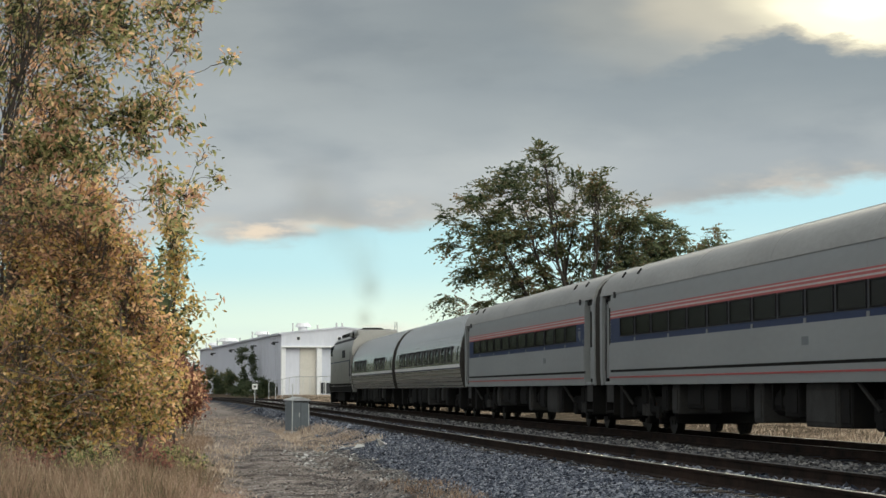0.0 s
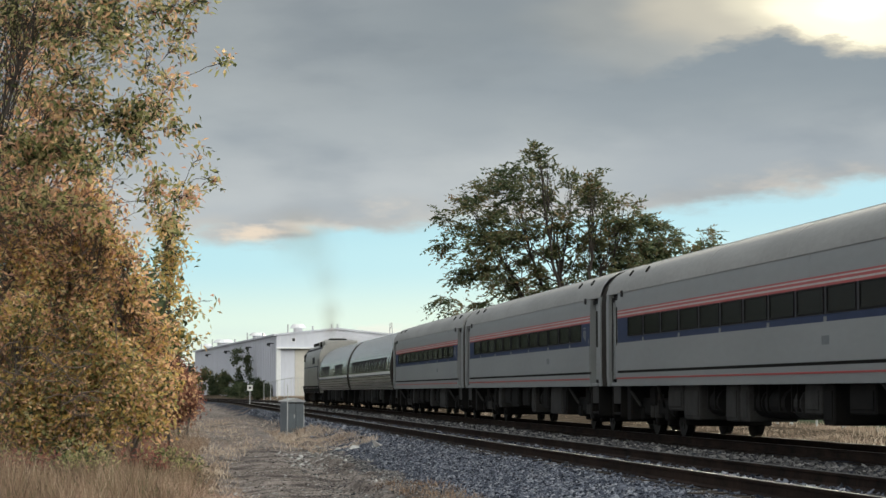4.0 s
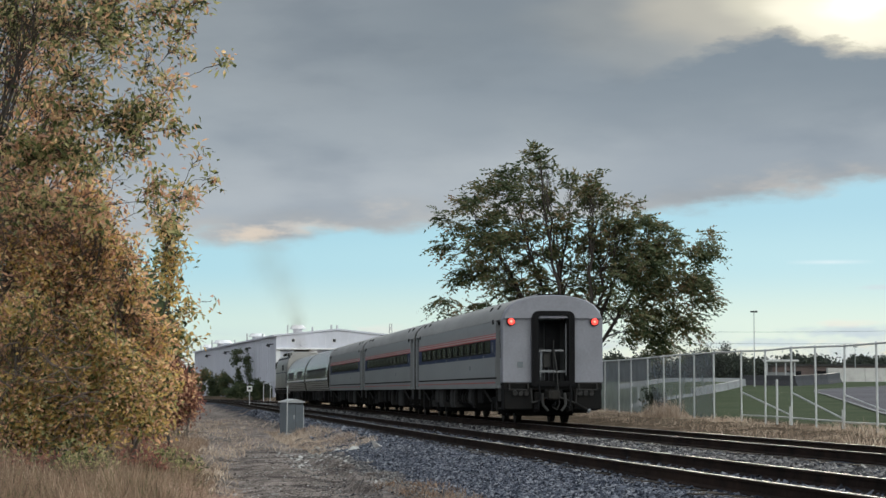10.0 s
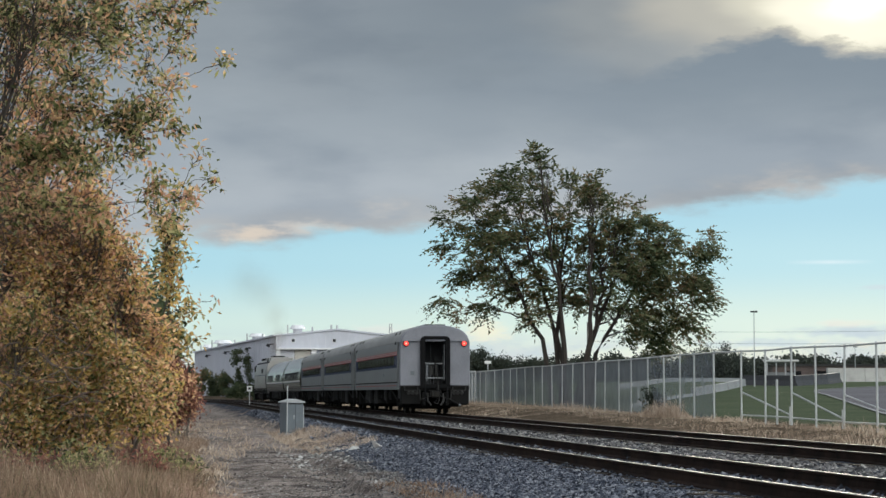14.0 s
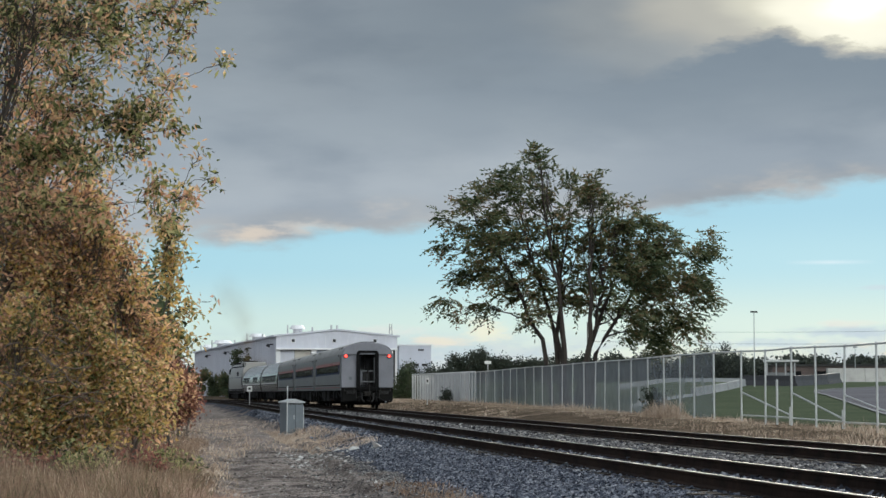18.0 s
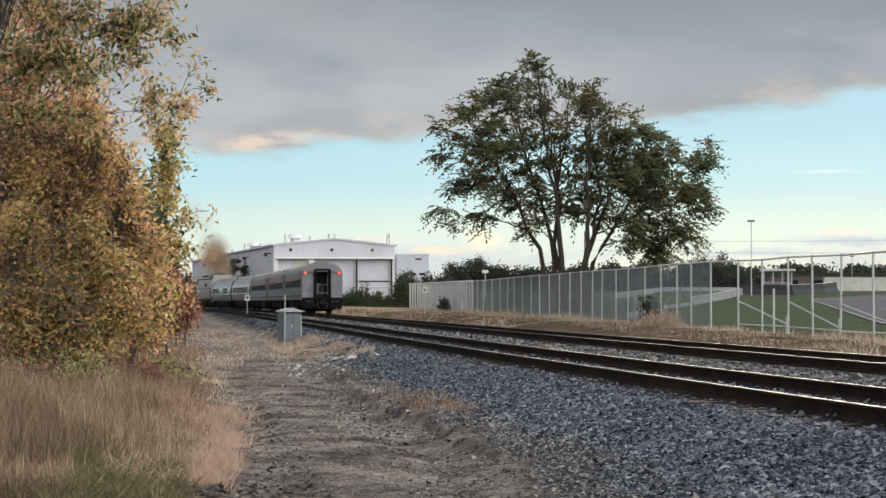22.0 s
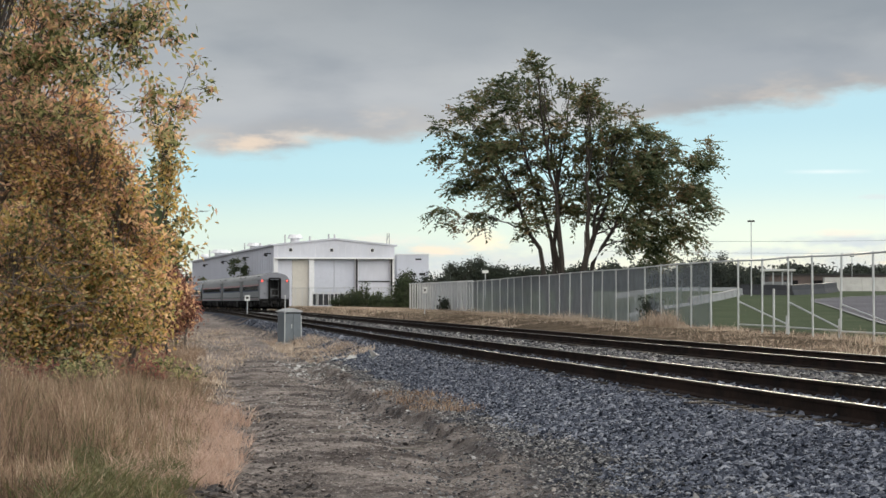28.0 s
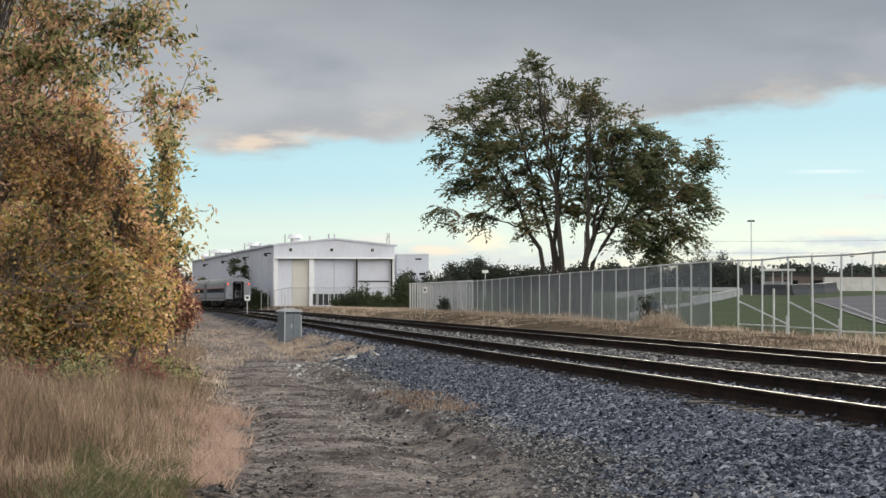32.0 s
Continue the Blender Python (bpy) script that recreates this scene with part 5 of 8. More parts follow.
def copied_wheels(ob):
    return [(o, 0.46) for o in ob.children_recursive if o.name.split(".")[0] == "wheelset"]


front_coach = copy_thing(middle_coach, Matrix())
wheelsets += copied_wheels(front_coach)
round_coach = tube_coach([(k - 4.5) * 2.05 for k in range(10)], "round-sided stainless coach with a white stripe and small windows")
cafe_coach = tube_coach([-7.5, -5.5, -3.5, 3.4, 5.4, 7.4, 9.4], "round-sided stainless coach with few grouped windows")
engine = locomotive()
TRAIN = [(tail_coach, 12.72, 9.1), (middle_coach, 12.72 + CAR, 9.1), (front_coach, 12.72 + 2 * CAR, 9.1),
         (round_coach, 12.72 + 3 * CAR, 9.1), (cafe_coach, 12.72 + 4 * CAR, 9.1), (engine, 4 * CAR + 12.72 + 23.6, 6.55)]
# ---- fence along the far side ----
POST_Y = [56.6, 60.5, 63.8, 66.8, 69.7, 73.1, 76.5, 80.8, 84.3, 87.3, 90.9, 95.0, 99.5, 103.1, 107.7, 111.0, 115.1, 119.6, 123.9, 128.3, 132.8, 137.0, 141.5, 146.3, 150.4, 155.1, 160.5, 167.2, 170.8, 174.4, 177.8, 180.9, 184.2, 188.4, 192.8, 197.4, 202.2, 207.3, 212.6, 218.3]


def fence_points():
    """Places of the posts: the bays vary in width."""
    return [(float(fence_x(y)), y) for y in POST_Y]


FENCE_H = 2.30


def make_fence():
    rng = random.Random(21)
    f = thing("chain_link_fence", None, "tall galvanised chain-link fence with grey wind screen", "fence", kind="structure")
    pts = [(x, y, float(ground_z(x - 0.05, y))) for x, y in fence_points()]
    tops = []
    post = None
    for x, y, z in pts:
        if post is None:
            bm = bmesh.new()
            rod(bm, (0, 0, -0.4), (0, 0, FENCE_H), 0.031, sides=8)
            rod(bm, (0, 0, FENCE_H), (0, 0, FENCE_H + 0.05), 0.05, 0.02, sides=8)
            post = part("post", bm, M["galv"], f)
            p = post
        else:
            p = new("post", post.data)
            p.parent = f
        lean = (rng.gauss(0, 0.5), rng.gauss(0, 0.5))
        p.matrix_basis = pose(x, y, z, *lean, 0)
        tops.append(p.matrix_basis @ Vector((0, 0, FENCE_H)))
    for a, b in zip(tops, tops[1:]):
        part("top_rail", rodded(a, b, 0.028, sides=6), M["galv"], f)
    for i, ((x0, y0, z0), (x1, y1, z1)) in enumerate(zip(pts, pts[1:])):
        y = (y0 + y1) / 2
        kind = "mesh_clear" if y < 79 else "mesh_screen" if y < 93 else "mesh_cover" if y < 178 else "mesh_slats"
        bm = bmesh.new()
        a, b = tops[i], tops[i + 1]
        n = 4
        rows = []
        for k in range(n + 1):
            t = k / n
            rows.append([(x0 + (x1 - x0) * t + 0.045 + 0.02 * math.sin(9 * t + i), y0 + (y1 - y0) * t, z0 + (z1 - z0) * t + 0.04), (a.x + (b.x - a.x) * t + 0.045, a.y + (b.y - a.y) * t, a.z + (b.z - a.z) * t)])
        vs = [[bm.verts.new(p) for p in r] for r in rows]
        for u, v in zip(vs, vs[1:]):
            bm.faces.new((u[0], v[0], v[1], u[1]))
        part("mesh_panel", bm, FENCE_M[kind], f)
    # braced bays with short stub posts
    for i in (6, 4, 2):
        (x0, y0, z0), (x1, y1, z1) = pts[i], pts[i - 2]
        t = 0.82
        sx, sy, sz = x0 + (x1 - x0) * t + 0.25, y0 + (y1 - y0) * t, z0 + (z1 - z0) * t
        part("stub_post", rodded((sx, sy, sz - 0.3), (sx, sy, sz + 0.55), 0.036, sides=8), M["galv"], f)
        part("brace", rodded((x0 + 0.05, y0, z0 + 0.95), (sx, sy, sz + 0.3), 0.028, sides=6), M["galv"], f)
        part("bottom_rail", rodded((x0 + 0.05, y0, z0 + 0.22), (sx, sy, sz + 0.22), 0.025, sides=6), M["galv"], f)
    for y, h, lean in ((72.2, 1.40, 0), (98.5, 1.25, 0)):
        x = float(fence_x(y)) + 0.15
        z = float(ground_z(x, y))
        part("stub_post", rodded((x, y, z - 0.3), (x + lean, y, z + h), 0.036, sides=8), M["galv"], f)
    return f


FENCE_M = {"mesh_clear": veil_mat("thin_chain_link", (0.26, 0.28, 0.30), 0.05), "mesh_screen": veil_mat("grey_wind_screen", (0.27, 0.30, 0.33), 0.46),
           "mesh_cover": veil_mat("dense_wind_screen", (0.26, 0.285, 0.31), 0.60),
           "mesh_slats": veil_mat("pale_fence_slats", (0.52, 0.53, 0.54), 0.74)}
make_fence()


# ---- the large shed beyond the bend ----
SHED_O = Vector((-21.7, 300.0, 0.0))
SHED_TURN = math.degrees(math.atan2(0.19, 1.0))


def make_shed():
    """White metal building: local x along the front, y away along the flank."""
    W, D, E, R = 15.7, 128.0, 8.75, 9.55
    b = thing("metal_shed", pose(SHED_O.x, SHED_O.y, 0.35, 0, 0, SHED_TURN), "large white metal industrial shed with three tall door bays", "industrial building")
    E, R = E - 0.35, R - 0.35
    head = 6.75
    wall = part("flank_wall", boxed(0, 0.3, 0.8, D, 0, E - 0.1), M["siding"], b, "white ribbed metal wall")
    ribs = None
    for k in range(60):
        y = 1.2 + k * 2.1
        if ribs is None:
            ribs = part("wall_rib", boxed(-0.05, 0.0, -0.06, 0.06, 0, E - 0.15), M["siding"], wall, at=(0, y, 0))
        else:
            again(ribs, wall, (0, y, 0))
    part("flank_wall", boxed(W - 0.3, W, 0.8, D, 0, E - 0.1), M["siding"], b)
    part("back_wall", boxed(0.3, W - 0.3, D - 0.3, D, 0, E - 0.1), M["siding"], b)
    bm = loft(bmesh.new(), [[(0, y, head), (W, y, head), (W, y, E), (W / 2, y, R), (0, y, E)] for y in (0.0, 0.8)])
    gable = part("gable_header", bm, M["siding"], b, "white gable header panel")
    for k in range(16):
        x = 0.5 + k * 0.98
        part("panel_joint", boxed(x - 0.012, x + 0.012, -0.012, 0.0, head + 0.05, E - 0.02), M["trim"], gable)
    part("header_lip", boxed(-0.05, W + 0.05, -0.28, 0.0, head - 0.12, head + 0.10, bevel=0.02), M["trim"], b)
    roof = loft(bmesh.new(), [[(-0.35, y, E - 0.10), (W / 2, y, R - 0.06), (W + 0.35, y, E - 0.10), (W + 0.35, y, E + 0.12), (W / 2, y, R + 0.16), (-0.35, y, E + 0.12)] for y in (-0.15, D + 0.2)])
    part("roof", roof, M["siding"], b, "shallow white metal roof")
    for x0, x1, nm in ((0.0, 0.55, "corner_post"), (4.55, 5.25, "bay_post"), (10.55, 10.95, "bay_post"), (W - 0.55, W, "corner_post")):
        part(nm, boxed(x0, x1, 0.0, 0.8, 0, head, bevel=0.02), M["trim"], b)
    part("drain_pipe", rodded((10.75, -0.1, 0), (10.75, -0.1, head), 0.13, sides=8), M["gap"], b, "dark drain pipe")
    part("drain_pipe", rodded((W - 0.4, -0.1, 0), (W - 0.4, -0.1, head), 0.12, sides=8), M["gap"], b)
    for x0, x1, mm, lb, n in ((0.55, 2.45, "siding", "pale sliding door", 2), (2.45, 4.55, "siding_warm", "cream sliding door", 3), (5.25, 7.9, "siding_blue", "bluish sliding door", 3),
                              (7.9, 10.55, "siding_blue", "bluish sliding door", 3), (10.95, W - 0.55, "siding", "white overhead door", 4)):
        d = part("bay_door", boxed(x0 + 0.02, x1 - 0.02, 0.55, 0.7, 0.05, head - 0.15, bevel=0.01), M[mm], b, lb)
        for k in range(1, n):
            x = x0 + (x1 - x0) * k / n
            part("door_seam", boxed(x - 0.03, x + 0.03, 0.52, 0.55, 0.1, head - 0.2), M[mm], d)
    part("door_rail", boxed(10.95, W - 0.55, 0.45, 0.55, 3.7, 3.85), M["gap"], b)
    # dark strip that paints the shade beneath the header
    part("soffit_shadow_gap", boxed(0.55, W - 0.55, 0.3, 0.78, head - 0.14, head - 0.01), M["gap"], b)
    part("back_board", boxed(0.3, W - 0.3, 0.72, 0.78, 0, head), M["gap"], b)
    for x in (2.2, 7.5, 12.8):
        lv = part("wall_louvre", boxed(x - 0.2, x + 0.2, -0.06, 0.0, 7.60, 8.0, bevel=0.02), M["gap"], b, "small dark wall louvre")
        part("louvre_frame", boxed(x - 0.25, x + 0.25, -0.03, 0.0, 7.55, 8.05), M["trim"], lv)
    for x, y, h, r in ((3.2, 3.5, 1.15, 0.8), (1.2, 34.0, 1.0, 0.9), (1.4, 88.0, 1.2, 1.3), (1.0, 112.0, 1.0, 0.7)):
        zz = float(np.interp(x, [0, W / 2], [E, R]))
        v = part("roof_ventilator", rodded((x, y, zz - 0.1), (x, y, zz + h * 0.55), r * 0.75, sides=14), M["trim"], b, "round roof ventilator")
        part("ventilator_hood", rodded((x, y, zz + h * 0.55), (x, y, zz + h), r * 1.35, r * 0.9, sides=14), M["trim"], v)
        part("vent_pipe", rodded((x - r - 0.5, y, zz - 0.1), (x - r - 0.5, y, zz + h), 0.1, sides=8), M["galv"], v)
    for x, y in ((7.4, 2.0), (8.3, 3.0), (0.9, 24.0), (0.6, 60.0), (5.2, 4.0)):
        zz = float(np.interp(x, [0, W / 2, W], [E, R, E]))
        part("vent_pipe", rodded((x, y, zz - 0.1), (x, y, zz + 0.75), 0.12, sides=8), M["galv"], b)
    for y in (3.0, 30.0, 62.0, 95.0):
        lamp = part("wall_lamp", boxed(-0.6, 0.0, y - 0.12, y + 0.12, E - 1.1, E - 0.95, bevel=0.03), M["gap"], b)
        part("lamp_head", rodded((-0.6, y, E - 1.0), (-0.75, y, E - 1.35), 0.2, 0.28, sides=10), M["gap"], lamp)
    return b


make_shed()


def make_far_hall():
    b = thing("distant_hall", pose(-9.0, 455, 2.2, 0, 0, 2), "pale flat-roofed hall behind dark trees", "building")
    part("wall", boxed(0, 6.2, 0, 30, 0, 8.4), M["siding_blue"], b)
    part("roof", boxed(-0.1, 6.3, -0.1, 30.1, 8.4, 8.6), M["trim"], b)
    for k in range(3):
        part("window", boxed(1.2 + 1.6 * k, 2.2 + 1.6 * k, -0.05, 0.02, 4.4, 4.9), M["gap"], b)
    part("sign_bar", boxed(3.6, 4.8, -0.06, -0.01, 7.4, 7.7), M["gap"], b)


make_far_hall()


def make_slat_yard():
    """White slatted yard wall at the end of the fence, and the low fence before the shed."""
    f = thing("slatted_yard_wall", None, "white vertical slatted yard wall", "wall", kind="structure")
    slat = None
    for k in range(24):
        t = k / 23
        x, y = -3.0 + 5.4 * t, 215.0 - 25 * t
        z = float(ground_z(x, y))
        if slat is None:
            slat = part("slat", boxed(-0.075, 0.075, -0.02, 0.02, -0.3, 2.25, bevel=0.004), M["slat"], f)
            slat.matrix_basis = pose(x, y, z)
        else:
            again(slat, f, (x, y, z))
    part("cap_rail", rodded((-3.1, 215.3, float(ground_z(-3.0, 215)) + 2.28), (2.4, 190, float(ground_z(2.4, 190)) + 2.28), 0.05, sides=6), M["slat"], f)
    g = thing("low_mesh_fence", None, "low chain-link fence before the shed doors", "fence", kind="structure")
    last = None
    for k in range(20):
        x, y = -22.5 + 17.0 * k / 19, 290.0 - 0.8 * k
        z = float(ground_z(x, y))
        part("post", rodded((x, y, z - 0.3), (x, y, z + 2.3), 0.04, sides=6), M["galv"], g)
        if last:
            part("mesh_panel", loft(bmesh.new(), [[(last[0], last[1], last[2]), (last[0], last[1], last[2] + 2.25)], [(x, y, z), (x, y, z + 2.25)]], closed=False, caps=False), FENCE_M["mesh_clear"], g)
            part("top_rail", rodded((last[0], last[1], last[2] + 2.27), (x, y, z + 2.27), 0.03, sides=6), M["galv"], g)
        last = (x, y, z)


make_slat_yard()


def make_yard_fence():
    """Low dark fence with pale pickets that stands before the shed doors."""
    f = thing("dark_yard_fence", None, "low dark fence with pale uprights before the shed", "fence", kind="structure")
    for k in range(9):
        x, y = -15.9 + 0.66 * k, 285.5
        z = float(ground_z(x, y))
        if k < 8:
            part("panel", boxed(x + 0.06, x + 0.60, y, y + 0.04, z + 0.2, z + 1.55), M["gap"], f)
        part("upright", boxed(x - 0.05, x + 0.05, y - 0.04, y + 0.06, z - 0.2, z + 1.62, bevel=0.01), M["slat"], f)
    part("cap_rail", boxed(-15.95, -10.5, 285.46, 285.58, float(ground_z(-13, 285.5)) + 1.62, float(ground_z(-13, 285.5)) + 1.70), M["slat"], f)


make_yard_fence()


# ---- lineside things ----
def make_cabinet():
    x, y = -5.38, 82.0
    z = float(ground_z(x, y)) - 0.02
    c = thing("relay_cabinet", pose(x, y, z, 0, 0, 32), "grey steel trackside relay cabinet with a peaked lid", "cabinet")
    part("plinth", boxed(-0.38, 0.38, -0.29, 0.29, -0.2, 0.10, bevel=0.02), M["concrete"], c)
    body = part("body", boxed(-0.335, 0.335, -0.25, 0.25, 0.10, 1.16, bevel=0.015), M["cabinet"], c)
    for s in (-1, 1):
        d = part("door", boxed(*sorted((s * 0.015, s * 0.32)), -0.272, -0.248, 0.14, 1.10, bevel=0.008), M["cabinet"], c)
        part("hinge", rodded((s * 0.325, -0.272, 0.2), (s * 0.325, -0.272, 1.04), 0.014, sides=6), M["galv"], d)
    part("door_handle", rodded((-0.06, -0.29, 0.6), (-0.06, -0.29, 0.74), 0.014, sides=6), M["galv"], c)
    lid = loft(bmesh.new(), [[(-0.38, yy, 1.16), (0.38, yy, 1.16), (0.38, yy, 1.20), (0.0, yy, 1.30), (-0.38, yy, 1.20)] for yy in (-0.30, 0.30)])
    part("lid", lid, M["lid"], c, "pale weathered metal lid")
    for k in range(6):
        part("lid_vent", boxed(-0.30 + 0.10 * k, -0.24 + 0.10 * k, -0.282, -0.248, 1.105, 1.145), M["gap"], c)
    px, py = x - 0.13, y - 0.50
    p = thing("conduit_post", pose(px, py, float(ground_z(px, py)), 0, 0.6, 0), "slim white conduit post beside the cabinet", "post")
    part("pipe", rodded((0, 0, -0.2), (0, 0, 1.72), 0.018, sides=10), M["galv"], p)
    part("cap", rodded((0, 0, 1.72), (0, 0, 1.75), 0.03, sides=10), M["galv"], p)


def make_marker(x, y, plate_z, w, h, label, mark=True):
    z = float(ground_z(x, y))
    s = thing("trackside_sign", pose(x, y, z, 0, 0.5, 0), label, "sign")
    part("post", rodded((0, 0, -0.3), (0, 0, plate_z + h / 2), 0.035, sides=8), M["galv"], s)
    part("plate", boxed(-w / 2, w / 2, -0.06, -0.04, plate_z - h / 2, plate_z + h / 2, bevel=0.005), M["sign"], s)
    if mark:
        part("marking", boxed(-w * 0.24, w * 0.24, -0.066, -0.06, plate_z - h * 0.18, plate_z + h * 0.24), M["sign_mark"], s)


def make_scraps():
    """Loose sticks and scraps of wood that lie about."""
    for x, y, ln, turn, r in ((1.78, 16.4, 0.34, 62, 0.008), (-0.35, 24.6, 0.5, 50, 0.012), (-0.1, 25.2, 0.4, -35, 0.010), (-1.2, 27.5, 0.35, 20, 0.012), (0.55, 28.0, 0.3, 75, 0.009)):
        z = float(ground_z(x, y))
        b = thing("stick", pose(x, y, z + r + 0.02, 0, 4, turn), "weathered stick lying on the ground", "stick", "loose sticks")
        part("shaft", rodded((-ln / 2, 0, 0), (ln / 2, 0, 0.01), r, r * 0.6, sides=6), M["wood"], b)
        part("knot", rodded((ln * 0.1, 0, 0), (ln * 0.2, 0.04, 0.02), r * 0.6, r * 0.3, sides=5), M["wood"], b)


make_scraps()


def make_litter():
    """A crumpled red scrap that lies on the dirt track."""
    x, y = -1.22, 18.1
    bm = bmesh.new()
    bmesh.ops.create_grid(bm, x_segments=7, y_segments=5, size=0.05)
    for v in bm.verts:
        v.co.z = 0.02 + 0.03 * noise.noise(v.co * 38) + 0.25 * abs(v.co.x)
    bmesh.ops.solidify(bm, geom=list(bm.faces), thickness=0.003)
    s = thing("litter_scrap", pose(x, y, float(ground_z(x, y)) + 0.012, 0, 0, 30), "small crumpled red scrap lying on the dirt", "litter")
    part("sheet", bm, M["red"], s, smooth=True)


make_litter()


def make_street_sign():
    x, y = 3.7, 205.0
    z = float(ground_z(x, y))
    s = thing("street_sign", pose(x, y, z), "small white street sign behind the fence", "sign")
    part("post", rodded((0, 0, -0.2), (0, 0, 4.2 - z), 0.04, sides=8), M["galv"], s)
    part("plate", boxed(-0.28, 0.28, -0.06, -0.04, 4.0 - z, 4.25 - z, bevel=0.005), M["sign"], s)


make_street_sign()
make_cabinet()
make_marker(-16.3, 195.0, 1.42, 0.44, 0.46, "small white trackside sign with a dark mark")
make_marker(-1.25, 160.0, 1.62, 0.24, 0.42, "narrow grey sign on a thin post", True)


def make_lamp_post(x, y, h, label):
    z = float(ground_z(x, y))
    p = thing("lamp_post", pose(x, y, z), label, "lamp post")
    part("pole", rodded((0, 0, -0.3), (0, 0, h), 0.05, 0.035, sides=10), M["galv"], p)
    part("arm", rodded((-0.3, 0, h), (0.3, 0, h), 0.04, sides=6), M["galv"], p)
    for s in (-1, 1):
        part("lamp_head", boxed(*sorted((s * 0.02, s * 0.26)), -0.1, 0.1, h - 0.03, h + 0.09, bevel=0.02), M["under_light"], p)


make_lamp_post(23.7, 180.0, 7.67 - float(ground_z(23.7, 180.0)), "tall slim galvanised lamp post behind the fence")
make_lamp_post(52.4, 300.0, 4.5, "distant slim galvanised lamp post")


def make_wires():
    w = thing("overhead_wire", None, "thin dark overhead wires across the field", "wire")
    for z0, z1 in ((10.2, 10.9), (8.7, 9.0)):
        bm = bmesh.new()
        n = 24
        pts = [(20 + 75 * k / n, 330 - 10 * k / n, z0 + (z1 - z0) * k / n - 3.0 * (k / n) * (1 - k / n) * 0.8) for k in range(n + 1)]
        for a, b in zip(pts, pts[1:]):
            rod(bm, a, b, 0.015, sides=4)
        part("wire", bm, M["gap"], w)
    for x, y in ((20, 330), (95, 320)):
        part("pole", rodded((x, y, 2), (x, y, 11.4), 0.14, 0.1, sides=8), M["wood"], w)


make_wires()


def make_radio_mast():
    p = thing("lattice_mast", pose(-16.4, 700, 1.0), "distant steel lattice mast", "mast")
    for a, b in ((-1, -1), (1, -1), (1, 1), (-1, 1)):
        part("leg", rodded((a * 1.0, b * 1.0, 0), (a * 0.3, b * 0.3, 21.0), 0.14, sides=5), M["galv"], p)
    for k in range(8):
        z = 2 + k * 2.4
        q = 1.0 - 0.7 * z / 21
        for s in (-1, 1):
            part("brace", rodded((-q, s * q, z), (q, s * q, z + 2.0), 0.08, sides=4), M["galv"], p)


make_radio_mast()

# ---- the race course behind the fence ----
COURSE_Y = [40.0, 93.0, 130.0, 150.0, 160.0, 166.0, 172.0, 182.0, 192.0]
COURSE_X = [12.5, 17.6, 22.4, 24.4, 25.2, 26.2, 28.6, 34.5, 46.0]


def course_strip(name, a, b, lift, material, parent=None, label=""):
    """A ribbon of paving laid a little over the ground, between two offsets from the course's edge."""
    rows = []
    ys = np.linspace(48, 191, 90)
    for y in ys:
        x = float(np.interp(y, COURSE_Y, COURSE_X))
        xs = np.linspace(x + a, x + b, 14)
        rows.append([(float(q), float(y), float(ground_z(q, y)) + lift) for q in xs])
    bm = loft(bmesh.new(), rows, closed=False, caps=False)
    me = bpy.data.meshes.new(name)
    bm.to_mesh(me)
    bm.free()
    me.materials.append(material)
    return new(name, me)


tagged(course_strip("race_course_surface", 0.0, 40.0, 0.03, M["asphalt"]), "wide grey asphalt race course surface", "asphalt", kind="structure")
tagged(course_strip("course_edge_line", -0.14, 0.05, 0.05, M["edge_paint"]), "pale painted edge line of the asphalt", "edge line", kind="structure")


def barrier(name, pts, h, thick, material, label, seg=3.0, group=""):
    """A low wall that follows the ground from point to point, one block after another."""
    t = thing(name, None, label, "barrier", group, "structure")
    for (x0, y0), (x1, y1) in zip(pts, pts[1:]):
        d = math.hypot(x1 - x0, y1 - y0)
        n = max(1, round(d / seg))
        for k in range(n):
            a, b = (k + 0.004) / n, (k + 0.996) / n
            p, q = Vector((x0 + (x1 - x0) * a, y0 + (y1 - y0) * a, 0)), Vector((x0 + (x1 - x0) * b, y0 + (y1 - y0) * b, 0))
            side = Vector((-(q - p).y, (q - p).x, 0)).normalized() * thick / 2
            zs = [float(ground_z(p.x, p.y)), float(ground_z(q.x, q.y))]
            rings = []
            for c, z in ((p, zs[0]), (q, zs[1])):
                rings.append([(c + side * 1.6) + Vector((0, 0, z - 0.2)), (c - side * 1.6) + Vector((0, 0, z - 0.2)), (c - side * 0.9) + Vector((0, 0, z + h * 0.5)),
                              (c - side * 0.8) + Vector((0, 0, z + h)), (c + side * 0.8) + Vector((0, 0, z + h)), (c + side * 0.9) + Vector((0, 0, z + h * 0.5))])
            part("block", loft(bmesh.new(), rings), material, t)
    return t


barrier("concrete_barrier", [(33.0, 203), (40, 206), (60, 212)], 1.2, 0.3, M["concrete"], "long white concrete safety wall", 4)
barrier("tyre_barrier", [(23.6, 186), (27, 183), (30.6, 190), (33.0, 198)], 0.8, 0.7, M["tyre_wall"], "dark stacked tyre safety wall", 1.6)
barrier("concrete_barrier", [(15.6, 148), (20.0, 168), (23.4, 184)], 0.52, 0.3, M["barrier"], "curving pale concrete safety wall", 3)
barrier("concrete_kerb", [(9.6, 121), (11.3, 132), (15.6, 148)], 0.17, 0.25, M["barrier"], "low pale concrete kerb in the lawn", 3)
barrier("concrete_barrier", [(12.4, 170), (18.0, 196), (24.0, 214), (31.0, 222)], 0.34, 0.3, M["barrier"], "far pale concrete safety wall", 4)


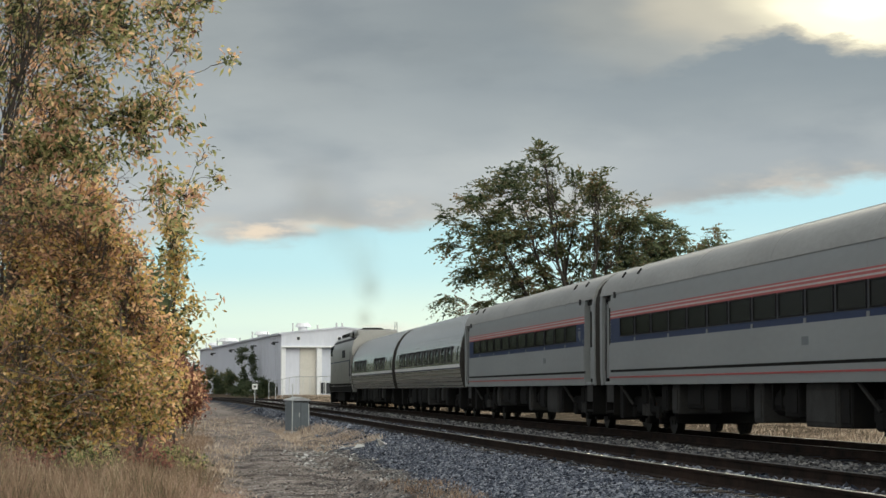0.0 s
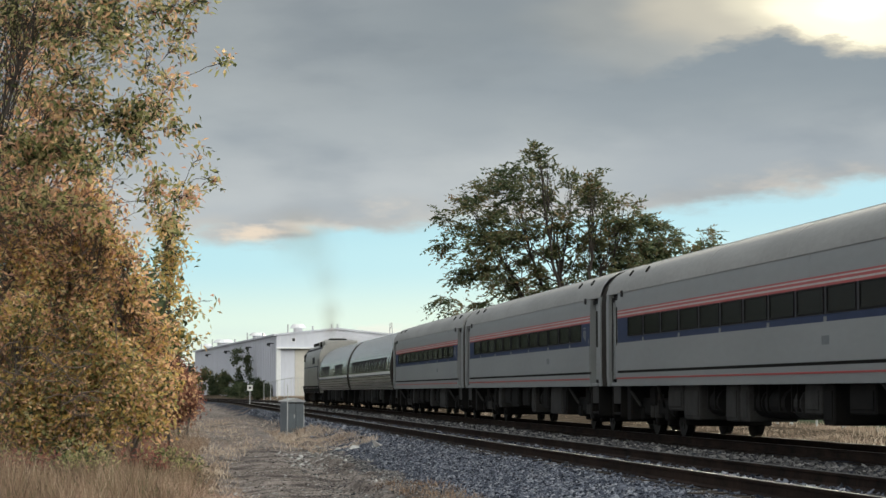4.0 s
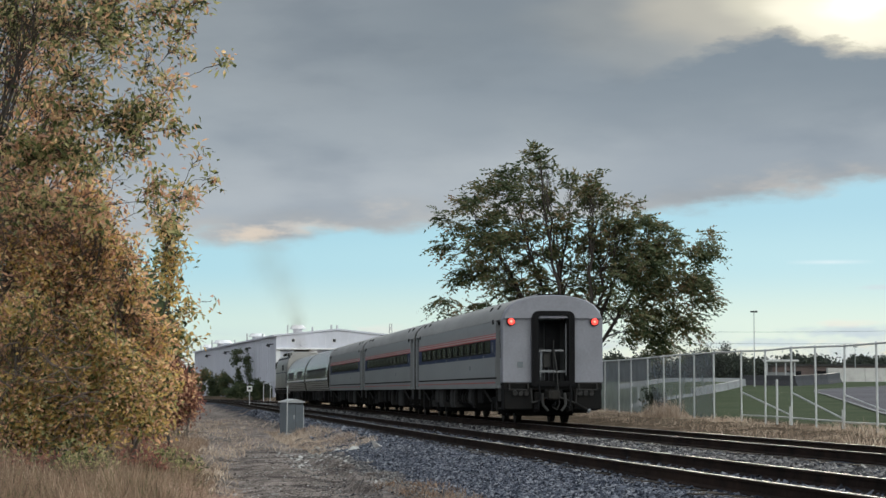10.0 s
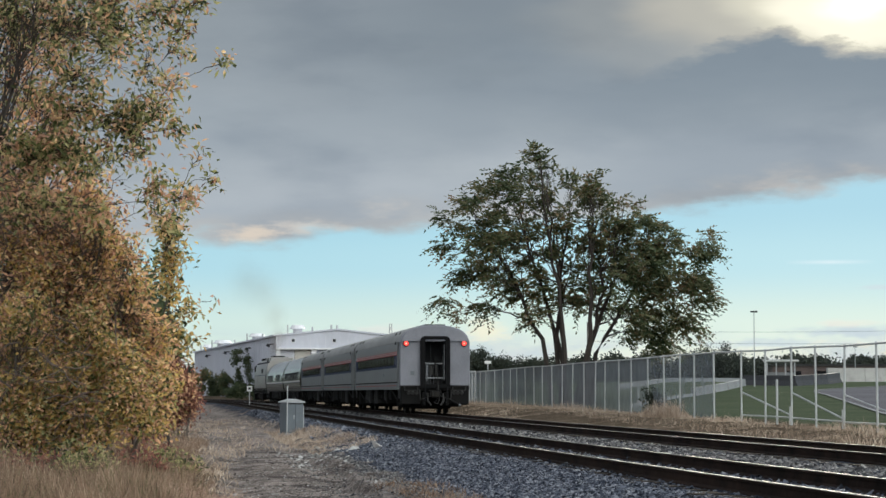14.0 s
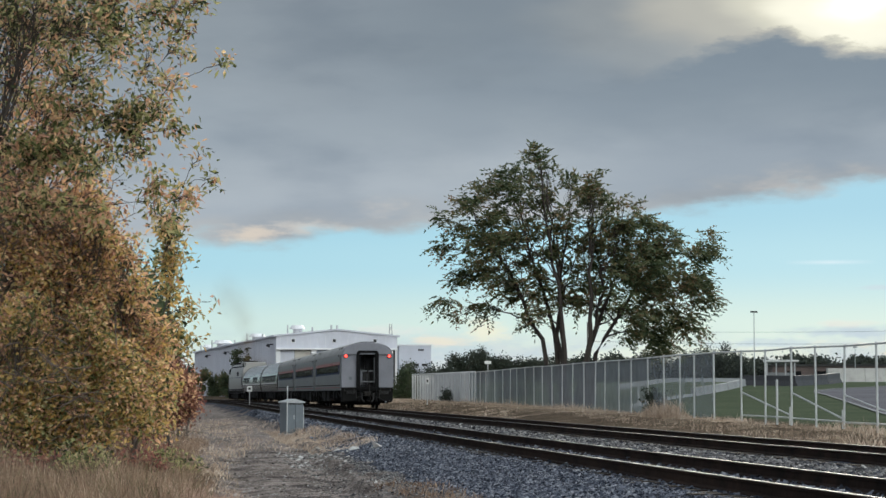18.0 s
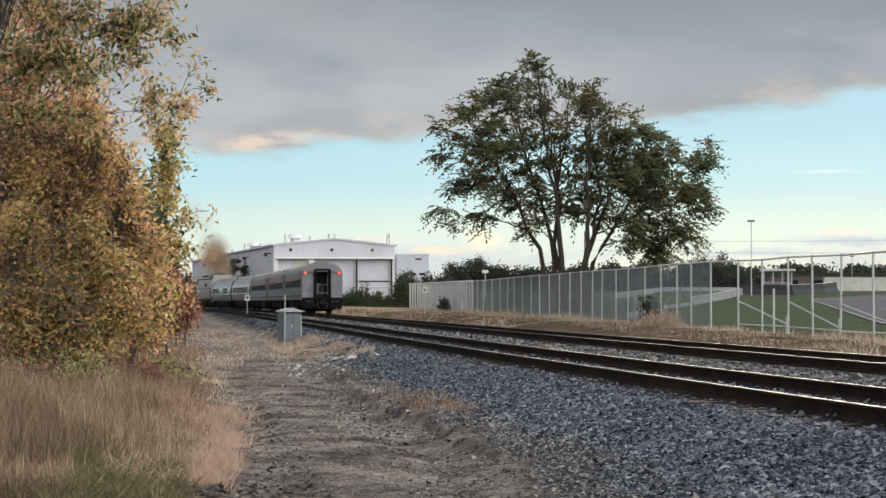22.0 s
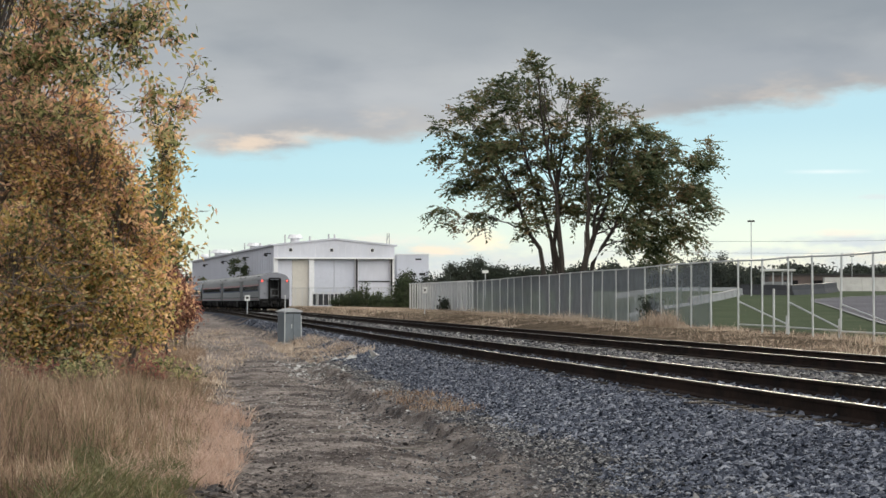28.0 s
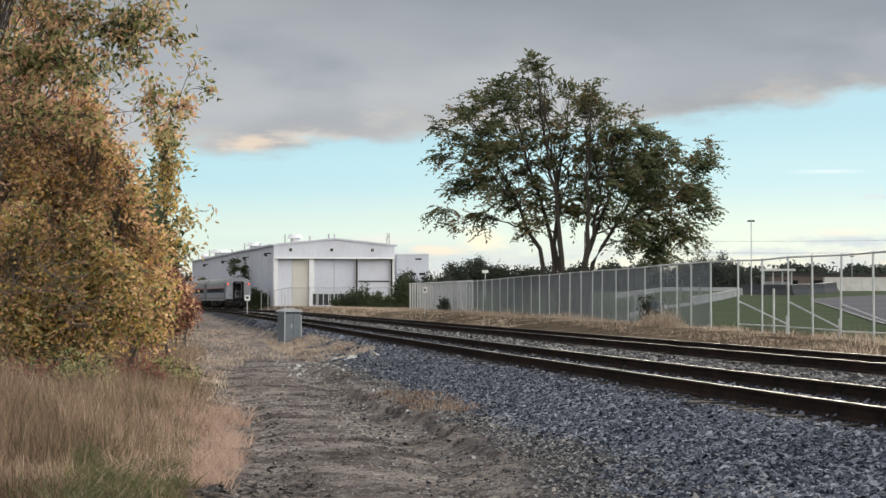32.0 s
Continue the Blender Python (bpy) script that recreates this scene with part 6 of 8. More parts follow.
def make_shelter():
    x, y = 31.6, 232.0
    z = float(ground_z(x, y))
    s = thing("open_shelter", pose(x, y, z, 0, 0, -8), "open trackside shelter with a flat pale roof", "shelter")
    part("roof", boxed(-0.2, 3.3, -1.6, 1.6, 1.95, 2.15, bevel=0.03), M["slat"], s)
    for a in (0.2, 1.1, 2.0, 2.9):
        for b in (-1.3, 1.3):
            part("post", boxed(a - 0.07, a + 0.07, b - 0.07, b + 0.07, -0.2, 1.95), M["lid"], s)
    part("counter", boxed(0.2, 2.9, -1.3, -1.2, 0, 0.9), M["barrier"], s)
    part("platform", boxed(0, 3.1, -1.5, 1.5, -0.3, 0.1), M["concrete"], s)


make_shelter()


def make_stand():
    s = thing("low_brown_stand", pose(46, 330, 2.6, 0, 0, -3), "long low brown building beyond the race course", "building")
    part("wall", boxed(0, 34, 0, 8, 0, 2.6), mat("brown_cladding", (0.10, 0.072, 0.064), 0.8, vary=0.2, scale=0.3, fine=3), s)
    part("roof", boxed(-0.3, 34.3, -0.3, 8.3, 2.6, 2.85), M["under_light"], s)
    for k in range(8):
        part("window", boxed(2 + 4 * k, 4 + 4 * k, -0.04, 0.02, 1.0, 1.9), M["glass"], s)


make_stand()
# ---- plants ----
def tubes(paths, sides=5):
    """Tapered round limbs: each path is a list of (x, y, z, radius)."""
    vs, fs, base = [], [], 0
    ang = np.linspace(0, 2 * math.pi, sides, endpoint=False)
    for path in paths:
        p = np.asarray(path, float)
        d = np.gradient(p[:, :3], axis=0)
        d /= np.linalg.norm(d, axis=1, keepdims=True) + 1e-9
        ref = np.where(np.abs(d[:, 2:3]) > 0.9, np.array([[1.0, 0, 0]]), np.array([[0, 0, 1.0]]))
        u = np.cross(d, ref)
        u /= np.linalg.norm(u, axis=1, keepdims=True) + 1e-9
        w = np.cross(d, u)
        ring = p[:, None, :3] + p[:, None, 3:4] * (np.cos(ang)[None, :, None] * u[:, None] + np.sin(ang)[None, :, None] * w[:, None])
        n = len(p)
        vs.append(ring.reshape(-1, 3))
        i = np.arange((n - 1) * sides).reshape(n - 1, sides)
        j = np.roll(i, -1, axis=1)
        fs.append((np.stack([i, j, j + sides, i + sides], -1).reshape(-1, 4)) + base)
        base += n * sides
    return np.vstack(vs), np.vstack(fs)


def bend(a, b, r0, r1, rng, n=6, lift=0.0, jitter=0.12):
    """A limb from a to b that bows upwards and wavers."""
    a, b = np.asarray(a, float), np.asarray(b, float)
    ln = np.linalg.norm(b - a)
    t = np.linspace(0, 1, n)[:, None]
    p = a + (b - a) * t
    p[:, 2] += lift * ln * (t * (1 - t))[:, 0] * 4 * 0.25
    p[1:-1] += rng.normal(0, jitter * ln / n, (n - 2, 3))
    r = r0 + (r1 - r0) * t[:, 0]
    return np.concatenate([p, r[:, None]], 1)


def leaf_cloud(centres, spread, n, length, width, rng, droop=0.4):
    """n folded leaves scattered round the centres, as vertices and triangles."""
    c = centres[rng.integers(0, len(centres), n)]
    pos = c + rng.normal(0, 1, (n, 3)) * spread
    # leaves turn their faces up and to the open side
    up = rng.normal(0, 0.75, (n, 3)) + np.array([0.15, -0.75, 0.75])
    up /= np.linalg.norm(up, axis=1, keepdims=True)
    d = rng.normal(0, 1, (n, 3))
    d[:, 2] -= droop * 1.6
    d -= up * (d * up).sum(1, keepdims=True)
    d /= np.linalg.norm(d, axis=1, keepdims=True) + 1e-9
    side = np.cross(d, up)
    ln = length * rng.uniform(0.6, 1.3, (n, 1))
    wd = width * rng.uniform(0.6, 1.3, (n, 1))
    fold = up * wd * 0.25
    v = np.stack([pos, pos + d * ln * 0.45 + side * wd / 2 + fold, pos + d * ln, pos + d * ln * 0.45 - side * wd / 2 + fold], 1)
    i = np.arange(n)[:, None] * 4
    return v.reshape(-1, 3), np.concatenate([i + [[0, 1, 2]], i + [[0, 2, 3]]], 0)


def spray_cloud(ends, hub, n, length, size, rng):
    """Feathered leaves: leaflets in pairs along a drooping stalk, n stalks round the twig ends."""
    c = ends[rng.integers(0, len(ends), n)] + rng.normal(0, 0.16, (n, 3))
    out = (c - hub) * np.array([1.0, 1.0, 0.35])
    out = out / (np.linalg.norm(out, axis=1, keepdims=True) + 1e-9) + rng.normal(0, 0.75, (n, 3)) * [1, 1, 0.6]
    out /= np.linalg.norm(out, axis=1, keepdims=True) + 1e-9
    ln = length * rng.uniform(0.6, 1.25, (n, 1))
    side = np.cross(out, np.array([0.0, 0.0, 1.0])) + rng.normal(0, 0.25, (n, 3))
    side /= np.linalg.norm(side, axis=1, keepdims=True) + 1e-9
    vs = []
    for k in range(11):
        t = 0.2 + 0.8 * (k // 2) / 5
        s = 0 if k == 10 else (1 if k % 2 else -1)
        foot = c + out * ln * t - np.array([0, 0, 1.0]) * ln * 0.35 * t * t
        d = out * (0.55 if s else 1.0) + side * s + rng.normal(0, 0.22, (n, 3)) - np.array([0, 0, 0.3])
        d /= np.linalg.norm(d, axis=1, keepdims=True)
        w = np.cross(d, rng.normal(0, 0.5, (n, 3)) + np.array([0, 0, 1.0]))
        w /= np.linalg.norm(w, axis=1, keepdims=True) + 1e-9
        a, b = size[0] * rng.uniform(0.7, 1.2, (n, 1)), size[1] * rng.uniform(0.7, 1.2, (n, 1))
        vs.append(np.stack([foot, foot + d * a * 0.4 + w * b / 2, foot + d * a, foot + d * a * 0.4 - w * b / 2], 1))
    v = np.concatenate(vs, 0)
    i = np.arange(len(v))[:, None] * 4
    return v.reshape(-1, 3), np.concatenate([i + [[0, 1, 2]], i + [[0, 2, 3]]], 0)


def dome_lobes(y, half, top, under, step, seed):
    """Many small lobes that fill a broad crown: height of its top and underside across its width."""
    rng = random.Random(seed)
    out = []
    x = half[0]
    while x < half[-1]:
        hi, lo = float(np.interp(x, half, top)), float(np.interp(x, half, under))
        n = max(1, round((hi - lo) / (step * 0.85)))
        for k in range(n):
            if rng.random() < 0.98:
                out.append((x + rng.uniform(-0.3, 0.3) * step, lo + (hi - lo) * (k + 0.5 + rng.uniform(-0.3, 0.3)) / n, step * rng.uniform(0.5, 0.8), step * rng.uniform(0.38, 0.58)))
        x += step * 0.92
    return out


def lobe_points(lobes, n, depth, y, rng, skin=0.45, flat=0.8, clumps=4):
    """Twig ends inside the lobes of a crown. Lobes: x, z, half width, half height."""
    area = np.array([l[2] * l[3] for l in lobes])
    share = area / area.sum() + 0.004
    pick = rng.choice(len(lobes), n, p=share / share.sum())
    l = np.array(lobes)[pick]
    d = rng.normal(0, 1, (n, 3))
    d /= np.linalg.norm(d, axis=1, keepdims=True)
    d *= rng.uniform(0, 1, (n, 1)) ** skin
    # now and then a shoot grows out beyond the rest
    d *= np.where(rng.uniform(0, 1, (n, 1)) < 0.10, rng.uniform(1.2, 1.9, (n, 1)), 1.0)
    off = np.array([rng.uniform(-1, 1) for _ in lobes])[pick] * depth * 0.5
    # each lobe breaks up into smaller clumps with gaps between them
    hub = rng.normal(0, 1, (len(lobes), clumps, 3))
    hub = hub / np.linalg.norm(hub, axis=2, keepdims=True) * rng.uniform(0.45, 0.85, (len(lobes), clumps, 1))
    h = hub[pick, rng.integers(0, clumps, n)]
    p = h + d * np.array([0.6, 0.6, 0.6 * flat])
    return np.stack([l[:, 0] + p[:, 0] * l[:, 2], y + off + p[:, 1] * np.minimum(depth, l[:, 2] * 1.2), l[:, 1] + p[:, 2] * l[:, 3]], 1), pick


def make_tree(name, label, category, y, stems, lobes, depth, leaf, n_twigs, n_leaves, size, spread, seed, bark="bark", r0=0.2, fork=0.35, droop=0.4, group="", flat=0.8, clumps=5, fan=2.2, spray=0.0):
    """A tree or bush: stems from the ground, a limb into each lobe of the crown, twigs to the twig ends, and leaves on those."""
    rng = np.random.default_rng(seed)
    bx = float(np.mean(stems))
    gz = float(ground_z(bx, y))
    ends, pick = lobe_points(lobes, n_twigs, depth, y, rng, flat=flat, clumps=clumps)
    ends[:, 2] = np.maximum(ends[:, 2], gz + 0.12 + rng.uniform(0, 0.55, n_twigs) ** 1.5)
    t = thing(name, pose(bx, y, gz), label, category, group)
    here = np.array([bx, y, gz])
    tips = np.array([ends[pick == i].mean(0) if (pick == i).any() else (l[0], y, l[1]) for i, l in enumerate(lobes)])
    limb_of, stem_of, used = {}, [], set()
    for sx in stems:
        # each stem climbs into the highest free lobe over it
        free = [i for i in range(len(lobes)) if i not in used]
        i = max(free, key=lambda q: (0.6 if fan > 3 else 1.0) * tips[q, 2] - 1.2 * abs(tips[q, 0] - bx - (sx - bx) * fan))
        used.add(i)
        foot = np.array([sx, y + rng.normal(0, r0 * 0.6), gz - 0.1])
        knee = foot + (tips[i] - foot) * np.array([fork * (0.3 if spray else 0.6), fork * 0.6, fork]) + rng.normal(0, 0.03 * tips[i, 2], 3) * [1, 1, 0.2]
        q = r0 * rng.uniform(0.75, 1.1)
        path = np.vstack([bend(foot, knee, q, q * 0.75, rng, 5, 0, 0.08), bend(knee, tips[i], q * 0.74, q * 0.12, rng, 9, 0.1)[1:]])
        limb_of[i] = path
        stem_of.append(path)
    paths = [("trunk", p, 8) for p in stem_of]
    for i in sorted((i for i in range(len(lobes)) if i not in used), key=lambda q: abs(tips[q, 0] - bx)):
        # a limb leaves the stem or limb that passes nearest below its lobe
        best, gap = None, 1e9
        for path in list(limb_of.values()):
            for k in range(2, len(path) - 2):
                d = tips[i] - path[k, :3]
                g = np.linalg.norm(d) + 1.3 * max(0.0, 0.35 * abs(d[0]) - d[2])
                if g < gap:
                    best, gap = path[k], g
        r = best[3] * 0.62
        limb_of[i] = bend(best[:3], tips[i], r, max(0.008, r * 0.2), rng, 8, 0.18)
        paths.append(("limb", limb_of[i], 6))
    twig_paths = []
    for e, i in zip(ends, pick):
        limb = limb_of[i]
        k = rng.integers(len(limb) // 2, len(limb))
        twig_paths.append(bend(limb[k, :3], e, max(0.006, limb[k, 3] * 0.4), 0.003 + r0 * 0.012, rng, 5, 0.15, 0.3))
    for nm, path, sides in paths:
        v, f = tubes([path], sides)
        ob = new(nm, raw(nm, v - here, f, M[bark], True))
        ob.parent = t
    v, f = tubes(twig_paths, 3)
    ob = new("fine_twig", raw("fine_twig", v - here, f, M[bark], True))
    ob.parent = t
    tagged(ob, "fine bare twigs", kind="stuff")
    mid = np.array([p[3, :3] for p in twig_paths])
    centres = np.vstack([ends, ends, ends * 0.7 + mid * 0.3])
    names = leaf if isinstance(leaf, (list, tuple)) else [leaf]
    for q, lm in enumerate(names):
        if spray:
            v, f = spray_cloud(ends, here + np.array([0, 0, 5.0]), n_leaves // len(names), spray, size, rng)
        else:
            v, f = leaf_cloud(centres if len(names) == 1 else centres[rng.permutation(len(centres))[: len(centres) // 2]], spread, n_leaves // len(names), size[0], size[1], rng, droop)
        v[:, 2] = np.maximum(v[:, 2], gz + 0.02)
        ob = new("crown", raw("crown", v - here, f, M[lm]))
        ob.parent = t
        tagged(ob, kind="stuff")
    return t


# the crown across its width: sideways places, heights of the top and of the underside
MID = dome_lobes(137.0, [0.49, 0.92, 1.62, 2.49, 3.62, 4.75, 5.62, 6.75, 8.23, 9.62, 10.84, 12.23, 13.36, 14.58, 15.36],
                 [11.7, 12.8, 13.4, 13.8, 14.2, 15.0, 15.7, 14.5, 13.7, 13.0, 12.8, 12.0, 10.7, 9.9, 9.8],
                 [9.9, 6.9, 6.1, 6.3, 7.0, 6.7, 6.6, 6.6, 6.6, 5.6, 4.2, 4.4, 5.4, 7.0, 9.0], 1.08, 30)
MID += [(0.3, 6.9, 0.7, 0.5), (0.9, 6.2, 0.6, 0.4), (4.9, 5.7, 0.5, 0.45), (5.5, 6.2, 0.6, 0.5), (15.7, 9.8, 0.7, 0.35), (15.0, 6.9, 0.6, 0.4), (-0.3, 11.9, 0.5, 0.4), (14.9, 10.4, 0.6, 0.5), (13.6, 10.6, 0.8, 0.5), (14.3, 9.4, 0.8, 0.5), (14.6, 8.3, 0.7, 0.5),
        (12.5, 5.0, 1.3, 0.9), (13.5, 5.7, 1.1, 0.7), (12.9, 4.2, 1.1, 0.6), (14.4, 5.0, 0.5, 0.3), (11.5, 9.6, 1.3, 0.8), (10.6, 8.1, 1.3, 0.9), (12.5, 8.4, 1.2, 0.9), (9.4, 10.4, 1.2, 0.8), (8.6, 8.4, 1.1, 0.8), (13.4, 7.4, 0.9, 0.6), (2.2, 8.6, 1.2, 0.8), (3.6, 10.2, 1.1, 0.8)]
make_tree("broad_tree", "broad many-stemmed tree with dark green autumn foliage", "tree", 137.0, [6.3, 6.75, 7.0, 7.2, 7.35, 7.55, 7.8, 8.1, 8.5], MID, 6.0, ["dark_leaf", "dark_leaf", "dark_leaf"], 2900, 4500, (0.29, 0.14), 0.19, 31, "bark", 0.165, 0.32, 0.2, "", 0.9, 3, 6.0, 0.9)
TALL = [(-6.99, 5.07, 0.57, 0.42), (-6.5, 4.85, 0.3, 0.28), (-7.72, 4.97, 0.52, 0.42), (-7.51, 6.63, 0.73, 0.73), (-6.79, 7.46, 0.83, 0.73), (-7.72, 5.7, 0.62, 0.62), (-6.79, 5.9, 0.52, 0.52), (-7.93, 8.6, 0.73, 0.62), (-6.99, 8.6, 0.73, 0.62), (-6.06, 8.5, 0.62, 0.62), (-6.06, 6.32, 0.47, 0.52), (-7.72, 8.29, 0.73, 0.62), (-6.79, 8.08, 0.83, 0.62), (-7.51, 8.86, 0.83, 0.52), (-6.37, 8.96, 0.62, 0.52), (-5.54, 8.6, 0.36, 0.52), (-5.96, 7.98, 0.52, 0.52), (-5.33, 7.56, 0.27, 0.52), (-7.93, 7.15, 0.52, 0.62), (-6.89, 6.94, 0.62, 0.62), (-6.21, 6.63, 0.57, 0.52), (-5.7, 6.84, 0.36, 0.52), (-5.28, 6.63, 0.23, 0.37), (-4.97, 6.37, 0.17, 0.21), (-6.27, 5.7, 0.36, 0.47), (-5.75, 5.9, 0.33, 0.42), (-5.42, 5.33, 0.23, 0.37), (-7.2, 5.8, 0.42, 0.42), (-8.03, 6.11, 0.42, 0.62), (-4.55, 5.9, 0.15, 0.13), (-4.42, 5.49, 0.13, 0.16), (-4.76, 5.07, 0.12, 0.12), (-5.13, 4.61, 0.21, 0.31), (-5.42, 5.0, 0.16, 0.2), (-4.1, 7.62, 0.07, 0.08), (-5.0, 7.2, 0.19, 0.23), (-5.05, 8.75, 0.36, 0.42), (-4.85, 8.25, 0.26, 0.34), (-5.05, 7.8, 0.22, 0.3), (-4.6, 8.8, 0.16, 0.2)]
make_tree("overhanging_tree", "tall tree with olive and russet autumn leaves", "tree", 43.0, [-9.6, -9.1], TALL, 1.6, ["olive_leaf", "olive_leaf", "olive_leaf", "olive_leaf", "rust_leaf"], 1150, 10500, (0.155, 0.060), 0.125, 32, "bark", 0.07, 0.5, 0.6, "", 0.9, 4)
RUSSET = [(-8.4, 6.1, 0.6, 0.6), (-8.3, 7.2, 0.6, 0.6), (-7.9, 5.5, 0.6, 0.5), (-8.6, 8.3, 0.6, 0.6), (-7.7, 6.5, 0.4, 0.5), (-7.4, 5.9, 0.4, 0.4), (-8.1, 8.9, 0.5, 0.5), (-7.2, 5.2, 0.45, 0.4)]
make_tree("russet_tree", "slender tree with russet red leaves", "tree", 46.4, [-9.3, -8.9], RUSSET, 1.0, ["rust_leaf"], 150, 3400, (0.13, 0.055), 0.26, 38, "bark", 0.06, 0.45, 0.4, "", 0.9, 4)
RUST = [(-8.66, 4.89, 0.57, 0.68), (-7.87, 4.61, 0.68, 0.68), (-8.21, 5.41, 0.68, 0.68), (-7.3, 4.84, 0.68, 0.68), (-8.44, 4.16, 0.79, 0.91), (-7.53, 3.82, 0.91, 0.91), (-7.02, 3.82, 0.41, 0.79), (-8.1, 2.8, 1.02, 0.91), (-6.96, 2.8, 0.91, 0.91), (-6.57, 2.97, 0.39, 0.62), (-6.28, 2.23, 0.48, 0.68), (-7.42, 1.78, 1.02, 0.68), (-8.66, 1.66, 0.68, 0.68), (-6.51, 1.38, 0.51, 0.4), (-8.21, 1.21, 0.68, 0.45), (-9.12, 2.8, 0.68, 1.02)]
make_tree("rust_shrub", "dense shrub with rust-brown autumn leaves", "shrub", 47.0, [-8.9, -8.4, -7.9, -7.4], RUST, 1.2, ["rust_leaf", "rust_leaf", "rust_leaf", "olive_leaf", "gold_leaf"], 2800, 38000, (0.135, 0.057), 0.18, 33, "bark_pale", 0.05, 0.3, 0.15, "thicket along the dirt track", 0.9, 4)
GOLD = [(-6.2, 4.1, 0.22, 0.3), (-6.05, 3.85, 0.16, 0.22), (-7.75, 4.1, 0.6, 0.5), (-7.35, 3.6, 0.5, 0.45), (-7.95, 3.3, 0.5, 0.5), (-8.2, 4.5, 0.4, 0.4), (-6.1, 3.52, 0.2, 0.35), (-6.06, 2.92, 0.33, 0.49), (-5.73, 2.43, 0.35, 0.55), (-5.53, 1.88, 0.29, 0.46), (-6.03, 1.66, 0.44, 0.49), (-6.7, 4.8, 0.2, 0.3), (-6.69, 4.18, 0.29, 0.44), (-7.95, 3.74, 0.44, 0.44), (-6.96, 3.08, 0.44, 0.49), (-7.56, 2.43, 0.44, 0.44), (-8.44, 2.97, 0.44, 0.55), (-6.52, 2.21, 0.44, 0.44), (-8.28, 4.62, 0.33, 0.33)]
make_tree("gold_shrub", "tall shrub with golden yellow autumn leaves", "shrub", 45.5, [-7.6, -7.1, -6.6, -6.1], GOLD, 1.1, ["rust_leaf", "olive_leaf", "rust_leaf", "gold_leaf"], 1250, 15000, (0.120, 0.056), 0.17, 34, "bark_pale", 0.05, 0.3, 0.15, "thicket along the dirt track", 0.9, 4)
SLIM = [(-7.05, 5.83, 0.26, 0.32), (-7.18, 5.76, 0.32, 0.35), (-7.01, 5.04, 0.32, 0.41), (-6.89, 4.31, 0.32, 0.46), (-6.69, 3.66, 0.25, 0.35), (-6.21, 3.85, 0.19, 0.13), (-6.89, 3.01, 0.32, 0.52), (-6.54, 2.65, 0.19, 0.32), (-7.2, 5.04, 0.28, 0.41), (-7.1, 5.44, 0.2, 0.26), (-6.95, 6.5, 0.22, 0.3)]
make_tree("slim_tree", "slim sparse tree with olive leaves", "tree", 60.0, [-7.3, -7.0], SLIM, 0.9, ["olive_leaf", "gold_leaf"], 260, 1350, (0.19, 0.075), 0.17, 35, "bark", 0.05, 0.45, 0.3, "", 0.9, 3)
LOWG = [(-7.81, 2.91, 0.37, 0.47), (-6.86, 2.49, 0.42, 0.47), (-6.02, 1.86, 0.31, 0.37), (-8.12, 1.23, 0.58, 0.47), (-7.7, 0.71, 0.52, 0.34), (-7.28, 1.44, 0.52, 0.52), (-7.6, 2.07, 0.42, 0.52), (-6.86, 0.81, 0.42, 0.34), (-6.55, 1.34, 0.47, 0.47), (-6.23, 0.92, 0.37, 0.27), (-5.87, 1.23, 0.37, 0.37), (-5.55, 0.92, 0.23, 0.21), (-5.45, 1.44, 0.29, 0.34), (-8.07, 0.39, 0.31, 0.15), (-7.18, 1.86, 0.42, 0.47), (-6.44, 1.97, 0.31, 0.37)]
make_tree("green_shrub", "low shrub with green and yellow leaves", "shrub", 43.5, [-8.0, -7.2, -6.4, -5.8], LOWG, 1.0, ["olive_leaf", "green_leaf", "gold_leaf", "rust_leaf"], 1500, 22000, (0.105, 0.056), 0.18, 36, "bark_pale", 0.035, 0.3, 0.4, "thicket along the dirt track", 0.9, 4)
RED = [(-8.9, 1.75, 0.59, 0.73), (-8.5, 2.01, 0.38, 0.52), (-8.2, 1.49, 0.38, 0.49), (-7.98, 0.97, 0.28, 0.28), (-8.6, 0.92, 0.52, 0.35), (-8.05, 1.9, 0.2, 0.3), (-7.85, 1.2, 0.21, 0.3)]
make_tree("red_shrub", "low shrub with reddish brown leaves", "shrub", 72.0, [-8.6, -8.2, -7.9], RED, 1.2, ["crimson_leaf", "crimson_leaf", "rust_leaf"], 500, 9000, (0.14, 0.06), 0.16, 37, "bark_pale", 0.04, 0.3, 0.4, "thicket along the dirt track")



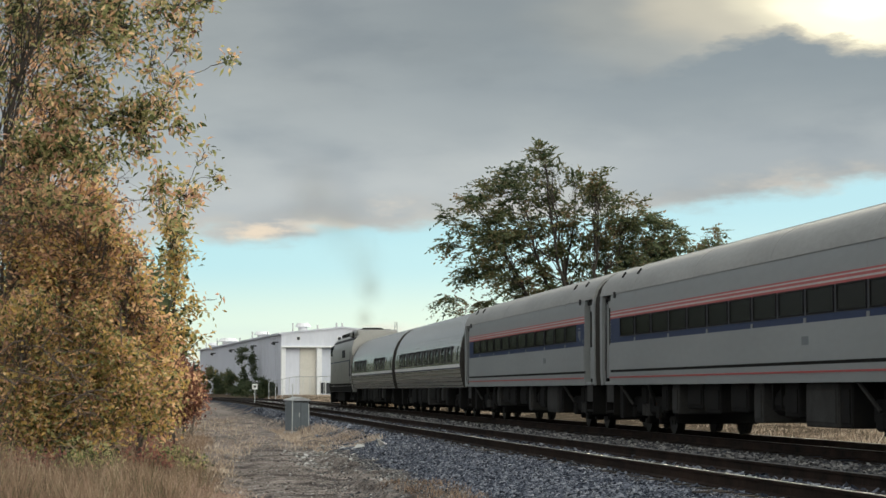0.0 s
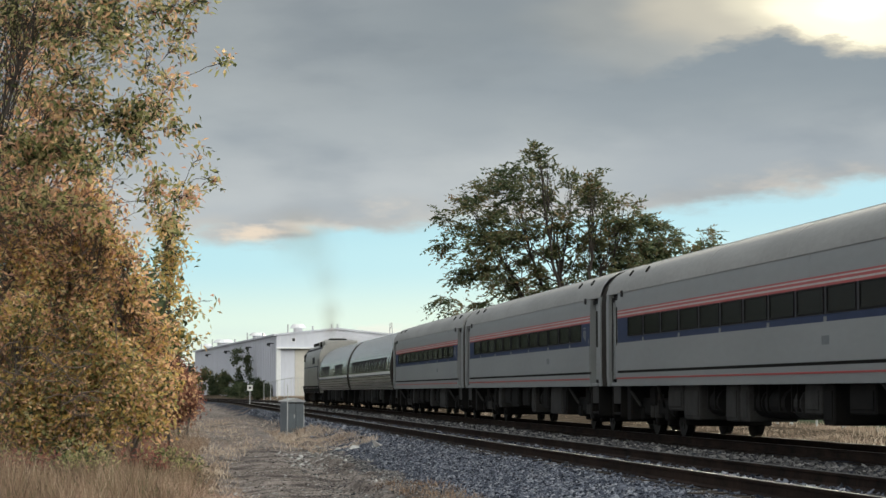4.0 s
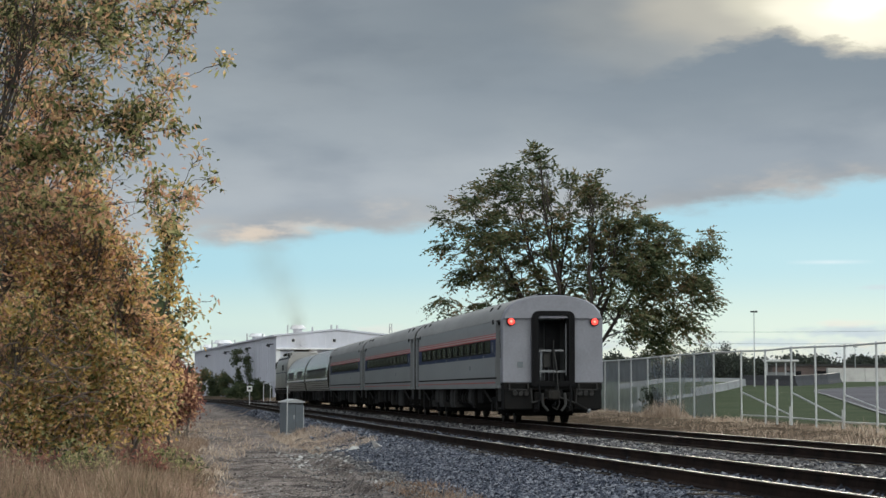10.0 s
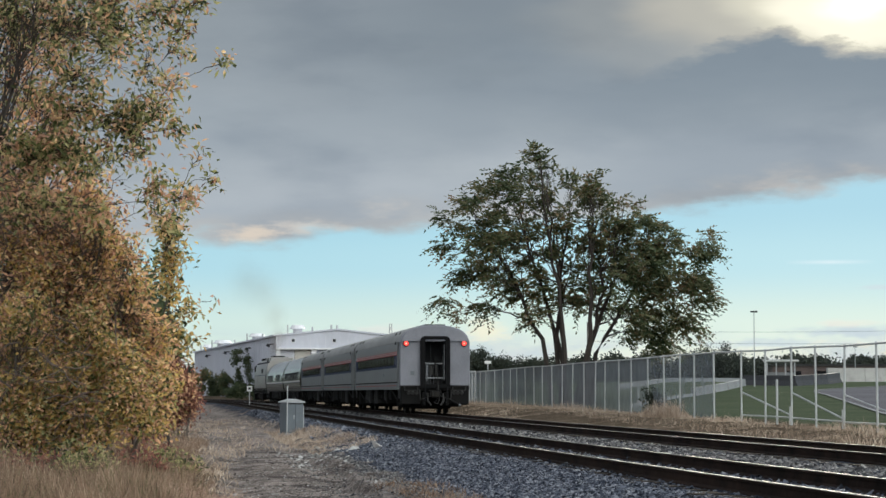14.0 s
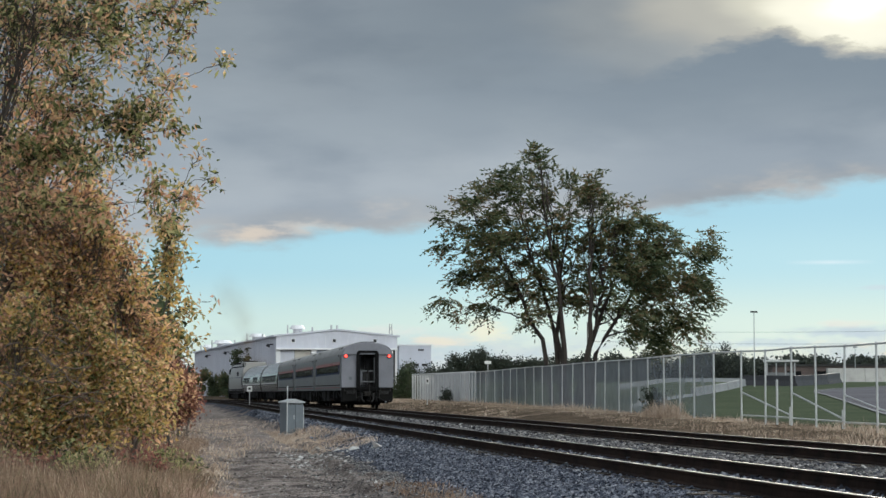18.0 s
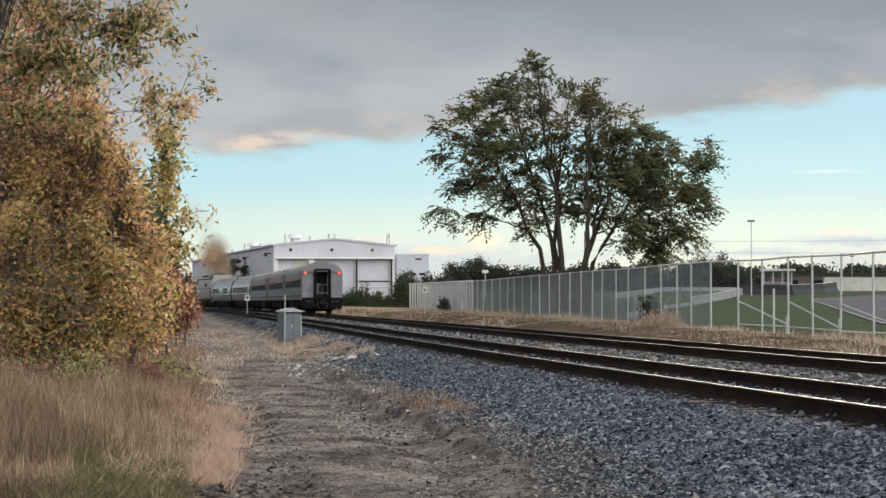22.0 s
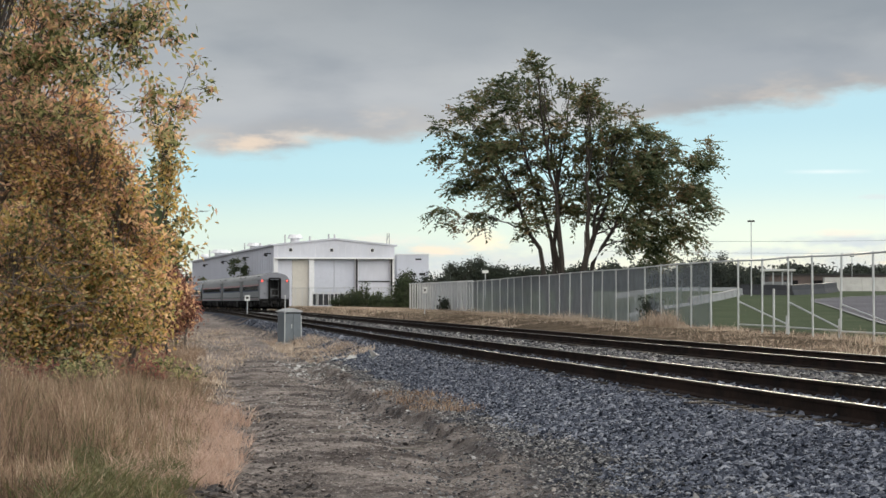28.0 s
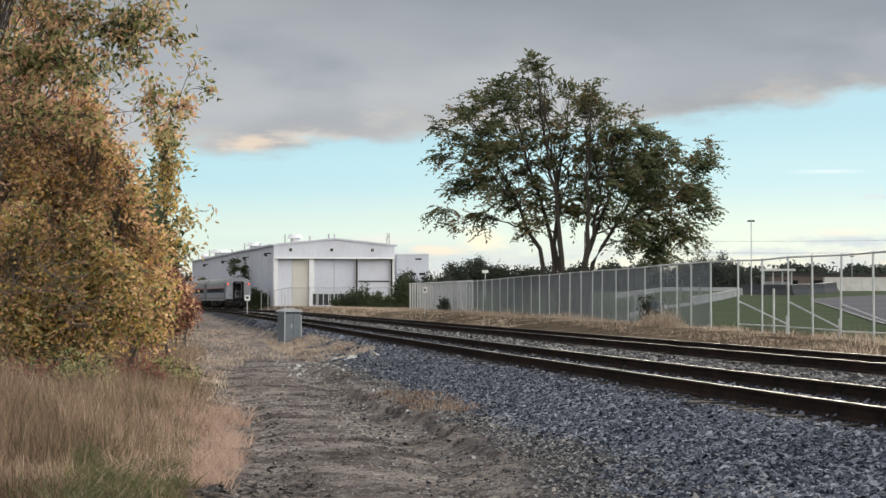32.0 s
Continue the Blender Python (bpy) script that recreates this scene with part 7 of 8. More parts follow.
def bramble(lobes, y, n, seed):
    """Bare arching canes that weave through the face of the thicket."""
    rng = np.random.default_rng(seed)
    l = np.array(lobes)[rng.choice(len(lobes), n, p=np.array([q[2] * q[3] for q in lobes]) / sum(q[2] * q[3] for q in lobes))]
    a = np.stack([l[:, 0] + rng.normal(0, 0.5, n) * l[:, 2], y + rng.uniform(-0.9, 0.1, n), np.maximum(0.25, l[:, 1] + rng.normal(0, 0.55, n) * l[:, 3])], 1)
    ang = rng.normal(0.35, 0.7, n)
    flip = np.where(rng.uniform(0, 1, n) < 0.5, -1.0, 1.0)
    ln = rng.uniform(0.35, 1.15, n)
    d = np.stack([flip * np.cos(ang) * ln, rng.normal(-0.1, 0.2, n), np.sin(ang) * ln], 1)
    paths = []
    for p, q, k in zip(a, d, ln):
        main = bend(p, p + q, 0.010 + 0.006 * k, 0.004, rng, 6, rng.uniform(-0.2, 0.5), 0.22)
        paths.append(main)
        for j in (2, 4):
            side_way = np.array([q[2], q[1], -q[0]]) * rng.choice((-0.35, 0.35)) + q * 0.25
            paths.append(bend(main[j, :3], main[j, :3] + side_way, 0.005, 0.002, rng, 4, 0.2, 0.2))
    v, f = tubes(paths, 3)
    ob = new("bramble_canes", raw("bramble_canes", v, f, M["cane"], True))
    return tagged(ob, "bare grey-brown canes woven through the autumn thicket", "canes", kind="stuff")


bramble(RUST, 45.9, 380, 201)
bramble(LOWG, 43.3, 60, 202)


# ---- grass ----
def blades(x, y, h, w, lean, rng, z=None):
    """Grass blades as bent tapered strips."""
    n = len(x)
    z = ground_z(x, y) if z is None else z
    a = rng.uniform(0, 2 * math.pi, n)
    fx, fy = np.cos(a), np.sin(a)
    b = rng.uniform(0, 2 * math.pi, n)
    bx, by = np.cos(b) * lean * h, np.sin(b) * lean * h
    rows = []
    for t, ww in ((0.0, 1.0), (0.55, 0.8), (1.0, 0.08)):
        cx, cy, cz = x + bx * t * t, y + by * t * t, z - 0.02 + h * t
        rows += [np.stack([cx - fx * w * ww, cy - fy * w * ww, cz], 1), np.stack([cx + fx * w * ww, cy + fy * w * ww, cz], 1)]
    v = np.stack(rows, 1).reshape(-1, 3)
    i = np.arange(n)[:, None] * 6
    return v, np.concatenate([i + [[0, 1, 3, 2]], i + [[2, 3, 5, 4]]], 0)


def grass_patch(name, label, x, y, h, w, lean, material, seed):
    rng = np.random.default_rng(seed)
    n = len(x)
    v, f = blades(x, y, h * rng.uniform(0.35, 1.15, n), w * rng.uniform(0.6, 1.3, n), lean * rng.uniform(0.3, 1.4, n), rng)
    ob = new(name, raw(name, v, f, material))
    return tagged(ob, label, "grass", kind="stuff")


def scatter(n, y0, y1, edge0, edge1, seed, clump=1.0):
    """Places between two sideways limits given as functions of y, denser near the eye, gathered in tufts."""
    rng = np.random.default_rng(seed)
    y = np.exp(rng.uniform(math.log(y0), math.log(y1), n * 3))
    a, b = edge0(y), edge1(y)
    x = a + (b - a) * rng.uniform(0, 1, len(y))
    keep = rng.uniform(-1, 1, len(y)) < wobble(x, y, 0.9, seed * 0.37) * clump + (1 - clump)
    return x[keep][:n], y[keep][:n]


def verge_in(y):
    return np.interp(y, line_y, line_x) + gravel_edge(y) - 2.75


left_of = lambda y: -0.20 * y
ragged_verge = lambda y: verge_in(y) + 0.35 * rough(y * 0.0 + 3.0, y, 1.4, 3)
tuft = lambda x, y: np.clip(0.72 + 0.85 * rough(x, y * 0.4, 0.9, 3), 0.15, 1.5)
tall_h = lambda x, y: np.interp(y, [15, 18.5, 21.5, 27, 36, 46], [0.26, 0.34, 0.64, 0.58, 0.50, 0.40]) * np.where(x < -0.178 * y, 1.35, 1.0) * tuft(x, y)
def thin_out(x, y, share, seed):
    """Leaves room for the green patch at the verge."""
    k = (np.random.default_rng(seed).uniform(0, 1, len(x)) < share) | (y > 20.6 + 0.8 * rough(x, y, 0.7, 2)) | (x < -0.160 * y + 0.3 * rough(x, y, 0.6, 2))
    return x[k], y[k]


gx, gy = scatter(16000, 15.5, 46, left_of, lambda y: ragged_verge(y) - 0.15, 41, 0.8)
gx, gy = thin_out(gx, gy, 0.35, 7)
grass_patch("low_grass", "low matted dry grass", gx, gy, 0.24 * tuft(gx, gy), 0.0055, 0.9, M["straw"], 50)
gx, gy = scatter(12000, 16.5, 46, left_of, lambda y: ragged_verge(y) - 0.40, 141, 0.95)
gx, gy = thin_out(gx, gy, 0.12, 8)
grass_patch("tall_grass", "tall dry straw-coloured grass", gx, gy, tall_h(gx, gy), 0.0035, 0.42, M["straw"], 51)
gx, gy = scatter(2600, 16.5, 40, left_of, lambda y: ragged_verge(y) - 0.5, 143, 1.0)
gx, gy = thin_out(gx, gy, 0.25, 9)
grass_patch("grass_stalks", "dead stalks standing in the grass", gx, gy, tall_h(gx, gy) * 1.15, 0.004, 0.25, M["straw"], 60)
gx, gy = scatter(5500, 16.0, 44, left_of, lambda y: ragged_verge(y) - 0.3, 142, 1.0)
grass_patch("olive_grass", "olive grass stalks among the straw", gx, gy, tall_h(gx, gy) * 0.75, 0.0045, 0.55, M["green_grass"], 59)
gx, gy = scatter(6500, 19.0, 33, lambda y: ragged_verge(y) - 0.85, lambda y: ragged_verge(y) + 0.10, 42, 1.0)
grass_patch("pink_grass", "fine pinkish dry grass beside the dirt track", gx, gy, 0.33 * tuft(gx, gy), 0.0032, 1.0, M["pink_straw"], 52)
gx, gy = scatter(5500, 15.0, 21.5, lambda y: -0.164 * y + 0.2 * rough(y * 0.0, y, 1.0, 2), lambda y: ragged_verge(y) - 0.25, 43, 0.9)
grass_patch("green_grass", "fresh green grass at the verge", gx, gy, 0.26 * tuft(gx, gy), 0.0075, 1.1, M["green_grass"], 53)
gx, gy = scatter(6500, 39, 130, lambda y: verge_in(y) - 4.0, lambda y: verge_in(y) + 0.9 * smooth(46, 64, y) + 0.5 * rough(y * 0.0, y, 2.2, 3), 44, 0.9)
grass_patch("verge_grass", "dry tufts along the far dirt track", gx, gy, 0.20 * (0.7 + 0.9 * rough(gx, gy * 0.5, 1.8, 3)), 0.009, 1.0, M["pale_straw"], 54)
gx, gy = scatter(5600, 57, 90, lambda y: np.interp(y, line_y, line_x) - 8.0, lambda y: np.interp(y, line_y, line_x) - 6.45, 45, 1.0)
grass_patch("cabinet_grass", "dry grass tuft round the trackside cabinet", gx, gy, 0.27 * (0.7 + 0.9 * rough(gx, gy * 0.5, 1.4, 3)), 0.006, 1.1, M["pale_straw"], 55)
gx, gy = scatter(1000, 60, 125, lambda y: verge_in(y) + 0.3, lambda y: verge_in(y) + 2.9, 63, 1.0)
grass_patch("path_grass", "low dry tufts growing across the dirt track", gx, gy, 0.16 * (0.8 + 0.9 * rough(gx, gy * 0.4, 1.6, 3)), 0.009, 1.0, M["pale_straw"], 63)
gx, gy = scatter(1500, 30, 62, lambda y: verge_in(y) - 0.4, lambda y: verge_in(y) + 0.4 + 0.5 * rough(y * 0.0 + 6.0, y, 3.0, 3), 75, 1.0)
grass_patch("edge_tufts", "low dry tufts creeping onto the dirt track", gx, gy, 0.13 * np.clip(0.6 + 1.2 * rough(gx, gy * 0.5, 1.2, 3), 0.1, 1.5), 0.006, 1.1, M["pale_straw"], 76)
gx, gy = scatter(900, 30, 37, lambda y: np.interp(y, line_y, line_x) - 8.5, lambda y: np.interp(y, line_y, line_x) - 7.6, 46, 0.7)
grass_patch("ballast_grass", "sparse dry grass growing in the ballast", gx, gy, 0.13, 0.005, 0.8, M["straw"], 56)
gx, gy = scatter(9000, 40, 230, lambda y: fence_x(y) - 2.7, lambda y: fence_x(y) + 0.5, 47, 1.0)
grass_patch("fence_grass", "dry straw grass along the fence foot", gx, gy, 0.20 * (0.8 + 0.9 * rough(gx, gy * 0.5, 1.6, 3)), 0.007, 1.1, M["pale_straw"], 57)
gx, gy = scatter(2600, 42, 220, lambda y: fence_x(y) - 3.2, lambda y: fence_x(y) + 0.2, 147, 1.0)
grass_patch("verge_weeds", "low reddish weeds in clumps along the fence", gx, gy, 0.10, 0.009, 1.0, M["straw"], 157)
gx, gy = scatter(9000, 105, 245, lambda y: np.interp(y, line_y, line_x) + 2.5, lambda y: fence_x(y) + 0.3, 49, 1.0)
grass_patch("far_verge_grass", "pale dry grass between track and fence", gx, gy, 0.14 * (0.7 + 1.0 * rough(gx, gy * 0.4, 2.2, 3)), 0.014, 1.0, M["pale_straw"], 61)
gx, gy = scatter(6000, 41, 72, lambda y: verge_in(y) - 3.5, lambda y: verge_in(y) - 0.5 + 0.5 * rough(y * 0.0, y, 3.0, 3), 50, 0.9)
grass_patch("thicket_grass", "soft brown grass at the foot of the thicket", gx, gy, 0.42 * (0.75 + 0.6 * rough(gx, gy * 0.4, 1.5, 3)), 0.006, 0.8, M["straw"], 62)
gx, gy = scatter(5000, 180, 300, lambda y: np.interp(y, line_y, line_x) + 3.2, lambda y: np.interp(y, line_y, line_x) + 10, 48, 0.7)
grass_patch("bend_grass", "dry pale grass inside the bend", gx, gy, 0.16, 0.022, 0.5, M["pale_straw"], 58)


def bush(name, label, x, y, w, h, leaf, n, seed, size=(0.22, 0.10)):
    z = float(ground_z(x, y))
    rng = random.Random(seed)
    lobes = [(x + rng.uniform(-0.45, 0.45) * w, z + h * rng.uniform(0.15, 0.85) ** 1.2, w * rng.uniform(0.12, 0.26), h * rng.uniform(0.12, 0.32)) for _ in range(9)]
    return make_tree(name, label, "shrub", y, [x - w * 0.15, x + w * 0.15], lobes, w * 0.5, leaf, 110, n, size, 0.17 * max(1.0, w / 3), seed, "bark_pale", 0.035, 0.3, 0.2)


def weeds(label, x, y, w, h, seed, n=34, leaf="weed_leaf", size=(0.42, 0.10), name="weed_stand", group="weeds before the shed"):
    """A stand of tall weeds: leaning leafy stalks of uneven height."""
    rng = np.random.default_rng(seed)
    z = float(ground_z(x, y))
    t = thing(name, pose(x, y, z), label, "weeds", group)
    paths, tips = [], []
    for k in range(n):
        a = rng.uniform(-0.5, 0.5)
        hh = h * rng.uniform(0.35, 1.0) * (1.1 - 1.1 * abs(a))
        p = bend((a * w, rng.uniform(-0.3, 0.3) * w, -0.1), (a * w * 1.15 + rng.normal(0, 0.12) * hh, rng.uniform(-0.3, 0.3) * w, hh), 0.07 * size[0], 0.02 * size[0], rng, 6)
        paths.append(p)
        for q in p[1:]:
            tips += [q[:3]] * 2
    v, f = tubes(paths, 4)
    ob = new("stalk", raw("stalk", v, f, M["bark"], True))
    ob.parent = t
    tagged(ob, kind="stuff")
    v, f = leaf_cloud(np.array(tips), (0.3 if size[0] > 0.3 else 0.6) * size[0], n * (40 if size[0] > 0.3 else 22), *size, rng, -0.3)
    v[:, 2] = np.maximum(v[:, 2], 0.02)
    ob = new("leaf", raw("leaf", v, f, M[leaf]))
    ob.parent = t
    tagged(ob, kind="stuff")


for k, (x, y, w, h) in enumerate([(-11.9, 279.0, 2.2, 1.5), (-10.4, 277.0, 1.9, 2.2), (-9.0, 275.0, 2.2, 2.7), (-7.4, 272.0, 1.8, 1.8), (-3.75, 243.0, 1.5, 3.5), (-4.5, 242.0, 1.2, 3.0), (-6.1, 262.0, 1.6, 1.0), (5.2, 178.0, 2.2, 1.2), (2.0, 196.0, 1.4, 1.2)]):
    weeds("tall dark green weeds in a ragged stand", x, y, w, h, 161 + k)
for k, (x, y, w, h, lf) in enumerate([(-7.9, 41.0, 1.3, 0.75, "olive_leaf"), (-7.1, 39.5, 1.1, 0.6, "crimson_leaf"), (-6.5, 40.6, 1.2, 0.8, "olive_leaf"), (-5.9, 39.2, 0.9, 0.6, "olive_leaf"), (-5.5, 41.4, 1.0, 0.75, "crimson_leaf"),
                                      (-5.0, 42.6, 0.9, 0.6, "olive_leaf"), (-5.8, 47.0, 0.9, 0.6, "olive_leaf"), (-6.5, 52.0, 1.0, 0.6, "crimson_leaf"), (-7.9, 60.0, 1.2, 0.6, "crimson_leaf"), (-8.9, 66.0, 1.2, 0.7, "crimson_leaf")]):
    weeds("low leafy weeds among the grass below the thicket", x, y, w, h * 0.75, 181 + k, 20, lf, (0.10, 0.045), "verge_weed", "weeds below the thicket")
bush("dark_shrub", "dark scrubby bush at the fence foot", 8.6, 94.0, 0.9, 1.0, "far_leaf", 800, 64, (0.14, 0.06))
bush("small_weed", "dark weed growing by the yard wall", 0.15, 190.0, 0.9, 0.9, "far_leaf", 500, 65, (0.2, 0.08))
gx, gy = scatter(1500, 83.5, 90, lambda y: fence_x(y) - 1.3, lambda y: fence_x(y) - 0.2, 71, 0.6)
grass_patch("dry_clump", "tall pale dry grass clump at the fence foot", gx, gy, 0.55 * np.exp(-((gy - 86.5) / 2.2) ** 2) + 0.12, 0.008, 0.5, M["pale_straw"], 72)
gx, gy = scatter(5200, 46, 200, lambda y: fence_x(y) - 0.9, lambda y: fence_x(y) + 0.15, 73, 1.0)
grass_patch("fence_tufts", "pale straw tufts under the fence", gx, gy, 0.34 * np.clip(0.6 + 1.3 * rough(gx, gy * 0.5, 2.0, 3), 0.1, 1.6), 0.007, 0.7, M["pale_straw"], 74)
bush("wall_tree", "slender dark tree against the shed flank", -28.1, 325.0, 2.3, 9.0, "weed_leaf", 2300, 67, (0.36, 0.18))
bush("wall_bush", "dark bush at the shed corner", -24.7, 304.0, 1.9, 2.6, "weed_leaf", 1800, 68, (0.36, 0.18))
bush("green_bush", "green bush beyond the bend", -33.0, 352.0, 2.9, 3.8, "dark_leaf", 3000, 69, (0.32, 0.16))
bush("green_bush", "green bush beyond the bend", -37.4, 374.0, 3.6, 4.4, "dark_leaf", 3200, 70, (0.32, 0.16))
bush("green_bush", "green bush beyond the bend", -41.0, 390.0, 3.6, 4.6, "green_leaf", 3000, 71, (0.36, 0.18))
bush("green_bush", "dark green bush beyond the bend", -34.9, 362.0, 3.0, 3.0, "weed_leaf", 2600, 170, (0.36, 0.18))
bush("wall_bush", "low dark bush along the shed wall", -27.2, 304.0, 2.2, 2.2, "weed_leaf", 1800, 171, (0.36, 0.18))
bush("wall_bush", "low dark bush along the shed wall", -22.9, 304.0, 1.8, 1.8, "weed_leaf", 1500, 172, (0.36, 0.18))


# ---- far trees ----
def far_tree(x, y, w, h, seed, leaf="far_leaf"):
    z = float(ground_z(x, y))
    rng = random.Random(seed)
    lobes = [(x + rng.uniform(-0.38, 0.38) * w, z + h * (0.55 + rng.uniform(-0.2, 0.3)), w * rng.uniform(0.18, 0.30), h * rng.uniform(0.12, 0.2)) for _ in range(7)]
    return make_tree("far_tree", "dark distant tree in a row", "tree", y, [x], lobes, w * 0.35, leaf, 110, 2000, (0.42, 0.26), 0.5, seed, "bark", 0.16, 0.4, 0.2, "far trees")


for k, (x, y, w, h) in enumerate([(3.4, 420, 6.0, 7.6), (6.2, 430, 4.5, 7.6), (9.2, 420, 5.0, 8.2), (11.8, 440, 4.0, 6.6), (15.0, 430, 5.0, 7.4), (17.5, 420, 4.6, 7.2), (20.8, 430, 5.0, 7.4),
                                  (45.0, 420, 6.0, 7.4), (49.5, 430, 6.0, 8.0), (53.0, 425, 5.0, 7.2), (-3.0, 400, 3.4, 6.4), (-6.5, 400, 3.2, 6.0), (-0.5, 410, 4.0, 5.6)]):
    far_tree(x, y, w * (1.0 if x < 7 else 0.8), h * (0.90 if x < 7 else 0.66 if x < 30 else 0.9), 80 + k)


def far_woods(name, label, x0, x1, y, h, n, seed):
    """A belt of distant woodland: clumps of many small leaves with an uneven top."""
    rng = np.random.default_rng(seed)
    x = rng.uniform(x0, x1, n)
    top = h * (0.80 + 0.22 * wobble(x, x * 0 + y, 5.0, seed * 0.1) + 0.12 * wobble(x, x * 0, 1.6, seed))
    zz = ground_z(x, np.full(n, float(y))) + top * rng.uniform(0, 1, n) ** 0.7
    c = np.stack([x, y + rng.uniform(-6, 6, n), zz], 1)
    v, f = leaf_cloud(c, 0.55, n * 9, 0.8, 0.5, rng, 0.1)
    return tagged(new(name, raw(name, v, f, M["far_leaf"])), label, "woods", kind="stuff")


far_woods("far_woods", "dark belt of distant woodland", -14, 40, 470, 3.7, 3000, 101)
far_woods("far_woods", "dark belt of distant woodland", 26, 130, 480, 6.2, 6000, 102)
def woodland_edge():
    """Mostly hidden woods behind the thicket along the dirt track, added for dark reflections."""
    rng = np.random.default_rng(104)
    n = 5200
    y = rng.uniform(92, 255, n)
    x = -0.1096 * y - 1.6 - rng.uniform(0, 1, n) ** 1.5 * 9
    top = 6.5 + 1.4 * wobble(x, y, 6.0, 1.0) + 0.8 * wobble(x, y, 2.0, 2.0)
    c = np.stack([x, y, ground_z(x, y) + top * rng.uniform(0.02, 1, n)], 1)
    v, f = leaf_cloud(c, 0.45, n * 9, 0.42, 0.22, rng, 0.3)
    return tagged(new("woodland_edge", raw("woodland_edge", v, f, M["weed_leaf"])), "mostly hidden woods added for the train to reflect", "woods", kind="stuff")


woodland_edge()
far_woods("far_woods", "dark belt of distant woodland", -190, -55, 520, 7.0, 3500, 103)


# ---- stones ----
def rocks(x, y, z, size, rng, flat=0.7):
    """Angular stones: jittered eight-sided chips."""
    n = len(x)
    base = np.array([(1, 0, 0), (0, 1, 0), (-1, 0, 0), (0, -1, 0), (0.45, 0.45, 0.8), (-0.5, 0.4, 0.75), (-0.4, -0.5, 0.8), (0.5, -0.45, 0.7)])
    tri = np.array([(0, 1, 4), (1, 5, 4), (1, 2, 5), (2, 6, 5), (2, 3, 6), (3, 7, 6), (3, 0, 7), (0, 4, 7), (4, 5, 6), (4, 6, 7)])
    v = base[None] + rng.normal(0, 0.20, (n, 8, 3))
    a = rng.uniform(0, 2 * math.pi, n)
    c, s = np.cos(a)[:, None], np.sin(a)[:, None]
    v = np.stack([v[..., 0] * c - v[..., 1] * s, v[..., 0] * s + v[..., 1] * c, v[..., 2] * flat], -1) * (size[:, None, None] * rng.uniform(0.7, 1.3, (n, 1, 3)))
    tx, ty = rng.normal(0, 0.35, n)[:, None], rng.normal(0, 0.35, n)[:, None]
    v[..., 2] += v[..., 0] * tx + v[..., 1] * ty
    v += np.stack([x, y, z], 1)[:, None]
    return v.reshape(-1, 3), (np.arange(n)[:, None, None] * 8 + tri).reshape(-1, 3)


def ballast(name, label, n, y0, y1, o0, o1, size, seed, kind="ballast"):
    rng = np.random.default_rng(seed)
    y = np.exp(rng.uniform(math.log(y0), math.log(y1), n))
    o = rng.uniform(o0, o1, n) if not callable(o0) else o0(y) + (o1 - o0(y)) * (rng.uniform(0, 1, n) ** 0.8 * 1.05 - 0.05)
    x = np.interp(y, line_y, line_x) + o
    sz = size * np.exp(rng.normal(-0.06, 0.28, n))
    z = ground_z(x, y) - sz * 0.15
    v, f = rocks(x, y, z, sz, rng)
    return tagged(new(name, raw(name, v, f, M[kind])), label, "gravel", kind="stuff")


# the clean ballast keeps its distance from the dirt track; a dusty belt of mixed stones lies between
clean_edge = lambda y: gravel_edge(y) + np.interp(y, [14, 18, 22, 30, 45, 60], [0.25, 0.45, 0.60, 0.45, 0.30, 0.0]) + 0.30 * rough(y * 0.0 + 8.0, y, 1.3, 4)
ballast("near_ballast", "loose grey crushed-stone ballast on the bank", 112000, 14.5, 60, clean_edge, -5.9, 0.0215, 111)
ballast("dusty_ballast", "dusty pale stones between dirt track and ballast", 13000, 14.5, 60, lambda y: gravel_edge(y) - 0.15, -7.7, 0.017, 117, "ballast_pale")
ballast("spilt_ballast", "stray ballast stones spilt on the dirt track", 4500, 14.5, 60, lambda y: gravel_edge(y) - 1.2, -7.6, 0.018, 116, "ballast_pale")
ballast("bank_ballast", "loose grey crushed-stone ballast on the bank", 20000, 58, 150, gravel_edge, -5.9, 0.038, 112)
ballast("middle_ballast", "pale grey ballast between the two tracks", 16000, 17, 110, -3.5, -1.25, 0.040, 113, "ballast_pale")
ballast("far_ballast", "pale grey ballast between the two tracks", 5000, 100, 260, -3.5, -1.25, 0.06, 114, "ballast_pale")
ballast("gauge_ballast", "dark oily ballast between the rails", 9000, 17, 120, -5.75, -3.7, 0.035, 118)
ballast("outer_ballast", "grey ballast beyond the far track", 6000, 25, 130, 1.3, 3.0, 0.04, 115, "ballast_pale")


def clods(name, label, n, y0, y1, a, b, size, material, seed):
    rng = np.random.default_rng(seed)
    y = np.exp(rng.uniform(math.log(y0), math.log(y1), n))
    x = np.interp(y, line_y, line_x) + gravel_edge(y) + rng.uniform(a, b, n)
    sz = size * rng.uniform(0.3, 1.0, n) ** 1.6
    v, f = rocks(x, y, ground_z(x, y) - sz * 0.35, sz, rng, 0.5)
    return tagged(new(name, raw(name, v, f, material)), label, "stones", kind="stuff")


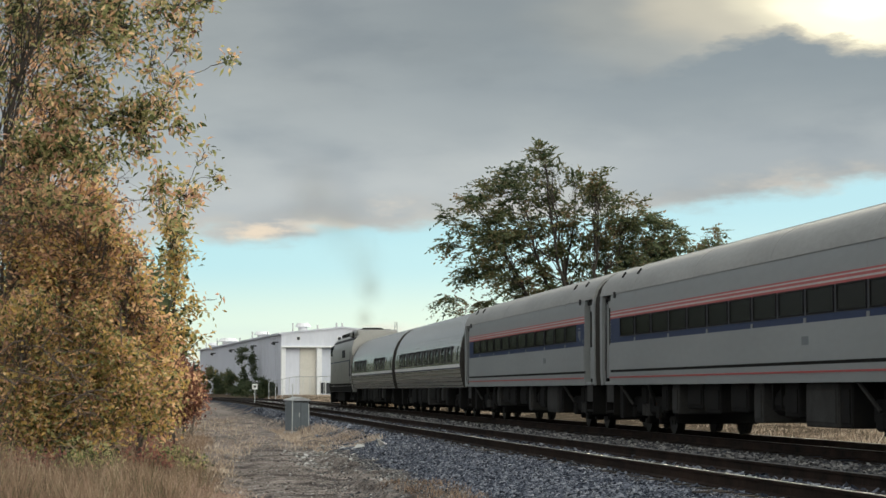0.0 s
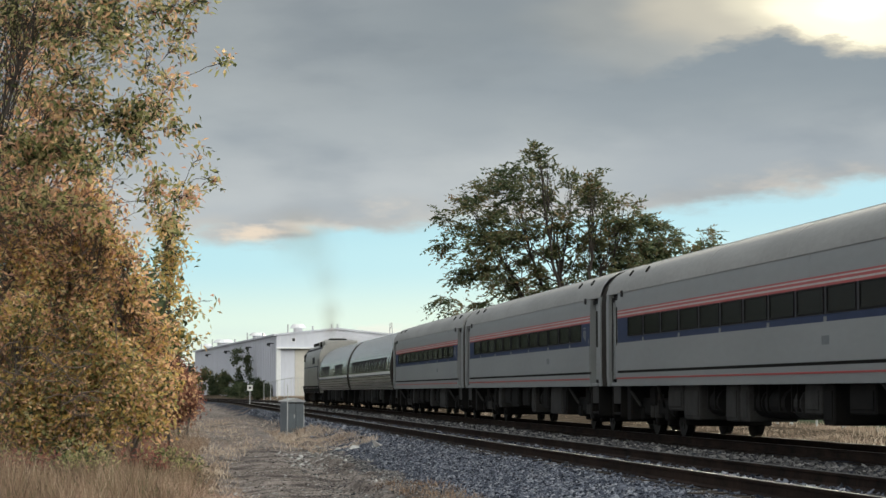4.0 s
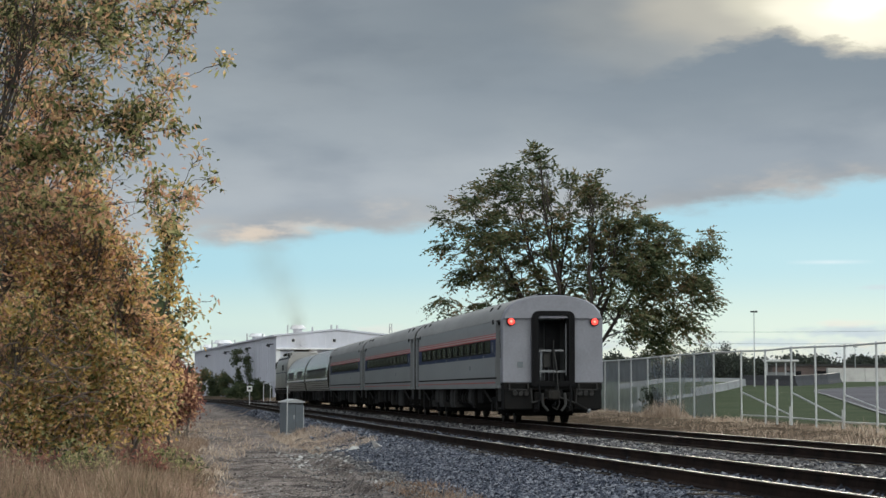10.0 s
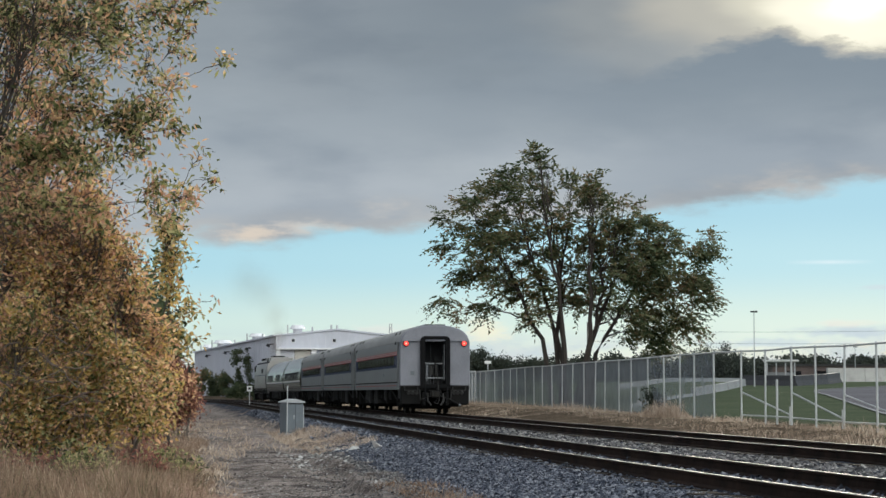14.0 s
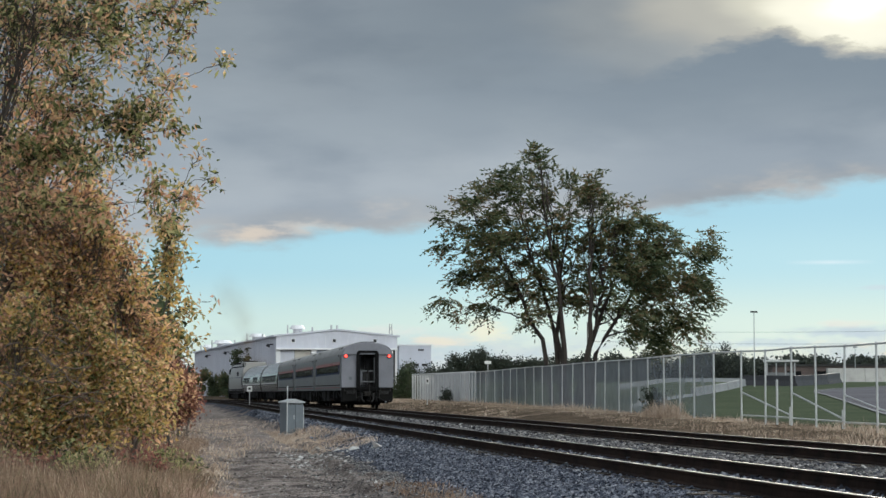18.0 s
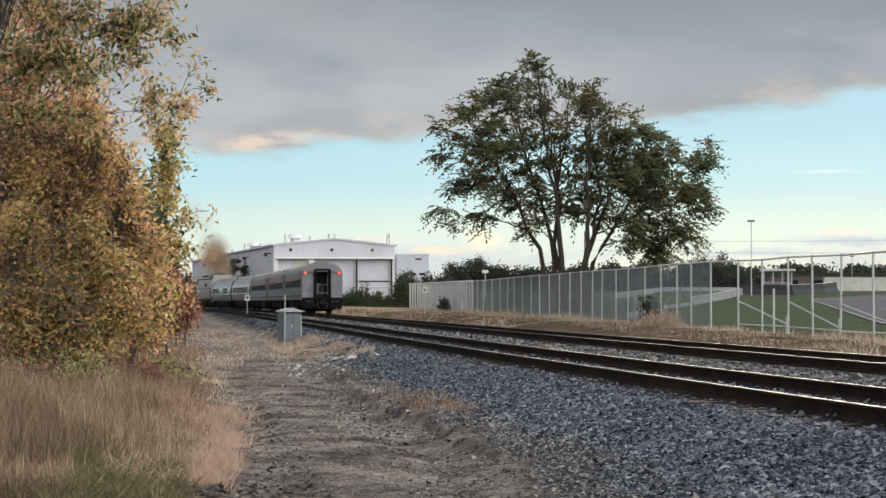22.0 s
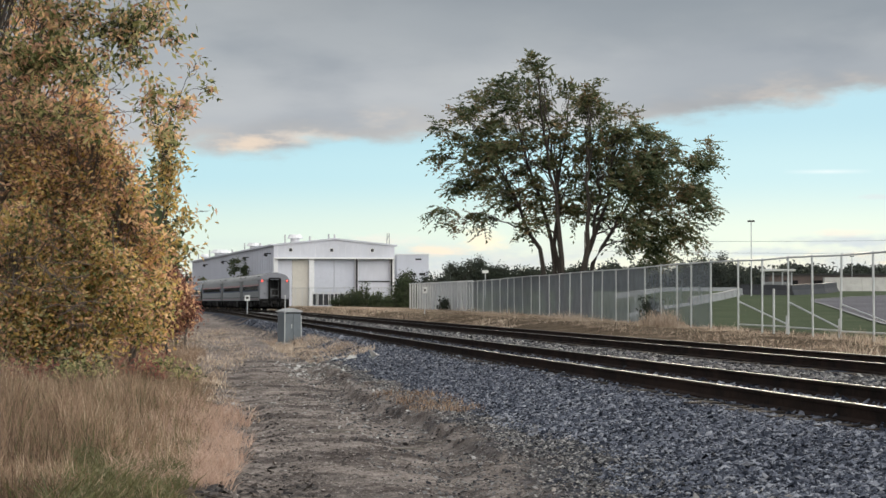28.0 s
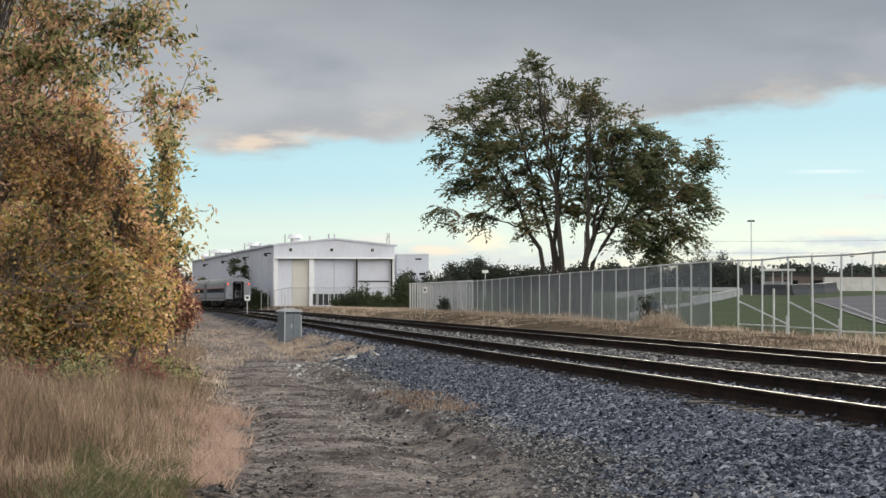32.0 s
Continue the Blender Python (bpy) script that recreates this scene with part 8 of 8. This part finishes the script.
clods("track_pebbles", "pebbles and clods on the dirt track", 42000, 14.5, 60, -2.9, 0.3, 0.020, leaf_mat("dirt_pebble", [(0.07, 0.06, 0.056), (0.13, 0.112, 0.102), (0.21, 0.18, 0.165), (0.34, 0.31, 0.29)], rough=0.9, through=0.0, patch=0.4), 121)
clods("path_rubble", "grey broken stones pressed into the dirt track", 2600, 14.5, 42, -1.6, 0.7, 0.030, M["ballast_pale"], 124)
clods("path_debris", "dark crumbs of soil and bark on the dirt track", 1900, 22, 64, -3.2, -0.4, 0.040, M["dark_soil"], 127)
clods("path_chips", "pale stone chips on the dirt track", 900, 26, 64, -2.9, 0.2, 0.040, M["stone_white"], 128)
clods("gravel_spill", "fine pale gravel spilt over the dirt track", 7000, 14.5, 24, -0.9, 0.9, 0.016, M["ballast_pale"], 125)
clods("soil_heap", "dark turned soil beside the grass", 1500, 16.0, 20.0, -2.95, -2.05, 0.055, M["dark_soil"], 126)
clods("pale_stones", "pale broken stones along the edge of the gravel", 420, 47, 60, -1.3, 0.9, 0.075, M["stone_white"], 123)
clods("dark_clods", "dark crumbled soil at the edge of the grass", 2600, 14.5, 34, -3.1, -2.0, 0.040, M["dark_soil"], 122)


def rock(x, y, size, seed, label):
    rng = np.random.default_rng(seed)
    z = float(ground_z(x, y))
    v, f = rocks(np.zeros(1), np.zeros(1), np.zeros(1) - size * 0.25, np.array([size]), rng)
    ob = new("rock", raw("rock", v, f, M["stone_white"]))
    ob.matrix_basis = pose(x, y, z)
    return tagged(ob, label, "rock", "pale rocks by the track")


for k, (o, y, s) in enumerate([(-8.0, 57.0, 0.16), (-7.55, 56.2, 0.13), (-7.1, 55.6, 0.17), (-6.75, 53.8, 0.14), (-7.3, 58.5, 0.09), (-8.3, 57.0, 0.08), (-8.6, 57.6, 0.07), (-8.0, 55.6, 0.07)]):
    rock(float(np.interp(y, line_y, line_x)) + o, y, s, 130 + k, "pale limestone rock at the edge of the ballast")

# ---- smoke over the locomotive ----
smoke = thing("exhaust_smoke", None, "thin brown diesel exhaust drifting over the locomotive", "smoke")
puffs = []
for k, (dx, dz, r) in enumerate([(0.0, 1.0, 0.9), (0.1, 2.6, 1.3), (-0.3, 4.6, 1.9), (-1.3, 6.8, 2.6), (-3.0, 8.2, 2.8)]):
    # a lumpy, flattened puff, modelled at unit size and scaled
    bm = bmesh.new()
    bmesh.ops.create_icosphere(bm, subdivisions=4, radius=0.98)
    for v in bm.verts:
        v.co *= 1 - 0.22 * max(0.0, noise.noise(v.co * 1.6 + Vector((k * 3.1, 0, 0))))
        v.co.y *= 0.22
    p = part("puff", bm, M["smoke_thick" if k < 2 else "smoke"], smoke, at=(dx, 0.4 * k, dz), smooth=True)
    p.scale = (r, r, r * 1.25)
    puffs.append(p)
dense = []
for k, r in enumerate((2.1, 3.0, 3.8)):
    bm = bmesh.new()
    bmesh.ops.create_icosphere(bm, subdivisions=4, radius=0.98)
    for v in bm.verts:
        v.co *= 1 - 0.25 * max(0.0, noise.noise(v.co * 1.8 + Vector((k * 5.3, 1, 0))))
        v.co.y *= 0.3
    p = part("dense_puff", bm, M["smoke_dense"], smoke, "dense brown puff from the exhaust", smooth=True)
    p.scale = (r * 0.8, r, r)
    dense.append(p)
# ---- what moves ----
def tail_at(t):
    """How far along the line the tail of the train has come."""
    return -15.494 + 5.783 * t + 0.08329 * t * t + 0.0003576 * t ** 3


def motions():
    times = [k * 0.5 for k in range(65)]
    for ob, ahead_by, half in TRAIN:
        rows = []
        for t in times:
            s = tail_at(t) + ahead_by
            x0, y0, _ = on_line(s - half)
            x1, y1, _ = on_line(s + half)
            rows.append((t, pose((x0 + x1) / 2, (y0 + y1) / 2, RAIL_Z, 0, 0, math.degrees(math.atan2(-(x1 - x0), y1 - y0)))))
        walk(ob, rows)
    rows = []
    for t in times:
        s = tail_at(t) + TRAIN[-1][1] - 0.8 - 10.0 * min(1.0, max(0.0, (t - 21.0) / 5.0))
        x, y, th = on_line(s)
        rows.append((t, pose(x, y, RAIL_Z + 4.3, 0, 0, 4 * math.sin(t * 0.7))))
    walk(smoke, rows)
    for k, p in enumerate(puffs):
        at = p.location.copy()
        size = p.scale.copy()
        walk(p, [(t, pose(at.x + 0.25 * math.sin(0.9 * t + k), at.y, at.z + 0.3 * math.sin(0.6 * t + 2 * k), 0, 4 * math.sin(0.5 * t + k), 10 * math.sin(0.4 * t + k))) for t in times])
        p.scale = size
    for k, p in enumerate(dense):
        size = p.scale.copy()
        born = 19.0 + 0.7 * k
        rows = []
        for t in times:
            q = min(1.0, max(0.0, (t - born) / 2.5))
            q = q * q * (3 - 2 * q)
            rows.append((t, pose(1.0 - 0.9 * k * q + 0.15 * math.sin(t + k), 0.3 * k * q, -2.6 + (3.4 + 2.1 * k) * q, 0, 0, 8 * math.sin(0.5 * t + k))))
        walk(p, rows)
        p.scale = size
    roll = []
    t = 0.0
    while t < 32.0 - 1e-6:
        roll.append(t)
        v = 5.783 + 0.1666 * t
        t += (2 if v < 9.5 else 1) / FPS
    roll.append(32.0)
    for w, r in wheelsets:
        at = w.location.copy()
        walk(w, [(t, Matrix.Translation(at) @ Matrix.Rotation(-(tail_at(t) + 15.494) / r, 4, "X")) for t in roll])


motions()
